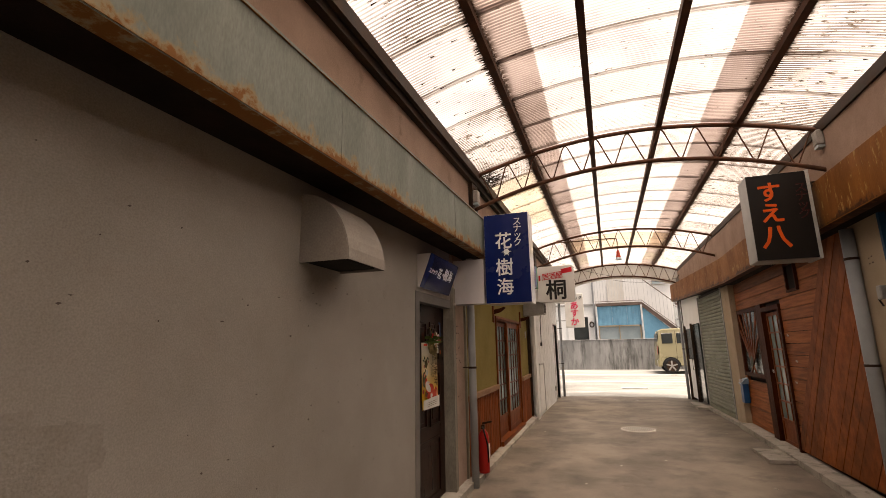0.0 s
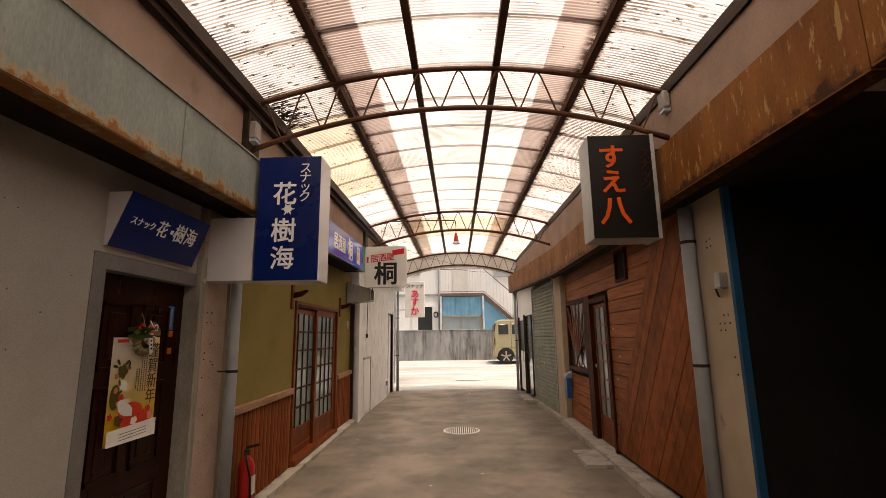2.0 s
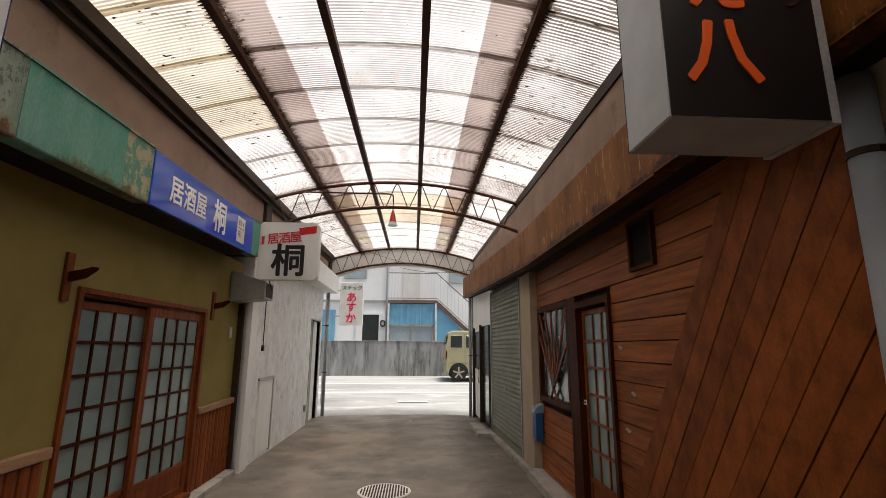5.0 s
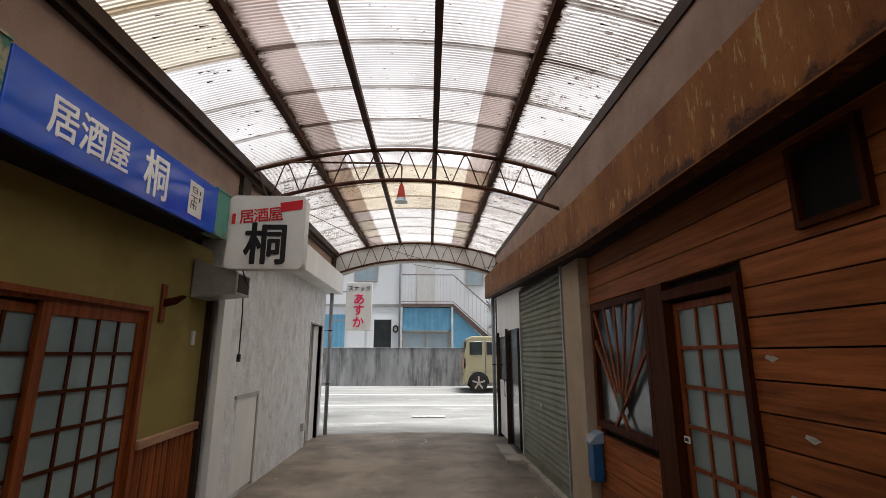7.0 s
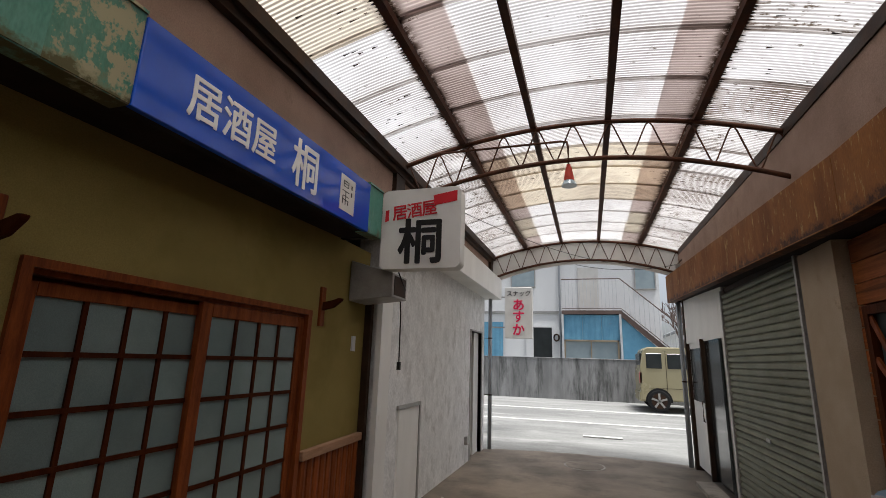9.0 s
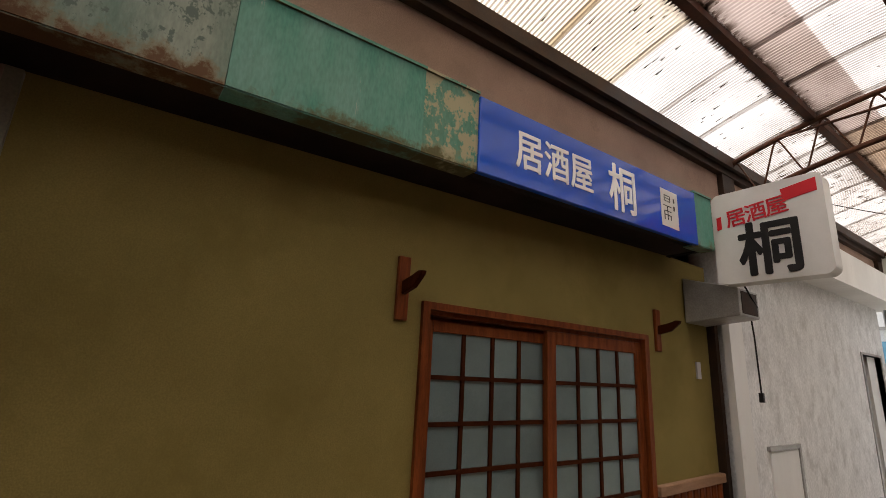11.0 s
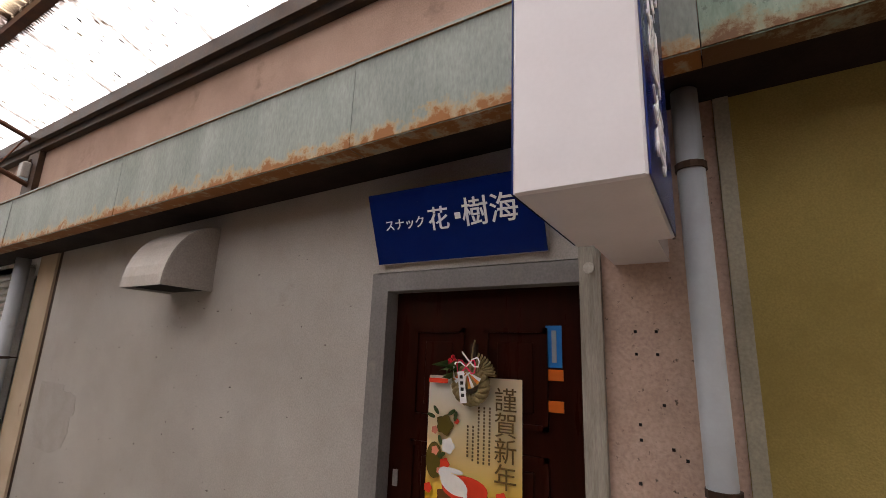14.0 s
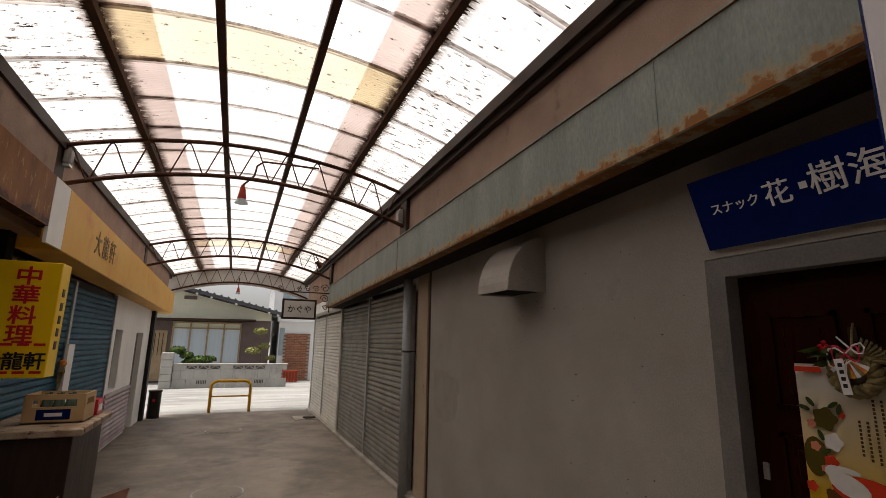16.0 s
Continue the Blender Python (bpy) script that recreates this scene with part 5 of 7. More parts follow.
def pipe(label, pts, r, bands):
    t = thing("drain_pipe", pts[-1], label, "drain pipe", "drain pipes")
    bm = bmesh.new()
    tube(bm, pts, r, 14)
    part("pipe", bm, GALV, t, smooth=True)
    for x, y, z in bands:
        bm = bmesh.new()
        tube(bm, [(x, y, z - 0.012), (x, y, z + 0.012)], r + 0.006, 14)
        tube(bm, [(x, y, z), (x - 0.12 if x < 0 else x + 0.12, y, z)], 0.007, 6)
        part("pipe_band", bm, DARK_STEEL, t)
    return t


pipe("grey vinyl drain pipe on the speckled pillar", [(-1.54, 5.535, fz(5.5) + 0.0), (-1.54, 5.556, gz(5.5))], 0.045, [(-1.54, 5.538, 2.30), (-1.54, 5.548, 1.27)])
pipe("grey vinyl drain pipe beside the shutters", [(-1.57, -0.14, 2.42), (-1.57, -0.14, gz(0))], 0.06, [(-1.57, -0.14, 1.5)])
pipe("grey vinyl drain pipe on the timber front", [(2.285, 5.405, 2.56), (2.285, 5.42, gz(5.6))], 0.055, [(2.285, 5.41, 1.28), (2.285, 5.406, 2.27)])
pipe("grey vinyl drain pipe at the alley end", [(2.08, 15.60, 2.8), (2.08, 15.60, 0)], 0.04, [(2.08, 15.60, 1.4)])
pipe("white drain pipe at the alley end", [(-1.42, 15.72, 2.9), (-1.42, 15.72, 0)], 0.04, [(-1.42, 15.72, 1.0), (-1.42, 15.72, 2.1)])

# ---- floor covers ----
WORN_RIM = mat("worn_iron_rim", (0.42, 0.40, 0.37), (0.25, 0.235, 0.215), rough=0.6, scale=9, bump=0.1)
PALE_IRON = mat("pale_worn_iron", (0.80, 0.77, 0.71), (0.7, 0.66, 0.6), rough=0.5, bump=0.1)
mh = thing("manhole_grate", (0.40, 9.75, 0.0), "pale round slotted drain grate in the floor", "drain grate")
bm = bmesh.new()
bmesh.ops.create_cone(bm, cap_ends=True, segments=40, radius1=0.30, radius2=0.30, depth=0.012, matrix=Matrix.Translation((0.40, 9.72, 0.004)))
part("rim", bm, PALE_IRON, mh)
for i in range(-8, 9):
    hl = math.sqrt(0.27 ** 2 - (i * 0.032) ** 2) if abs(i * 0.032) < 0.27 else 0
    part("slot", bx(0.40 + i * 0.032 - 0.009, 0.40 + i * 0.032 + 0.009, 9.72 - hl, 9.72 + hl, 0.009, 0.012), DARK_STEEL, mh)
for x, y, r in ((0.35, 14.9, 0.33), (0.50, -5.75, 0.36), (0.47, -1.1, 0.30)):
    c = thing("manhole_cover", (x, y, gz(y)), "round iron manhole cover flush with the floor", "manhole cover", "manhole covers")
    bm = bmesh.new()
    bmesh.ops.create_cone(bm, cap_ends=True, segments=40, radius1=r, radius2=r, depth=0.01, matrix=Matrix.Translation((x, y, gz(y) + 0.002)) @ Matrix.Rotation(math.atan(0.012), 4, "X"))
    part("rim", bm, WORN_RIM, c)
    bm = bmesh.new()
    bmesh.ops.create_cone(bm, cap_ends=True, segments=40, radius1=r * 0.92, radius2=r * 0.92, depth=0.016, matrix=Matrix.Translation((x, y, gz(y) + 0.003)) @ Matrix.Rotation(math.atan(0.012), 4, "X"))
    part("cover", bm, CONCRETE, c)

# ---- street to the north ----
fence = thing("block_wall", (0, 22.5, 0.5), "long weathered grey concrete boundary wall with dark streaks", "wall")
tagged(fence, kind="structure")
part("wall", bx(-14, 14, 22.5, 22.65, 0.3, 1.80), BLOCK_WALL, fence)
bm = bx(-14, 14, 22.48, 22.67, 1.80, 1.83)
bevel(bm, 0.008)
part("coping", bm, BLOCK_WALL, fence)
for y, x0, x1 in ((18.6, -4.5, 6.5), (20.1, -9, 3.0)):
    bm = bmesh.new()
    prism(bm, [(x0, y, gz(y) - 0.016), (x1, y, gz(y) - 0.016), (x1, y + 0.13, gz(y + 0.13) - 0.016), (x0, y + 0.13, gz(y + 0.13) - 0.016)], (0, 0, 0.004))
    structure("road_line", bm, ROAD_PAINT, "worn white road line", "road line")
structure("road_patch", bx(0.3, 1.1, 17.3, 17.5, gz(17.4) - 0.018, gz(17.4) - 0.004), ROAD_PAINT, "short worn white road mark", "road line")

HOUSE_WHITE = mat("white_house_render", (0.76, 0.76, 0.75), (0.70, 0.70, 0.69), rough=0.8, scale=1, bump=0.2, stain=(0.5, 0.49, 0.47), stain_scale=1.2, stain_lo=0.62, stain_hi=0.82, stretch=(1, 1, 0.4))
BLUE_TIN = mat("sky_blue_corrugated_tin", (0.16, 0.36, 0.50), (0.12, 0.29, 0.42), rough=0.5, scale=2, bump=0.1, stain=(0.25, 0.24, 0.22), stain_scale=3, stain_lo=0.62, stain_hi=0.75)
PALE_GLASS = mat("pale_house_glass", (0.30, 0.36, 0.38), (0.24, 0.30, 0.32), rough=0.1, scale=2, bump=0, spec=0.7)
RAIL = mat("white_painted_railing", (0.62, 0.63, 0.63), rough=0.5, bump=0)
BROWN_RAIL = mat("brown_painted_steel_stair", (0.14, 0.10, 0.085), rough=0.5, bump=0.1)

ap = thing("apartment_house", (-1, 27, 0.5), "white two-storey house with blue tin ground floor and outside stair", "house")
part("wall", bx(-8, 3.2, 26.0, 31, 0.4, 7.2), HOUSE_WHITE, ap)
part("roof", bx(-8.4, 3.6, 25.6, 31.4, 7.2, 7.5), BROWN_RAIL, ap)


def tin(x0, x1, y, z0, z1, name="tin_panel"):
    bm = bmesh.new()
    n = max(2, int((x1 - x0) / 0.09))
    pts = [(x0 + (x1 - x0) * i / n, y - (0.012 if i % 2 else 0)) for i in range(n + 1)]
    for (a, ya), (b, yb) in zip(pts, pts[1:]):
        f = [bm.verts.new(p) for p in ((a, ya, z0), (b, yb, z0), (b, yb, z1), (a, ya, z1))]
        bm.faces.new(f)
    bmesh.ops.remove_doubles(bm, verts=bm.verts, dist=0.0005)
    bmesh.ops.solidify(bm, geom=bm.faces[:], thickness=0.004)
    return part(name, bm, BLUE_TIN, ap, "sky blue corrugated tin")


tin(-0.41, 0.28, 25.2, 2.52, 3.50)
tin(0.29, 0.98, 25.2, 2.52, 3.50)
tin(0.99, 1.66, 25.2, 2.52, 3.50)
tin(-0.41, 1.66, 25.2, 0.5, 1.62)
tin(-4.6, -2.9, 25.9, 0.5, 3.26)
w1 = part("window", bx(-0.38, 1.55, 25.22, 25.26, 1.62, 2.52), PALE_GLASS, ap)
for a, b, c, d in ((-0.41, -0.36, 1.6, 2.55), (0.56, 0.60, 1.6, 2.55), (1.52, 1.58, 1.6, 2.55), (-0.41, 1.58, 2.49, 2.55), (-0.41, 1.58, 1.60, 1.66)):
    part("window_frame", bx(a, b, 25.16, 25.22, c, d), mat("tan_window_frame", (0.36, 0.29, 0.2), rough=0.5, bump=0), w1)
bm = bmesh.new()
prism(bm, [(1.68, 25.2, 0.5), (1.68, 25.2, 3.45), (4.4, 25.2, 0.9), (4.4, 25.2, 0.5)], (0, 0.02, 0))
part("stair_side", bm, BLUE_TIN, ap, "blue tin below the stair")
part("entrance_door", bx(-1.66, -0.92, 25.93, 25.99, 0.6, 3.05), DARK_GLASS, ap, "dark glazed entrance door")
for a, b, c, d in ((-1.95, -1.66, 0.6, 3.1), (-0.92, -0.58, 0.6, 3.1), (-1.66, -0.92, 3.05, 3.12)):
    part("door_surround", bx(a, b, 25.88, 26.0, c, d), HOUSE_WHITE, ap)
bm = bmesh.new()
tube(bm, [(-0.74 + 0.10 * math.cos(i * math.pi / 8), 25.86, 2.65 + 0.13 * math.sin(i * math.pi / 8)) for i in range(17)], 0.03, 8)
part("door_wreath", bm, DARK_STEEL, ap, "dark round wreath")
part("band", bx(-8, -0.5, 25.94, 26.0, 3.62, 3.72), ALU, ap, "grey string course")
for x0, x1, z0, z1 in ((-2.55, -1.6, 4.75, 5.6), (2.35, 3.05, 4.6, 5.5), (-5.2, -4.2, 4.7, 5.6)):
    w2 = part("window", bx(x0, x1, 25.95, 26.0, z0, z1), PALE_GLASS, ap)
    part("window_frame", (lambda bm: (box(bm, x0 - 0.04, x0, 25.92, 26.0, z0 - 0.04, z1 + 0.04), box(bm, x1, x1 + 0.04, 25.92, 26.0, z0 - 0.04, z1 + 0.04), box(bm, x0, x1, 25.92, 26.0, z0 - 0.04, z0), bm)[3])(bmesh.new()), ALU, w2)
bm = bmesh.new()
tube(bm, [(-0.58, 25.9, 0.5), (-0.58, 25.9, 7.0)], 0.045)
part("downpipe", bm, GALV, ap)
part("deck", bx(-0.47, 1.72, 25.1, 26.0, 3.52, 3.66), BROWN_RAIL, ap, "dark steel balcony deck")
part("upper_door", bx(0.15, 0.95, 25.95, 25.99, 3.66, 5.5), SIGN_CREAM, ap, "pale upper door")
for x in np.arange(-0.46, 1.70, 0.135):
    part("baluster", bx(x - 0.009, x + 0.009, 25.1, 25.12, 3.66, 4.88), RAIL, ap)
bm = bmesh.new()
tube(bm, [(-0.47, 25.11, 4.88), (1.70, 25.11, 4.88), (4.6, 25.11, 2.28)], 0.022)
tube(bm, [(-0.47, 25.11, 3.74), (1.70, 25.11, 3.74), (4.6, 25.11, 1.14)], 0.015)
part("hand_rail", bm, BROWN_RAIL, ap)
for i in range(17):
    x = 1.85 + i * 0.165
    z = 3.74 - (x - 1.70) * 0.896
    part("stair_baluster", bx(x - 0.009, x + 0.009, 25.1, 25.12, z, z + 1.13), RAIL, ap)
bm = bmesh.new()
prism(bm, [(1.70, 25.12, 3.66), (4.9, 25.12, 0.79), (4.9, 25.12, 0.55), (1.70, 25.12, 3.42)], (0, 0.05, 0))
part("stair_stringer", bm, BROWN_RAIL, ap)
for i in range(14):
    part("tread", bx(1.72 + i * 0.21, 1.95 + i * 0.21, 25.16, 25.95, 3.44 - i * 0.188, 3.48 - i * 0.188), BROWN_RAIL, ap)
for x in (-0.45, 1.66):
    part("post", bx(x - 0.04, x + 0.04, 25.1, 25.18, 0.5, 3.52), RAIL, ap)

nb = thing("far_house", (8, 34, 0.5), "pale house behind the stair with a grey roof", "house")
part("wall", bx(5.0, 13, 34, 40, 0.4, 3.4), HOUSE_WHITE, nb)
bm = bmesh.new()
prism(bm, [(4.6, 33.6, 3.4), (13.4, 33.6, 3.4), (9, 33.6, 5.4)], (0, 6.8, 0))
part("roof", bm, GALV, nb)


def bare_tree(at, h, seed, label):
    t = thing("bare_tree", at, label, "tree", "bare trees")
    r = random.Random(seed)
    bm = bmesh.new()

    def grow(p, d, ln, rad, lvl):
        q = p + d * ln
        tube(bm, [p, (p + q) / 2 + Vector((r.uniform(-1, 1), r.uniform(-1, 1), 0)) * ln * 0.06, q], rad, 6, rad * 0.6)
        if lvl < 4:
            for _ in range(3 if lvl else 4):
                e = (d + Vector((r.uniform(-1, 1), r.uniform(-1, 1), r.uniform(-0.1, 0.8))) * 0.75).normalized()
                grow(q, e, ln * r.uniform(0.6, 0.8), rad * 0.6, lvl + 1)

    grow(Vector(at), Vector((0, 0, 1)), h * 0.3, h * 0.022, 0)
    part("branches", bm, BROWN_RAIL, t)


bare_tree((4.6, 30.0, 0.55), 5.0, 4, "leafless garden tree behind the stair")

# ---- parked small van ----
CARP = mat("khaki_beige_car_paint", (0.33, 0.295, 0.18), (0.31, 0.275, 0.165), rough=0.25, scale=1, bump=0, spec=0.6)
TYRE = mat("black_rubber", (0.022, 0.022, 0.022), rough=0.8, bump=0.2)
car = thing("parked_minivan", (3.5, 21.1, 0.46), "khaki beige box-shaped small van parked by the wall", "car")
GY = 0.47
bm = bmesh.new()
side_prof = [(1.80, 0.28), (1.79, 0.75), (1.80, 1.10), (1.90, 1.62), (2.02, 1.69), (4.10, 1.69), (4.30, 1.62), (4.62, 1.10), (5.10, 1.00), (5.19, 0.85), (5.19, 0.28)]
prism(bm, [(x, 20.42, GY + z) for x, z in side_prof], (0, 1.46, 0))
bevel(bm, 0.035, 2)
body = part("body", bm, CARP, car, smooth=False)
for x0, x1, z0, z1 in ((1.97, 2.36, 1.12, 1.52), (2.50, 3.30, 1.12, 1.52), (3.38, 4.25, 1.12, 1.52)):
    bm = bx(x0, x1, 20.405, 20.43, GY + z0, GY + z1)
    bevel(bm, 0.012)
    part("side_window", bm, DARK_GLASS, car)
part("rear_window", bx(1.82, 1.86, 20.55, 21.75, GY + 1.12, GY + 1.52), DARK_GLASS, car)
part("tail_light", bx(1.775, 1.84, 20.42, 20.50, GY + 0.72, GY + 1.02), mat("clear_red_tail_light", (0.62, 0.25, 0.2), rough=0.2, bump=0), car, "pale red tail light")
part("bumper", bx(1.765, 1.9, 20.44, 21.86, GY + 0.25, GY + 0.50), CARP, car)
for x in (2.46, 3.34):
    part("door_seam", bx(x - 0.005, x + 0.005, 20.413, 20.424, GY + 0.35, GY + 1.60), DARK_STEEL, car)
part("body_seam", bx(2.0, 4.9, 20.413, 20.424, GY + 0.60, GY + 0.608), DARK_STEEL, car)
for x in (2.24, 4.55):
    for yc in (20.47, 21.80):
        wh = bmesh.new()
        bmesh.ops.create_cone(wh, cap_ends=True, segments=36, radius1=0.275, radius2=0.275, depth=0.16, matrix=Matrix.Translation((x, yc, GY + 0.275)) @ Matrix.Rotation(math.pi / 2, 4, "X"))
        bevel(wh, 0.012)
        wheel = part("wheel", wh, TYRE, car)
        if yc < 21:
            wb = bmesh.new()
            bmesh.ops.create_cone(wb, cap_ends=True, segments=36, radius1=0.195, radius2=0.195, depth=0.02, matrix=Matrix.Translation((x, yc - 0.075, GY + 0.275)) @ Matrix.Rotation(math.pi / 2, 4, "X"))
            part("rim", wb, DARK_STEEL, wheel)
            for i in range(5):
                sp_ = bmesh.new()
                turned_box(sp_, Matrix.Translation((x, yc - 0.09, GY + 0.275)) @ Matrix.Rotation(i * math.pi * 2 / 5, 4, "Y") @ Matrix.Translation((0, 0, 0.10)), 0.05, 0.012, 0.20)
                part("spoke", sp_, ALU, wheel, "bright alloy spoke")
    ar = bmesh.new()
    prism(ar, [(x + 0.33 * math.cos(radians(a)), 20.408, GY + 0.275 + 0.33 * math.sin(radians(a))) for a in range(-5, 186, 10)], (0, 0.03, 0))
    part("wheel_arch", ar, TYRE, car)

# ---- street to the south ----
OLDBLOCK = mat("weathered_pale_block", (0.40, 0.39, 0.36), (0.32, 0.31, 0.28), rough=0.9, scale=2, grain=60, bump=0.5, stain=(0.2, 0.19, 0.17), stain_scale=2.5, stain_lo=0.55, stain_hi=0.75, stretch=(1, 1, 0.5))
CREAM = mat("cream_house_siding", (0.66, 0.64, 0.50), (0.60, 0.58, 0.45), rough=0.7, scale=1.5, bump=0.1)
BROWN_WALL = mat("brown_house_wall", (0.155, 0.115, 0.105), (0.13, 0.095, 0.085), rough=0.8, scale=2, bump=0.2)
TILE = mat("dark_grey_roof_tile", (0.10, 0.10, 0.105), (0.07, 0.07, 0.075), rough=0.6, scale=4, bump=0.2)
CURT = mat("pale_blue_curtain", (0.55, 0.62, 0.66), (0.48, 0.55, 0.60), rough=0.8, scale=2, stretch=(9, 1, 0.2), bump=0.0)
TAN = mat("tan_timber_sash", (0.38, 0.28, 0.17), (0.31, 0.22, 0.13), rough=0.6, scale=4, bump=0.1)
gw = thing("garden_wall", (0.5, -15.6, -0.25), "weathered concrete block garden wall with openwork top row", "garden wall")
tagged(gw, kind="structure")
n = 9
for i in range(n):
    for r_ in range(2):
        x0 = -1.66 + i * 0.465 + (0.2 if r_ else 0)
        bm = bx(x0 + 0.004, min(x0 + 0.461, 2.54), -15.75, -15.60, -0.27 + r_ * 0.34, 0.065 + r_ * 0.34)
        part("block", bm, OLDBLOCK, gw)
for i in range(10):
    x0 = -1.66 + i * 0.42
    if i in (2, 3, 4, 6, 7, 8):
        bm = bmesh.new()
        for a, b, c, d in ((0, 0.42, 0, 0.03), (0, 0.42, 0.17, 0.2), (0, 0.03, 0, 0.2), (0.39, 0.42, 0, 0.2)):
            box(bm, x0 + a, x0 + b, -15.74, -15.61, 0.41 + c, 0.41 + d)
        tube(bm, [(x0 + 0.03, -15.67, 0.44), (x0 + 0.21, -15.67, 0.58), (x0 + 0.39, -15.67, 0.44)], 0.02, 6)
        part("openwork_block", bm, OLDBLOCK, gw)
    else:
        part("block", bx(x0, x0 + 0.417, -15.75, -15.60, 0.41, 0.61), OLDBLOCK, gw)
bm = bx(-1.68, 2.55, -15.77, -15.58, 0.612, 0.66)
bevel(bm, 0.01)
part("coping", bm, OLDBLOCK, gw)
for x in (1.35, -0.75):
    for i in range(6):
        part("vent_slot", bx(x + i * 0.06, x + i * 0.06 + 0.03, -15.602, -15.592, -0.12, 0.02), DARK_STEEL, gw)
gp = thing("gate_pillar", (2.75, -15.65, -0.25), "rough stone-block gate pillar", "gate pillar")
for i in range(5):
    bm = bx(2.56 + random.uniform(-0.01, 0.01), 2.96, -15.85, -15.45, -0.27 + i * 0.27, -0.005 + i * 0.27)
    bevel(bm, 0.02)
    part("stone_block", bm, OLDBLOCK, gp)

hs = thing("gabled_house", (1.4, -19, -0.25), "single-storey cream house with a dark tiled gable roof", "house")
part("wall", bx(-1.05, 5.2, -24, -18.5, -0.3, 2.6), BROWN_WALL, hs)
bm = bmesh.new()
prism(bm, [(-1.05, -18.46, 2.5), (5.6, -18.46, 2.5), (5.6, -18.46, 3.2), (3.4, -18.46, 3.85), (-1.05, -18.46, 2.82)], (0, -0.1, 0))
part("gable", bm, CREAM, hs, "cream clad gable")
bm = bmesh.new()
prism(bm, [(3.4, -17.9, 3.92), (3.4, -17.9, 4.06), (-1.55, -17.9, 2.88), (-1.55, -17.9, 2.74)], (0, -6.4, 0))
prism(bm, [(3.4, -17.9, 3.92), (3.4, -17.9, 4.06), (6.2, -17.9, 3.2), (6.2, -17.9, 3.06)], (0, -6.4, 0))
part("roof", bm, TILE, hs)
for i in range(17):
    x = 3.3 - i * 0.30
    bm = bmesh.new()
    tube(bm, [(x, -17.86, 4.05 - i * 0.0716), (x, -18.3, 4.05 - i * 0.0716)], 0.05, 8)
    part("roof_tile", bm, TILE, hs)
for x in (-1.3, -0.9, 0.55, 1.6, 2.2):
    bm = bmesh.new()
    bmesh.ops.create_uvsphere(bm, u_segments=10, v_segments=6, radius=0.06, matrix=Matrix.Translation((x, -17.95, 2.70 + (x + 1.55) * 0.238)))
    part("eave_end_cap", bm, HOUSE_WHITE, hs, "small round white eave cap", smooth=True)
part("gable_vent", bx(2.2, 2.72, -18.45, -18.40, 3.36, 3.52), BROWN_WALL, hs, "small brown gable vent")
bm = bmesh.new()
prism(bm, [(4.6, -17.6, 2.36), (-0.35, -17.6, 2.44), (-0.35, -17.6, 2.52), (4.6, -17.6, 2.46)], (0, -0.95, 0))
part("porch_roof", bm, DARK_STEEL, hs, "dark metal porch roof")
part("wall_panel", bx(-1.0, 0.2, -18.50, -18.44, 0.2, 2.42), BROWN_WALL, hs)
win = part("window", bx(0.25, 3.04, -18.49, -18.46, 0.55, 2.11), CURT, hs, "window with pale curtains")
for x in (0.25, 0.95, 1.62, 2.32, 3.0):
    part("window_frame", bx(x - 0.035, x + 0.035, -18.46, -18.40, 0.5, 2.36), TAN, hs)
for z in (0.52, 2.08, 2.33):
    part("window_frame", bx(0.25, 3.04, -18.46, -18.41, z - 0.03, z + 0.03), TAN, hs)
part("transom", bx(0.25, 3.04, -18.49, -18.46, 2.11, 2.33), CREAM, hs)
part("entrance_door", bx(3.2, 4.1, -18.49, -18.44, -0.2, 1.95), TAN, hs, "tan lattice entrance door")
for x in (3.35, 3.5, 3.65, 3.8):
    part("door_bar", bx(x - 0.012, x + 0.012, -18.44, -18.42, 0.9, 1.85), DARK_STEEL, hs)
LEAF = mat("clipped_green_foliage", (0.085, 0.13, 0.035), (0.05, 0.085, 0.022), rough=0.8, scale=14, bump=0.4)
PALELEAF = mat("pale_yellowish_foliage", (0.28, 0.27, 0.10), (0.20, 0.21, 0.07), rough=0.8, scale=14, bump=0.4)
BARK = mat("grey_brown_bark", (0.17, 0.13, 0.10), (0.11, 0.085, 0.065), rough=0.9, scale=9, bump=0.6)


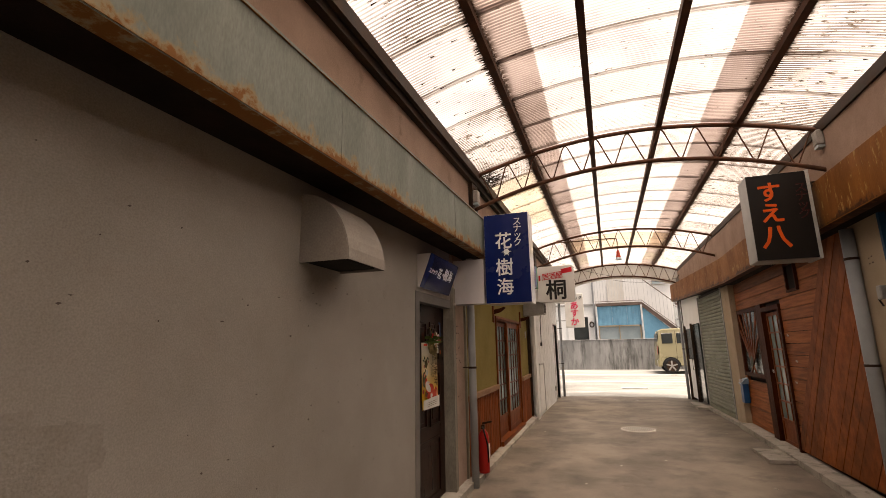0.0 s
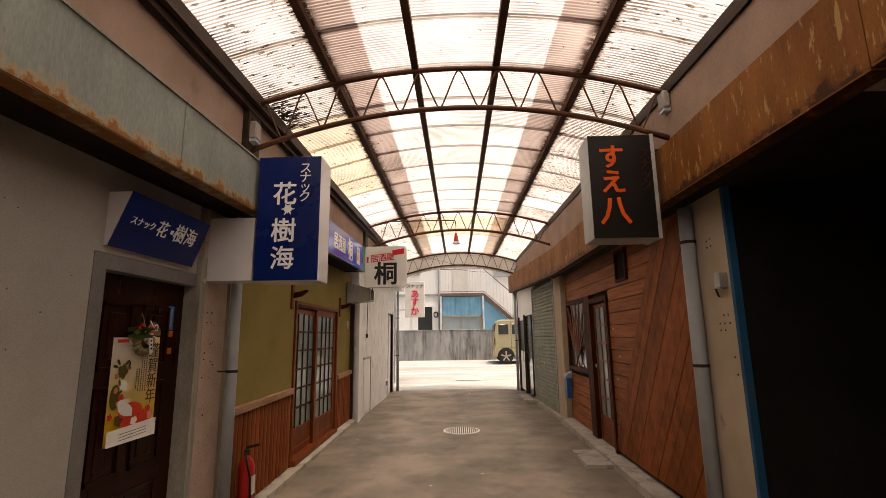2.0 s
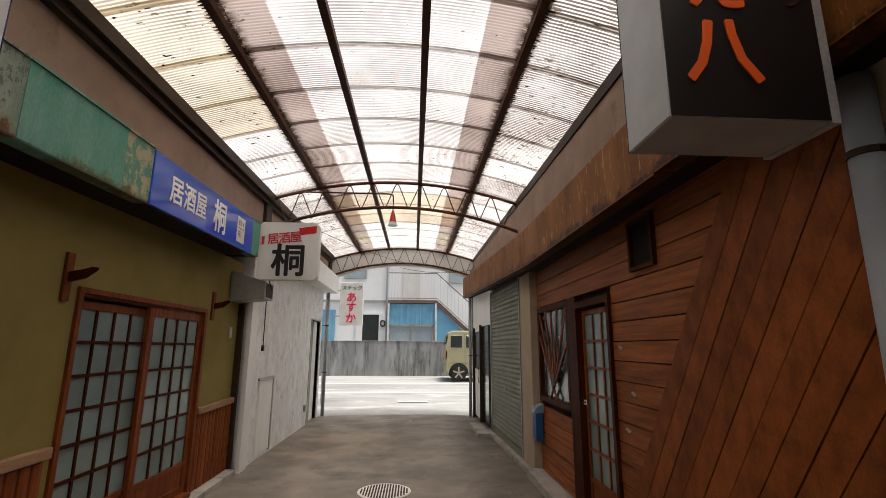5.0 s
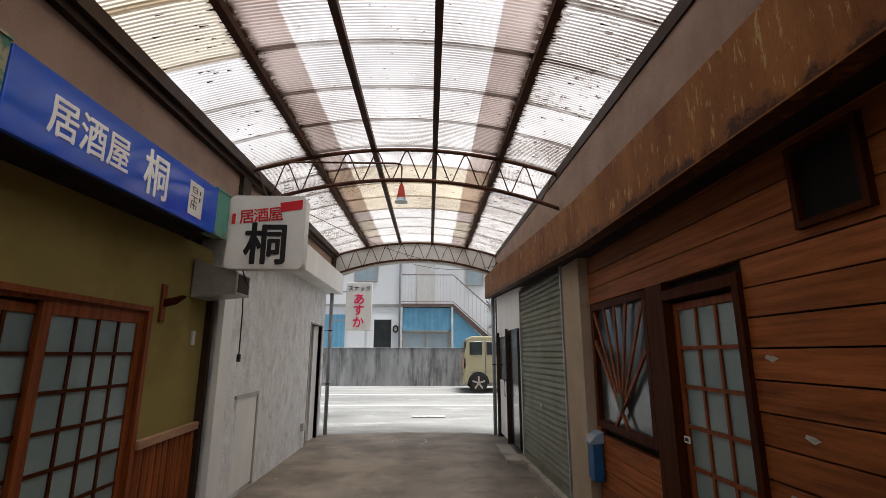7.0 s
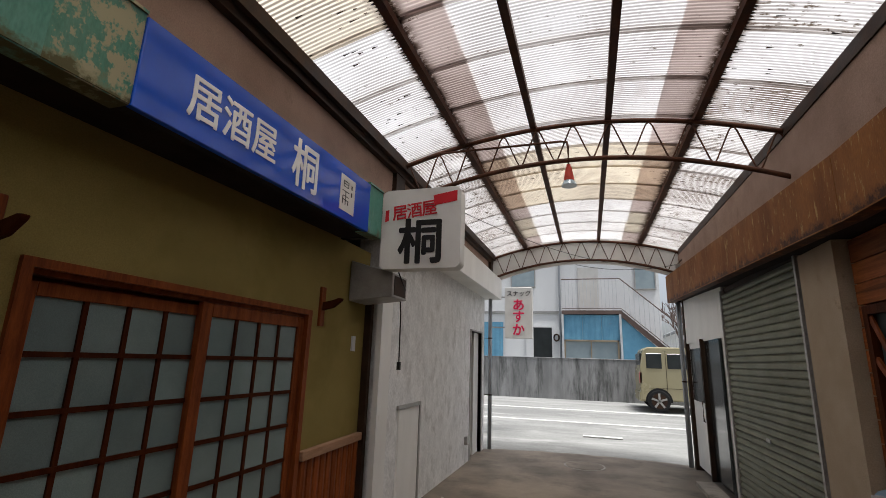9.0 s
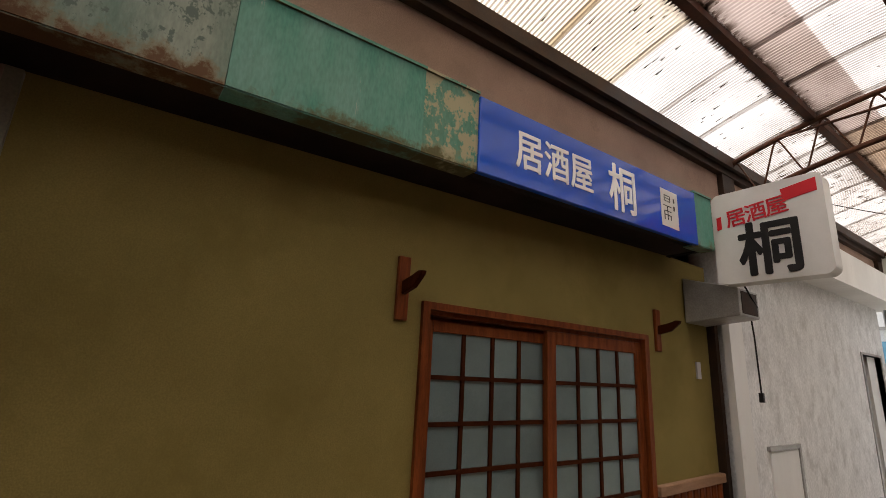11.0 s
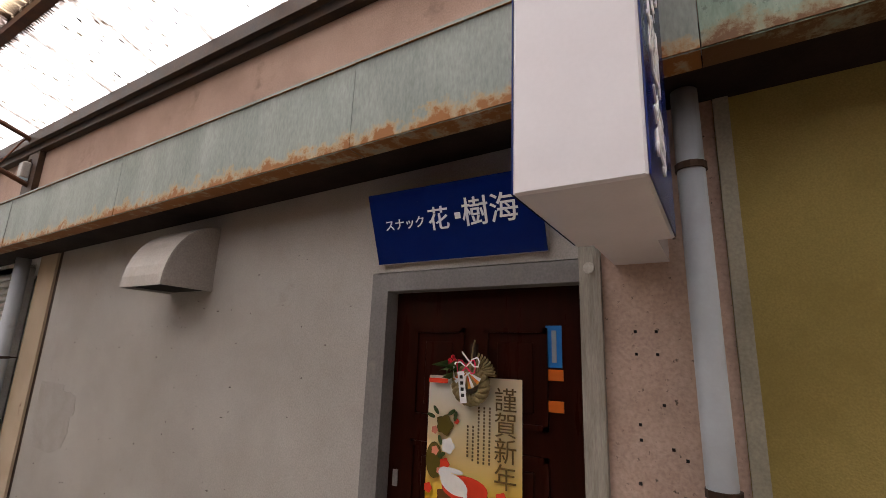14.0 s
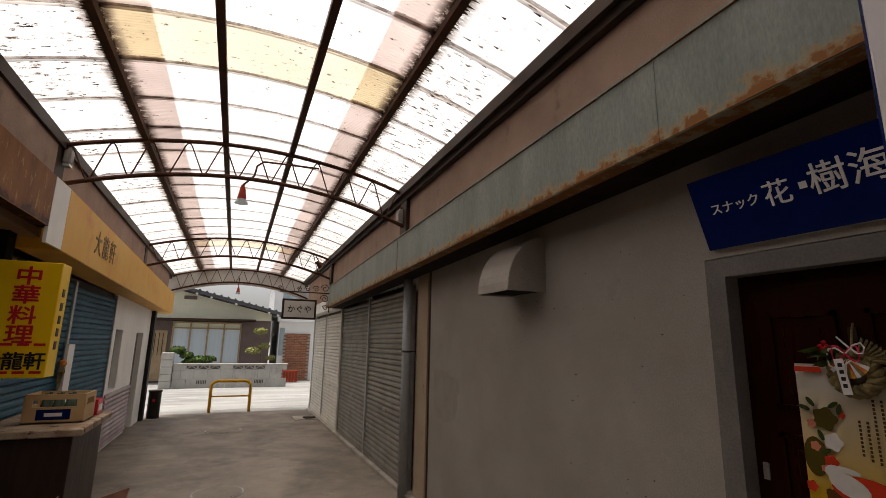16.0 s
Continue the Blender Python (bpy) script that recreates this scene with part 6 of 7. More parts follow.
def cloud_tree(label, at, trunk, pads, leaf, seed):
    t = thing("clipped_garden_tree", at, label, "tree", "clipped garden trees")
    r = random.Random(seed)
    bm = bmesh.new()
    tube(bm, trunk, 0.05, 8, 0.025)
    for p in pads:
        near = min(trunk, key=lambda q: (Vector(q) - Vector(p[:3])).length)
        tube(bm, [near, p[:3]], 0.018, 6, 0.012)
    part("trunk", bm, BARK, t)
    for x, y, z, rad in pads:
        bm = bmesh.new()
        for _ in range(260):
            v = Vector((r.gauss(0, 1), r.gauss(0, 1), r.gauss(0, 1))).normalized() * r.uniform(0.75, 1.05)
            c = Vector((x, y, z)) + Vector((v.x * rad, v.y * rad, v.z * rad * 0.5))
            s = r.uniform(0.03, 0.06)
            a, b = Vector((r.uniform(-1, 1), r.uniform(-1, 1), r.uniform(-1, 1))).normalized() * s, Vector((r.uniform(-1, 1), r.uniform(-1, 1), r.uniform(-1, 1))).normalized() * s
            f = [bm.verts.new(q) for q in (c - a, c + b, c + a, c - b)]
            bm.faces.new(f)
        bmesh.ops.create_icosphere(bm, subdivisions=2, radius=1.0, matrix=Matrix.Translation((x, y, z)) @ Matrix.Diagonal((rad * 0.85, rad * 0.85, rad * 0.42, 1)))
        part("leaf_pad", bm, leaf, t)


cloud_tree("cloud-pruned dark green pine behind the garden wall", (2.2, -16.6, -0.25), [(2.2, -16.6, -0.25), (2.3, -16.6, 0.4), (2.1, -16.6, 0.9), (2.5, -16.6, 1.2)], [(2.55, -16.6, 1.15, 0.30), (2.2, -16.6, 0.95, 0.26), (1.75, -16.6, 0.75, 0.38), (1.35, -16.6, 0.80, 0.26), (2.05, -16.6, 0.68, 0.3)], LEAF, 1)
cloud_tree("small pale cloud-pruned tree with stacked leaf pads", (-0.6, -16.8, -0.25), [(-0.6, -16.8, -0.25), (-0.65, -16.8, 0.9), (-0.55, -16.8, 1.5), (-0.6, -16.8, 2.0)], [(-0.55, -16.8, 2.0, 0.28), (-0.30, -16.8, 1.15, 0.30), (-0.75, -16.8, 1.35, 0.22), (-1.05, -16.8, 0.85, 0.18)], PALELEAF, 2)
bh = thing("brick_house", (-3, -20, -0.25), "house with a red-brown brick panel and white upper storey", "house")
part("wall", bx(-6.5, -1.45, -24, -18.7, -0.3, 2.7), HOUSE_WHITE, bh)
part("upper_storey", bx(-6.5, -1.2, -24, -19.6, 2.7, 5.2), HOUSE_WHITE, bh)
part("eave", bx(-6.6, -1.35, -19.0, -18.3, 2.5, 2.72), HOUSE_WHITE, bh)
part("roof", bx(-6.8, -0.95, -24.3, -19.3, 5.2, 5.35), TILE, bh)
part("window", bx(-1.72, -1.5, -18.71, -18.66, 0.9, 2.2), PALE_GLASS, bh)
for x0 in (-2.3, -3.3):
    part("window", bx(x0, x0 + 0.7, -19.62, -19.57, 3.4, 4.3), PALE_GLASS, bh)
BRICK = mat("red_brown_brick", (0.33, 0.15, 0.085), (0.25, 0.105, 0.06), rough=0.85, scale=9, bump=0.3, var=0.22)
bk = part("brick_panel", bx(-2.95, -1.74, -18.68, -18.62, -0.25, 1.95), OLDBLOCK, bh)
bm0 = bx(-0.105, 0.105, -0.012, 0.012, -0.035, 0.035)
bme = bpy.data.meshes.new("brick")
bm0.to_mesh(bme)
bm0.free()
bme.materials.append(BRICK)
for r_ in range(27):
    for c_ in range(5):
        x = -2.82 + c_ * 0.225 + (0.11 if r_ % 2 else 0)
        if x < -1.80:
            b_ = new("brick", bme)
            b_.parent = bh
            b_.matrix_parent_inverse = bh.matrix_basis.inverted()
            b_.matrix_basis = Matrix.Translation((x, -18.612, -0.2 + r_ * 0.081))
rk = thing("red_crate", (-2.0, -17.4, -0.25), "small red plastic crate standing by the brick wall", "crate")
for i in range(5):
    part("slat", bx(-2.3 + i * 0.13, -2.2 + i * 0.13, -17.42, -17.38, -0.25, 0.2), mat("red_plastic", (0.42, 0.06, 0.03), rough=0.5, bump=0), rk)
part("top_frame", bx(-2.32, -1.66, -17.5, -17.2, 0.2, 0.26), mat("red_plastic_rim", (0.42, 0.06, 0.03), rough=0.5, bump=0), rk)

bar = thing("arch_barrier", (0.43, -8.86, -0.3), "yellow steel arch barrier closing the alley to cars", "barrier")
YEL = mat("orange_yellow_barrier_paint", (0.60, 0.32, 0.02), (0.55, 0.28, 0.02), rough=0.4, scale=6, bump=0.05)
bm = bmesh.new()
zt = 0.50
pts = [(0.92, -8.86, -0.32), (0.92, -8.86, zt - 0.16)] + [(0.76 + 0.16 * math.cos(radians(a)), -8.86, zt - 0.16 + 0.16 * math.sin(radians(a))) for a in (20, 45, 70, 90)] + [(0.09 - 0.16 * math.sin(radians(a)), -8.86, zt - 0.16 + 0.16 * math.cos(radians(a))) for a in (0, 20, 45, 70)] + [(-0.07, -8.86, zt - 0.16), (-0.07, -8.86, -0.32)]
tube(bm, pts, 0.04, 12)
part("hoop", bm, YEL, bar, smooth=True)
bm = bmesh.new()
tube(bm, [(0.90, -8.86, 0.10), (-0.05, -8.86, 0.10)], 0.022, 10)
part("crossbar", bm, YEL, bar, smooth=True)
bin_ = thing("ash_bin", (2.12, -8.15, -0.3), "black upright bin with a red mark", "bin")
bm = bmesh.new()
tube(bm, [(2.12, -8.15, -0.3), (2.12, -8.15, 0.32)], 0.14, 18)
part("body", bm, LETTER_BLACK, bin_, smooth=False)
bm = bmesh.new()
tube(bm, [(2.12, -8.15, 0.32), (2.12, -8.15, 0.36)], 0.15, 18)
part("lid", bm, DARK_STEEL, bin_)
part("red_mark", bx(2.09, 2.15, -8.02, -8.005, 0.1, 0.16), LETTER_RED, bin_)
pl = thing("floor_plate", (-1.3, -7.1, -0.29), "pale board lying on the floor with a dark round cover", "board")
part("board", bx(-1.62, -1.05, -7.3, -6.7, -0.29, -0.262), KERB, pl)
bm = bmesh.new()
bmesh.ops.create_cone(bm, cap_ends=True, segments=24, radius1=0.16, radius2=0.15, depth=0.03, matrix=Matrix.Translation((-1.42, -6.92, -0.25)))
part("round_cover", bm, DARK_STEEL, pl)

# ---- small things along the alley ----
def red_lamp(at, label, arm):
    t = thing("red_alarm_lamp", at, label, "lamp", "red lamps")
    x, y, z = at
    REDP = bpy.data.materials.get("red_lamp_enamel") or mat("red_lamp_enamel", (0.42, 0.05, 0.03), (0.3, 0.035, 0.02), rough=0.4, scale=8, bump=0.05)
    bm = bmesh.new()
    bmesh.ops.create_cone(bm, cap_ends=True, segments=20, radius1=0.052, radius2=0.028, depth=0.14, matrix=Matrix.Translation((x, y, z + 0.06)))
    part("lamp_body", bm, REDP, t, smooth=False)
    bm = bmesh.new()
    bmesh.ops.create_cone(bm, cap_ends=True, segments=20, radius1=0.075, radius2=0.05, depth=0.05, matrix=Matrix.Translation((x, y, z - 0.035)))
    part("lamp_glass", bm, PALE_GLASS, t)
    bm = bmesh.new()
    tube(bm, [(x, y, z + 0.12), (x, y, z + 0.16)], 0.02, 10)
    part("lamp_cap", bm, REDP, t)
    bm = bmesh.new()
    tube(bm, arm, 0.012, 8)
    part("lamp_arm", bm, STEEL, t, smooth=True)


red_lamp((0.37, 10.56, 3.37), "red enamel lamp hanging from a bent pipe on the truss", [(-0.95, 10.60, 3.80), (0.30, 10.60, 3.80), (0.36, 10.585, 3.78), (0.37, 10.57, 3.72), (0.37, 10.56, 3.50)])
red_lamp((0.53, 0.0, 3.20), "red enamel lamp hanging from a bent pipe on the truss", [(-0.30, 0.05, 3.68), (0.33, 0.05, 3.66), (0.40, 0.04, 3.60), (0.42, 0.03, 3.48), (0.53, 0.0, 3.36)])
red_lamp((0.50, -9.4, 2.98), "red enamel lamp hanging at the arch end", [(0.50, -9.4, 3.40), (0.50, -9.4, 3.12)])


def flood_lamp(at, side, label):
    t = thing("wall_lamp_box", at, label, "lamp", "truss lamp boxes")
    x, y, z = at
    bm = bx(x - 0.035, x + 0.035, y - 0.055, y + 0.055, z - 0.08, z + 0.08)
    bevel(bm, 0.012)
    part("housing", bm, HOODM, t)
    bm = bmesh.new()
    tube(bm, [(x, y, z + 0.08), (x - 0.12 * side, y, z + 0.22)], 0.012, 6)
    part("arm", bm, DARK_STEEL, t)
    bm = bx(x - 0.03, x + 0.03, y - 0.045, y + 0.045, z - 0.105, z - 0.08)
    part("lens", bm, PALE_GLASS, t)


for y in (0.05, 5.38):
    flood_lamp((-1.37, y - 0.05, rz(y) - 0.60), 1, "small grey lamp box on the truss end")
    flood_lamp((2.18, y - 0.05, rz(y) - 0.42), -1, "small grey lamp box on the truss end")
flood_lamp((2.12, 15.55, 3.42), -1, "small grey lamp box at the alley end")
sl_ = thing("spot_lamp", (-1.15, -5.0, 3.35), "small rusty red spot lamp on the truss", "lamp")
bm = bmesh.new()
bmesh.ops.create_cone(bm, cap_ends=True, segments=16, radius1=0.09, radius2=0.03, depth=0.16, matrix=Matrix.Translation((-1.12, -5.0, 3.30)) @ Matrix.Rotation(radians(50), 4, "Y"))
part("shade", bm, STEEL, sl_)
bm = bmesh.new()
tube(bm, [(-1.12, -5.0, 3.36), (-1.05, -5.05, 3.48)], 0.012, 6)
part("arm", bm, STEEL, sl_)

# duct below the projecting sign
du = thing("exhaust_duct", (-1.5, 10.3, 2.3), "galvanised exhaust duct box under the eave", "duct")
bm = bmesh.new()
prism(bm, [(-1.66, 10.12, 2.16), (-1.22, 10.12, 2.20), (-1.22, 10.12, 2.42), (-1.66, 10.12, 2.55)], (0, 0.36, 0))
bevel(bm, 0.006)
part("duct_box", bm, ALU, du)
part("outlet", bx(-1.222, -1.215, 10.16, 10.44, 2.22, 2.40), DARK_STEEL, du)
cb = thing("hanging_cable", (-1.25, 10.7, 2.2), "black cable hanging with a loose plug", "cable")
bm = bmesh.new()
tube(bm, [(-1.20, 10.2, 2.44), (-1.22, 10.45, 2.30), (-1.36, 10.66, 2.30), (-1.40, 10.80, 2.1), (-1.41, 10.84, 1.6)], 0.007, 6)
part("cable", bm, LETTER_BLACK, cb, smooth=True)
part("plug", bx(-1.43, -1.395, 10.83, 10.86, 1.53, 1.61), LETTER_BLACK, cb)
lw = thing("overhead_cable", (0, 12, 3.5), "thin black cables sagging under the roof", "cable")
for a, b, s in (((-1.35, 12.0, 3.75), (0.9, 15.7, 3.6), 0.12), ((0.3, 15.6, 3.55), (2.1, 15.6, 3.5), 0.10)):
    bm = bmesh.new()
    tube(bm, [Vector(a).lerp(Vector(b), i / 10) - Vector((0, 0, s * 4 * (i / 10) * (1 - i / 10))) for i in range(11)], 0.005, 5)
    part("cable", bm, LETTER_BLACK, lw)

fx = thing("fire_extinguisher", (-1.53, 5.93, gz(5.93)), "red fire extinguisher standing against the wainscot", "fire extinguisher")
g0 = gz(5.93)
REDX = mat("red_extinguisher_paint", (0.42, 0.022, 0.018), (0.36, 0.02, 0.016), rough=0.3, bump=0)
bm = bmesh.new()
prof = [(0.0, 0.062), (0.02, 0.068), (0.40, 0.068), (0.45, 0.055), (0.48, 0.03), (0.50, 0.022)]
rings = [[bm.verts.new((-1.53 + r * math.cos(k_ * math.pi / 9), 5.93 + r * math.sin(k_ * math.pi / 9), g0 + 0.07 + z)) for k_ in range(18)] for z, r in prof]
for a, b in zip(rings, rings[1:]):
    for k_ in range(18):
        bm.faces.new((a[k_], a[(k_ + 1) % 18], b[(k_ + 1) % 18], b[k_]))
bm.faces.new(rings[-1])
bm.faces.new(rings[0][::-1])
part("cylinder", bm, REDX, fx, smooth=True)
part("valve", bx(-1.55, -1.51, 5.91, 5.95, g0 + 0.57, g0 + 0.62), DARK_STEEL, fx)
bm = bmesh.new()
prism(bm, [(-1.54, 5.92, g0 + 0.62), (-1.42, 5.92, g0 + 0.65), (-1.42, 5.92, g0 + 0.67), (-1.54, 5.92, g0 + 0.645)], (0, 0.02, 0))
part("lever", bm, DARK_STEEL, fx)
bm = bmesh.new()
tube(bm, [(-1.53, 5.90, g0 + 0.60), (-1.50, 5.85, g0 + 0.55), (-1.46, 5.85, g0 + 0.4), (-1.46, 5.87, g0 + 0.2)], 0.011, 8)
part("hose", bm, LETTER_BLACK, fx, smooth=True)
part("label_plate", bx(-1.475, -1.458, 5.90, 5.96, g0 + 0.25, g0 + 0.40), SIGN_CREAM, fx)

mb = thing("mail_box", (2.26, 10.2, 0.47), "blue metal mailbox with a pale hood", "mailbox")
MBL = mat("blue_mailbox_paint", (0.02, 0.085, 0.22), (0.015, 0.065, 0.17), rough=0.4, bump=0.05)
bm = bx(2.25, 2.345, 10.09, 10.26, 0.46, 0.80)
bevel(bm, 0.006)
part("box", bm, MBL, mb)
bm = bmesh.new()
prism(bm, [(2.355, 10.08, 0.90), (2.30, 10.08, 0.88), (2.225, 10.08, 0.80), (2.235, 10.08, 0.785), (2.355, 10.08, 0.80)], (0, 0.19, 0))
part("hood", bm, mat("pale_blue_hood", (0.22, 0.32, 0.42), rough=0.4, bump=0.05), mb, "pale blue hood")
part("paper", bx(2.23, 2.30, 10.12, 10.2, 0.80, 0.87), SIGN_WHITE, mb, "white paper sticking out")

# small fittings on the timber front
nt = thing("door_number_tag", (2.37, 8.56, 1.18), "small white number tag on the lattice door", "tag")
part("tag", bx(2.345, 2.352, 8.52, 8.58, 1.07, 1.11), LETTER_WHITE, nt)
part("mark", bx(2.342, 2.345, 8.53, 8.57, 1.08, 1.10), LETTER_BLACK, nt)
for y, z in ((7.70, 1.60), (7.52, 1.26), (7.66, 0.98)):
    tp = thing("torn_paper_scrap", (EX, y, z), "small torn paper scrap stuck to the boards", "paper scrap", "paper scraps")
    bm = bmesh.new()
    prism(bm, [(EX - 0.004, y - 0.05, z), (EX - 0.004, y - 0.01, z - 0.018), (EX - 0.004, y + 0.04, z + 0.002), (EX - 0.004, y + 0.03, z + 0.018), (EX - 0.004, y - 0.02, z + 0.012)], (-0.003, 0, 0))
    part("scrap", bm, KERB, tp)
ml = thing("meter_box", (2.30, 5.03, 1.85), "small grey switch box with cable on the pillar", "switch box")
bm = bx(2.27, 2.34, 4.99, 5.06, 1.85, 1.97)
bevel(bm, 0.008)
part("box", bm, ALU, ml)
bm = bmesh.new()
tube(bm, [(2.30, 5.02, 1.86), (2.285, 5.07, 1.85), (2.33, 5.12, 1.80)], 0.008, 6)
part("cable", bm, LETTER_BLACK, ml)
for y, z in ((5.10, 1.66), (5.04, 1.66), (5.16, 1.60), (5.10, 1.60), (5.03, 1.60), (5.16, 1.55), (5.10, 1.55), (5.02, 1.36), (5.01, 1.24), (5.22, 2.24), (5.17, 2.25), (5.22, 2.19), (5.165, 2.195)):
    nh = thing("nail_hole", (EX - 0.02, y, z), "small rusty nail hole in the plaster", "nail hole", "nail holes")
    part("hole", bx(EX - 0.024, EX - 0.019, y - 0.006, y + 0.006, z - 0.006, z + 0.006), FADED_RED, nh)
for y, z in ((5.31, 1.75), (5.38, 1.75), (5.31, 1.67), (5.38, 1.67), (5.39, 1.50), (5.31, 1.43), (5.31, 1.38), (5.41, 1.36), (5.30, 1.24), (5.45, 1.33), (5.35, 0.95)):
    nh = thing("nail_hole", (-1.66, y, z), "small dark nail hole in the mortar", "nail hole", "nail holes")
    part("hole", bx(-1.662, -1.655, y - 0.005, y + 0.005, z - 0.005, z + 0.005), UNLIT_BLACK, nh)
bt = thing("bolt_head", (-1.62, 5.16, 1.99), "round slotted bolt head on the grey board", "bolt")
bm = bmesh.new()
tube(bm, [(-1.632, 5.16, 1.99), (-1.620, 5.16, 1.99)], 0.022, 14)
part("head", bm, KERB, bt)
sw = thing("door_buzzer", (-1.66, 10.28, 1.75), "small white door buzzer on the green wall", "buzzer")
part("plate", bx(-1.67, -1.655, 10.25, 10.31, 1.70, 1.84), SIGN_WHITE, sw)
wb_ = thing("tap_box", (wx(14.2), 14.2, 0.3), "small grey outlet box low on the white wall", "outlet")
part("box", bx(wx(14.2) - 0.01, wx(14.2) + 0.05, 14.15, 14.3, 0.30, 0.42), ALU, wb_)

# ---- poster and new-year wreath on the mahogany door ----
PX, PY0, PY1, PZ1, PZ0 = -1.737, 4.39, 4.845, 1.555, 0.91
pm = mat("printed_poster_paper", (0.75, 0.73, 0.68), rough=0.35, bump=0.0)
n_, l_ = links_of(pm)
geo_ = n_.new("ShaderNodeNewGeometry")
sep_ = n_.new("ShaderNodeSeparateXYZ")
l_.new(geo_.outputs["Position"], sep_.inputs[0])
ty = n_.new("ShaderNodeMapRange")
ty.inputs[1].default_value, ty.inputs[2].default_value = PY0 + 0.05, PY1 + 0.45
l_.new(sep_.outputs[1], ty.inputs[0])
tz = n_.new("ShaderNodeMapRange")
tz.inputs[1].default_value, tz.inputs[2].default_value = PZ1 + 0.05, PZ1 - 0.50
l_.new(sep_.outputs[2], tz.inputs[0])
mx = n_.new("ShaderNodeMath")
mx.operation = "MAXIMUM"
l_.new(ty.outputs[0], mx.inputs[0])
l_.new(tz.outputs[0], mx.inputs[1])
cr = n_.new("ShaderNodeValToRGB")
cr.color_ramp.elements[0].position, cr.color_ramp.elements[0].color = 0.2, (0.90, 0.86, 0.76, 1)
cr.color_ramp.elements[1].position, cr.color_ramp.elements[1].color = 1.0, (0.92, 0.60, 0.04, 1)
l_.new(mx.outputs[0], cr.inputs[0])
l_.new(cr.outputs[0], n_["Principled BSDF"].inputs["Base Color"])
po = thing("new_year_poster", (PX, 4.6, PZ0), "gold new-year poster with flowers and a white rabbit", "poster")
bm = bmesh.new()
nn = 10
vv = [[bm.verts.new((PX + 0.006 * math.sin(3 * i / nn) + 0.004 * j, PY0 + (PY1 - PY0) * i / nn, PZ1 + (PZ0 - PZ1) * j)) for i in range(nn + 1)] for j in (0, 1)]
for i in range(nn):
    bm.faces.new((vv[0][i], vv[0][i + 1], vv[1][i + 1], vv[1][i]))
bmesh.ops.solidify(bm, geom=bm.faces[:], thickness=0.001)
sheet = part("sheet", bm, pm, po)
INK = {k_: mat("poster_" + k_, c_, rough=0.4, bump=0) for k_, c_ in dict(gold_brown=(0.13, 0.075, 0.015), olive=(0.10, 0.075, 0.012), green=(0.05, 0.075, 0.02), red=(0.62, 0.05, 0.02), coral=(0.70, 0.25, 0.16), white=(0.76, 0.74, 0.70), brown=(0.12, 0.05, 0.015)).items()}
DEP = [0]


def pp(u, v):
    """A point of the poster: u to the right, v down, in metres from its upper corner."""
    return (PX + 0.012 + DEP[0] * 0.0001, PY0 + u, PZ1 - v)


def ink(poly, colour, name="print"):
    DEP[0] += 1
    bm = bmesh.new()
    prism(bm, [pp(u, v) for u, v in poly], (0.0008, 0, 0))
    part(name, bm, INK[colour], sheet)


def blob(u, v, ru, rv, colour, k=18, lobes=0, amp=0.0, name="print", turn=0.0):
    pts_ = []
    for i in range(k):
        a = 2 * math.pi * i / k
        f = 1 + amp * math.cos(lobes * a)
        x_, y_ = ru * f * math.cos(a), rv * f * math.sin(a)
        pts_.append((u + x_ * math.cos(turn) - y_ * math.sin(turn), v + x_ * math.sin(turn) + y_ * math.cos(turn)))
    ink(pts_, colour, name)


for ch, v in (("謹", 0.085), ("賀", 0.185), ("新", 0.285), ("年", 0.385)):
    letters("lettering", ch, 0.105, Matrix.Translation(pp(0.385, v)) @ pose(0, 0, 0, 90, 0, 90), INK["gold_brown"], sheet, bold=0.0, thick=0.001)
blob(0.046, 0.36, 0.042, 0.075, "olive", 20)
blob(0.26, 0.515, 0.17, 0.045, "red")
for u, v, r_, c_ in ((0.095, 0.21, 0.042, "olive"), (0.115, 0.295, 0.032, "white"), (0.045, 0.235, 0.016, "coral"), (0.05, 0.32, 0.018, "coral"), (0.10, 0.37, 0.024, "red"), (0.075, 0.40, 0.014, "coral"), (0.155, 0.19, 0.012, "red"), (0.28, 0.47, 0.026, "brown"), (0.10, 0.50, 0.034, "brown"), (0.02, 0.475, 0.02, "red"), (0.32, 0.50, 0.03, "red"), (0.37, 0.47, 0.026, "red"), (0.40, 0.51, 0.03, "coral"), (0.24, 0.52, 0.03, "white")):
    blob(u, v, r_, r_, c_, 20, 5, 0.14, "flower")
for u, v, tn in ((0.05, 0.15, 0.9), (0.025, 0.175, 0.3), (0.13, 0.155, -0.6), (0.075, 0.275, 1.2), (0.085, 0.335, -0.5), (0.23, 0.455, -0.6), (0.15, 0.17, 1.8)):
    blob(u, v, 0.022, 0.009, "green", 12, name="leaf", turn=tn)
blob(0.20, 0.455, 0.11, 0.05, "red", 20)
blob(0.15, 0.445, 0.07, 0.038, "white", 18, name="rabbit", turn=0.35)
blob(0.105, 0.405, 0.032, 0.025, "white", 14, name="rabbit")
blob(0.15, 0.392, 0.045, 0.011, "white", 12, name="rabbit", turn=0.1)
blob(0.20, 0.475, 0.02, 0.012, "white", 10, name="rabbit", turn=0.9)
for u, ln in ((0.315, 0.22), (0.29, 0.22), (0.265, 0.22), (0.24, 0.14), (0.215, 0.12)):
    v = 0.12 if u > 0.25 else 0.2
    while v < 0.12 + ln + (0.08 if u < 0.25 else 0):
        ink([(u - 0.004, v), (u + 0.004, v), (u + 0.004, v + 0.010), (u - 0.004, v + 0.010)], "gold_brown", "small_writing")
        v += 0.0145
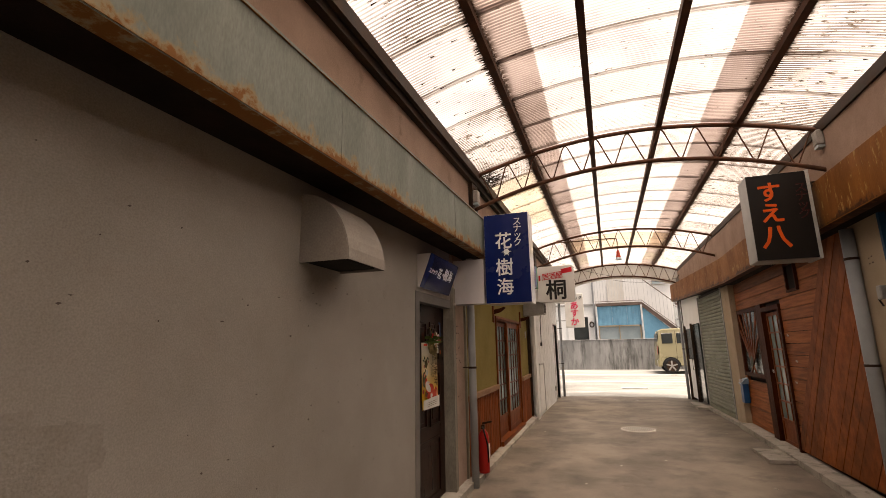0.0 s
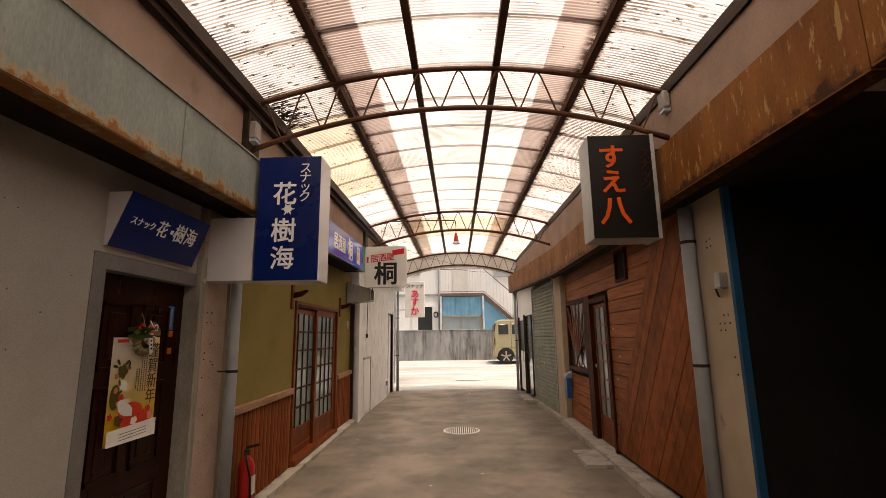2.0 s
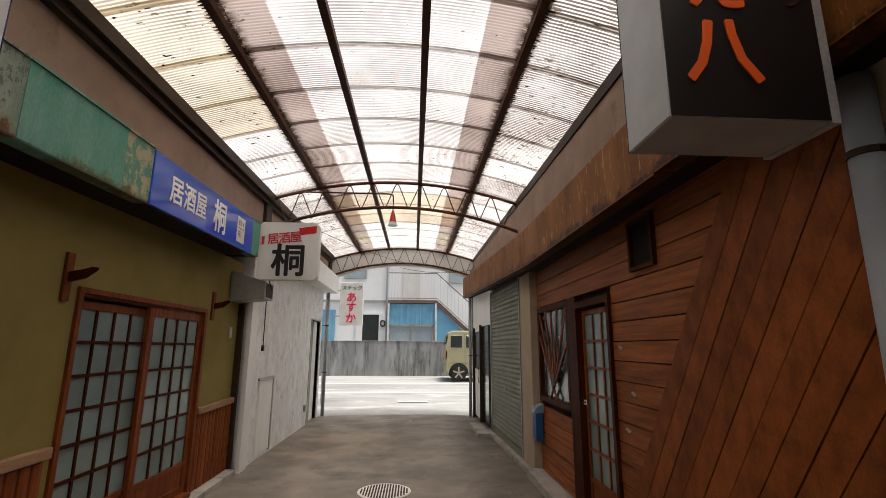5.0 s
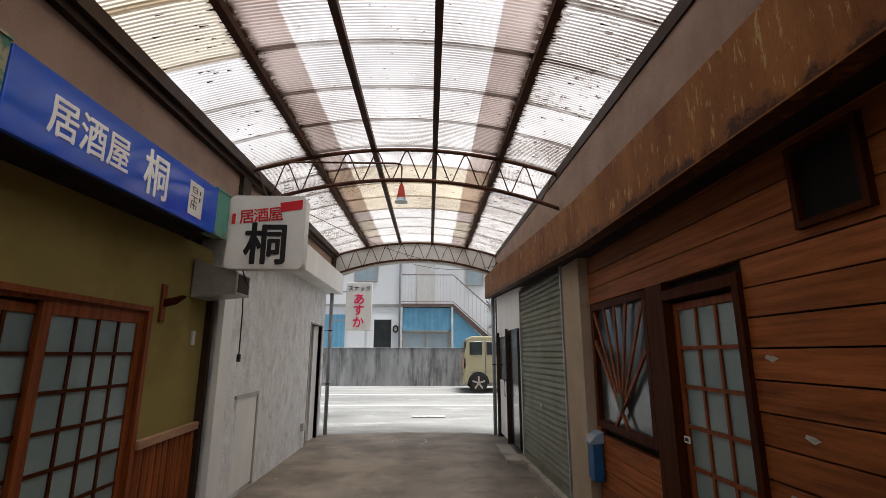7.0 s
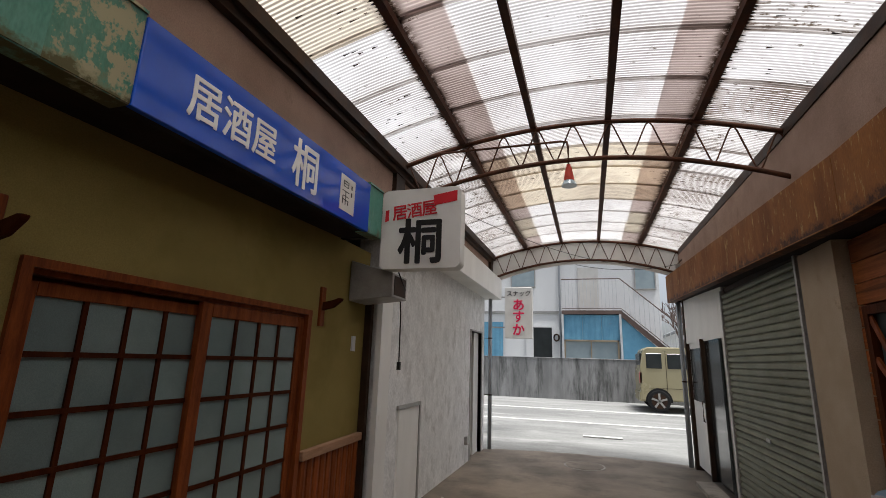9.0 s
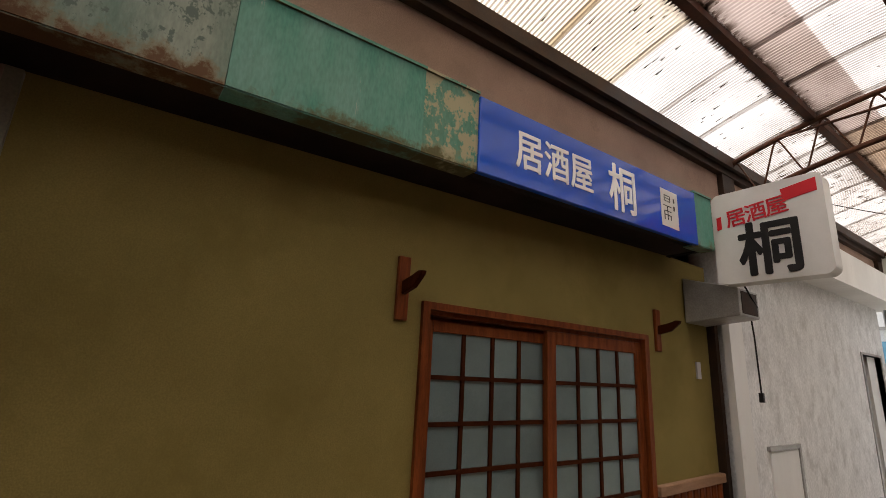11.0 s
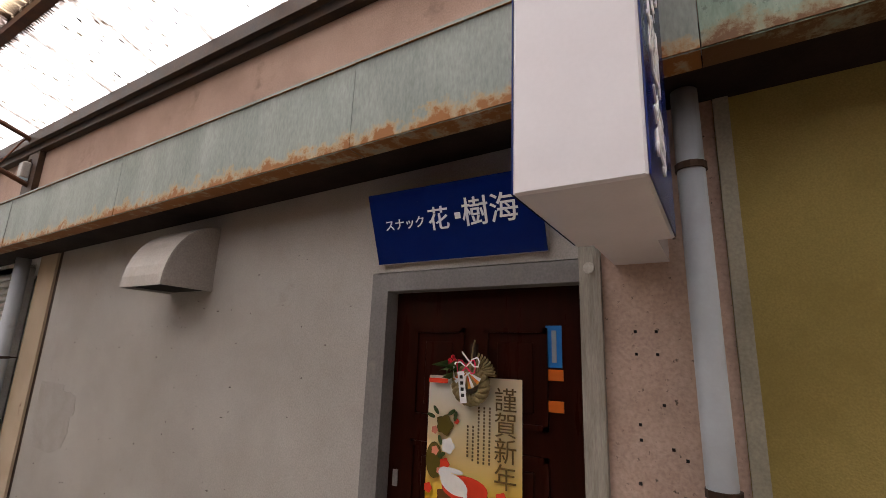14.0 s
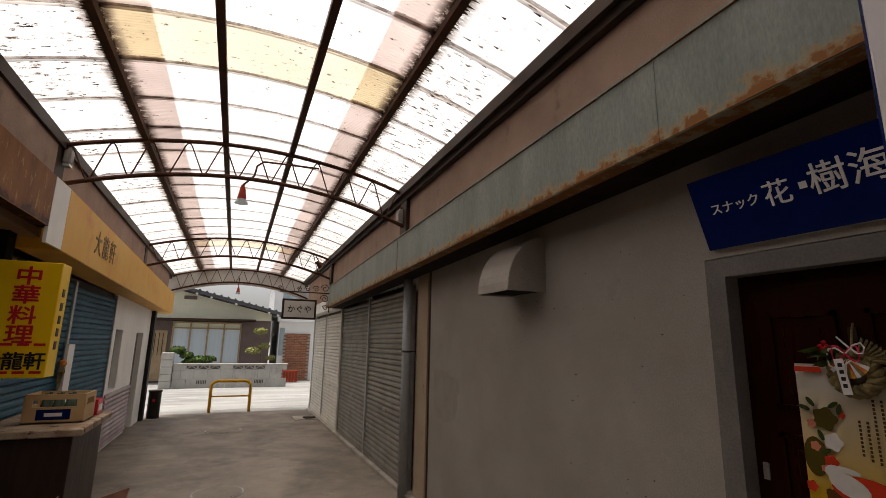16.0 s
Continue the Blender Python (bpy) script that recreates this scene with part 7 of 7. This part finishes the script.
ink([(0.01, 0.012), (0.11, 0.012), (0.11, 0.032), (0.01, 0.032)], "red", "maker_mark")
ink([(0.0, 0.555), (0.455, 0.535), (0.455, 0.645), (0.0, 0.645)], "white", "footer")
for i in range(3):
    ink([(0.10, 0.585 + i * 0.018), (0.36, 0.575 + i * 0.018), (0.36, 0.579 + i * 0.018), (0.10, 0.589 + i * 0.018)], "gold_brown", "small_writing")

wr = thing("new_year_wreath", (-1.70, 4.62, 1.50), "straw new-year wreath with red berries and white paper tag", "wreath")
STRAW = mat("dry_straw_rope", (0.27, 0.21, 0.10), (0.17, 0.13, 0.06), rough=0.85, scale=40, bump=0.6, dist=0.006)
wc = Vector((-1.70, 4.622, 1.525))
for ph in (0, math.pi):
    bm = bmesh.new()
    pts_ = []
    for i in range(73):
        a = 2 * math.pi * i / 72
        q = 9 * a + ph
        rr_ = 0.066 + 0.014 * math.cos(q)
        pts_.append(wc + Vector((0.016 * math.sin(q), rr_ * math.sin(a), rr_ * math.cos(a))))
    tube(bm, pts_, 0.014, 7)
    part("rope_strand", bm, STRAW, wr, smooth=True)
for i in range(26):
    a = radians(20 + i * 2.6)
    bm = bmesh.new()
    p0, p1 = wc + Vector((0.0, 0.03 * math.sin(a), 0.05)), wc + Vector((0.01 + 0.01 * (i % 3), 0.125 * math.sin(a), 0.03 + 0.11 * math.cos(a)))
    tube(bm, [p0, p1], 0.004, 5)
    part("straw", bm, STRAW, wr)
FANR = mat("red_gold_paper_fan", (0.55, 0.06, 0.02), (0.60, 0.35, 0.05), rough=0.4, scale=30, bump=0)
for i in range(13):
    a = radians(-75 + i * 12.5)
    bm = bmesh.new()
    p0 = wc + Vector((0.035, 0, 0.055))
    s_, d_ = Vector((0, math.cos(a), math.sin(a))) * 0.0075, Vector((0.01, math.sin(a), -math.cos(a))) * 0.072
    prism(bm, [p0, p0 + d_ - s_, p0 + d_ + s_], (0.003, 0, 0))
    part("fan_fold", bm, STRAW if i % 3 == 0 else FANR if i % 3 == 1 else LETTER_WHITE, wr)
bm = bmesh.new()
turned_box(bm, Matrix.Translation(wc + Vector((0.055, -0.012, -0.01))) @ Matrix.Rotation(radians(8), 4, "X"), 0.003, 0.030, 0.13)
part("paper_tag", bm, LETTER_WHITE, wr, "white paper tag")
for i in range(4):
    bm = bmesh.new()
    turned_box(bm, Matrix.Translation(wc + Vector((0.0575, -0.012 + (0.03 - 0.022 * i) * -0.14, 0.032 - 0.025 * i))), 0.002, 0.014, 0.014)
    part("tag_writing", bm, LETTER_BLACK, wr)
for y_, z_ in ((-0.09, 0.10), (-0.075, 0.115), (-0.10, 0.085), (-0.065, 0.10), (-0.08, 0.09)):
    bm = bmesh.new()
    bmesh.ops.create_icosphere(bm, subdivisions=1, radius=0.010, matrix=Matrix.Translation(wc + Vector((0.03, y_, z_))))
    part("berry", bm, LETTER_RED, wr)
for i in range(12):
    bm = bmesh.new()
    c_ = wc + Vector((0.02, -0.075 + random.uniform(-0.04, 0.03), 0.06 + random.uniform(-0.03, 0.03)))
    a_ = Vector((random.uniform(-0.3, 0.3), random.uniform(-1, 1), random.uniform(-1, 1))).normalized() * 0.022
    b_ = Vector((random.uniform(-0.3, 0.3), a_.z, -a_.y)) * 0.5
    prism(bm, [c_ - a_, c_ + b_, c_ + a_, c_ - b_], (0.002, 0, 0))
    part("leaf", bm, LEAF, wr)
for s_ in (-1, 1):
    for k_ in (0, 1):
        bm = bmesh.new()
        tube(bm, [wc + Vector((0.045, s_ * (0.045 + 0.018 * k_) * math.sin(i * 0.5), 0.075 + 0.03 * math.sin(i) + 0.006 * i * s_ * k_)) for i in range(8)], 0.0035, 5)
        part("paper_cord", bm, LETTER_WHITE if k_ else LETTER_PINK, wr)
bm = bmesh.new()
tube(bm, [wc + Vector((0, 0, 0.09)), wc + Vector((-0.02, 0.0, 0.16)), wc + Vector((-0.035, 0, 0.19))], 0.004, 5)
part("hanging_loop", bm, STRAW, wr)
part("hook", bx(-1.755, -1.735, 4.60, 4.63, 1.64, 1.70), DARK_STEEL, wr)

# ---- things by the blue shutters ----
dk = thing("old_cabinet", (1.98, 0.1, gz(0)), "dark brown old cabinet with a worn pale top", "cabinet")
DKW = mat("dark_brown_veneer", (0.045, 0.028, 0.022), (0.03, 0.019, 0.015), rough=0.45, scale=4, bump=0.1, stretch=(4, 4, 0.5))
bm = bx(1.63, 2.32, -0.42, 0.58, gz(0) - 0.01, 0.79)
bevel(bm, 0.006)
part("body", bm, DKW, dk)
bm = bx(1.56, 2.34, -0.46, 0.63, 0.79, 0.85)
bevel(bm, 0.008)
part("top", bm, mat("worn_pale_tabletop", (0.42, 0.34, 0.25), (0.25, 0.16, 0.10), rough=0.6, scale=5, bump=0.3, stain=(0.07, 0.04, 0.03), stain_scale=6, stain_lo=0.55, stain_hi=0.62), dk, "worn pale top with flaking edges")
bc = thing("beer_crate", (1.89, 0.06, 0.85), "beige plastic bottle crate with a blue label", "crate")
CRT = mat("beige_crate_plastic", (0.55, 0.38, 0.20), (0.48, 0.32, 0.16), rough=0.5, scale=4, bump=0.05)
cx0, cx1, cy0, cy1, cz0, cz1 = 1.65, 2.10, -0.10, 0.26, 0.852, 1.10
for a in ((cx0, cx1, cy1 - 0.02, cy1), (cx0, cx1, cy0, cy0 + 0.02), (cx0, cx0 + 0.02, cy0 + 0.02, cy1 - 0.02), (cx1 - 0.02, cx1, cy0 + 0.02, cy1 - 0.02)):
    bm = bmesh.new()
    x0, x1, y0, y1 = a
    box(bm, x0, x1, y0, y1, cz0, cz0 + 0.14)
    box(bm, x0, x1, y0, y1, cz1 - 0.045, cz1)
    for t_ in (0.0, 0.86):
        w_ = 0.14
        if x1 - x0 > y1 - y0:
            box(bm, x0 + (x1 - x0) * t_, x0 + (x1 - x0) * (t_ + w_), y0, y1, cz0 + 0.14, cz1 - 0.045)
        else:
            box(bm, x0, x1, y0 + (y1 - y0) * t_, y0 + (y1 - y0) * (t_ + w_), cz0 + 0.14, cz1 - 0.045)
    part("side_wall", bm, CRT, bc)
part("base", bx(cx0, cx1, cy0, cy1, cz0, cz0 + 0.012), CRT, bc)
part("label_plate", bx(cx0 + 0.10, cx1 - 0.10, cy1, cy1 + 0.004, cz0 + 0.03, cz0 + 0.12), SIGN_BLUE, bc, "blue label plate")
part("label_mark", bx(cx0 + 0.16, cx1 - 0.16, cy1 + 0.004, cy1 + 0.006, cz0 + 0.06, cz0 + 0.09), LETTER_WHITE, bc)
for i in range(3):
    for j in range(2):
        bo = thing("glass_bottle", (1.80 + i * 0.09, 0.0 + j * 0.12, 0.865), "green glass bottle standing in the crate", "bottle", "bottles in the crate")
        bm = bmesh.new()
        x_, y_ = 1.80 + i * 0.09, 0.02 + j * 0.12
        tube(bm, [(x_, y_, 0.865), (x_, y_, 1.0)], 0.035, 12)
        tube(bm, [(x_, y_, 1.0), (x_, y_, 1.05), (x_, y_, 1.1)], 0.03, 12, 0.013)
        part("bottle", bm, mat("green_bottle_glass", (0.10, 0.16, 0.12), rough=0.12, bump=0, spec=0.7), bo)
rb = thing("red_box", (1.63, -0.25, 0.85), "small red and white carton beside the crate", "carton")
part("carton", bx(1.64, 1.76, -0.38, -0.18, 0.852, 1.0), LETTER_RED, rb)
part("carton_label", bx(1.636, 1.64, -0.34, -0.22, 0.89, 0.95), LETTER_WHITE, rb)
wp = thing("white_board", (2.33, -1.62, 0.8), "tall white painted board leaning on the blue shutter", "board")
part("board", bx(2.30, 2.335, -1.76, -1.52, 0.10, 1.52), WHITE_PAINT, wp)
ow = thing("straw_ornament", (2.32, -1.45, 1.2), "dried straw new-year ornament hanging on the shutter post", "ornament")
for i in range(14):
    bm = bmesh.new()
    tube(bm, [(2.32, -1.42, 1.36), (2.31 + random.uniform(-0.03, 0.03), -1.42 + random.uniform(-0.06, 0.06), 1.2), (2.32, -1.42 + random.uniform(-0.04, 0.04), 1.02)], 0.008, 5)
    part("straw", bm, STRAW, ow)
bm = bmesh.new()
bmesh.ops.create_icosphere(bm, subdivisions=2, radius=0.045, matrix=Matrix.Translation((2.31, -1.42, 1.30)))
part("knot", bm, FANR, ow)
cbx = thing("cardboard_box", (1.45, 0.75, gz(0.7)), "open brown cardboard box with a raised flap", "cardboard box")
CARD = mat("brown_cardboard", (0.40, 0.25, 0.13), (0.34, 0.21, 0.11), rough=0.85, scale=5, bump=0.1)
g1 = gz(0.7)
for a in ((1.72, 2.20, 0.72, 0.726), (1.72, 2.20, 1.1, 1.106), (1.72, 1.726, 0.72, 1.1), (2.194, 2.20, 0.72, 1.1)):
    part("side", bx(*a, g1, 0.28), CARD, cbx)
bm = bmesh.new()
prism(bm, [(1.72, 0.72, 0.28), (1.72, 1.10, 0.28), (1.62, 1.08, 0.36), (1.62, 0.74, 0.36)], (0.006, 0, 0.004))
part("flap", bm, CARD, cbx)
pb = thing("pink_board", (1.45, 0.0, gz(0)), "small pinkish board leaning against the cabinet", "board")
bm = bmesh.new()
prism(bm, [(1.52, -0.15, gz(0)), (1.36, -0.38, gz(0)), (1.30, -0.40, 0.10), (1.58, -0.10, 0.08)], (0.012, 0.0, 0.0))
part("board", bm, mat("pinkish_plywood", (0.48, 0.27, 0.20), (0.40, 0.22, 0.16), rough=0.7, bump=0.1), pb)

# ---- marks and litter ----
mp_ = thing("wall_stain", (-1.67, 1.05, 1.1), "darker bare mortar where grey paint has come away", "wall stain")
bm = bmesh.new()
prism(bm, [(-1.6695, y_, z_) for y_, z_ in ((0.55, 1.33), (0.97, 1.315), (0.972, 1.27), (1.07, 1.262), (1.08, 1.272), (1.15, 1.25), (1.205, 1.245), (1.206, 1.17), (1.225, 1.15), (1.215, 1.10), (1.17, 1.09), (1.18, 0.98), (1.12, 0.86), (0.95, 0.80), (0.55, 0.82))], (0.0015, 0, 0))
part("bare_patch", bm, mat("bare_grey_mortar", (0.312, 0.288, 0.265), (0.275, 0.252, 0.230), rough=0.9, scale=6, bump=0.6), mp_)
pr = random.Random(31)
bm = bmesh.new()
for _ in range(90):
    y_, z_ = pr.uniform(0.5, 4.1), pr.uniform(0.2, 2.2)
    w_, h_ = pr.uniform(0.003, 0.014), pr.uniform(0.002, 0.005)
    prism(bm, [(-1.6698, y_ - w_, z_), (-1.6698, y_, z_ - h_), (-1.6698, y_ + w_, z_ + h_ * 0.3), (-1.6698, y_, z_ + h_)], (0.0018, 0, 0))
st_ = structure("trim_wall_pits", bm, mat("dark_wall_pits", (0.12, 0.10, 0.09), rough=0.9, bump=0.1), "small dark pits in the mortar wall", "wall marks")
tagged(st_, kind="stuff")
LIT = mat("pale_paper_litter", (0.55, 0.52, 0.46), (0.40, 0.36, 0.30), rough=0.9, bump=0.1)
lr = random.Random(8)
for x, y in ((0.05, 6.9), (-0.35, 6.0), (0.62, 7.3), (1.85, 8.0), (1.6, 6.3), (-1.2, 9.1), (1.95, 11.3), (-0.9, 3.4), (0.2, 2.6), (1.2, 4.2), (-1.3, 12.2), (1.8, 9.6)):
    lt = thing("paper_litter", (x, y, gz(y)), "tiny pale scrap of litter on the concrete", "litter", "litter scraps")
    bm = bmesh.new()
    a0 = lr.uniform(0, 6)
    prism(bm, [(x + 0.022 * math.cos(a0 + q) * lr.uniform(0.5, 1), y + 0.022 * math.sin(a0 + q) * lr.uniform(0.5, 1), gz(y) + 0.002) for q in (0, 1.2, 2.4, 3.7, 5.0)], (0, 0, 0.004))
    part("scrap", bm, LIT, lt)
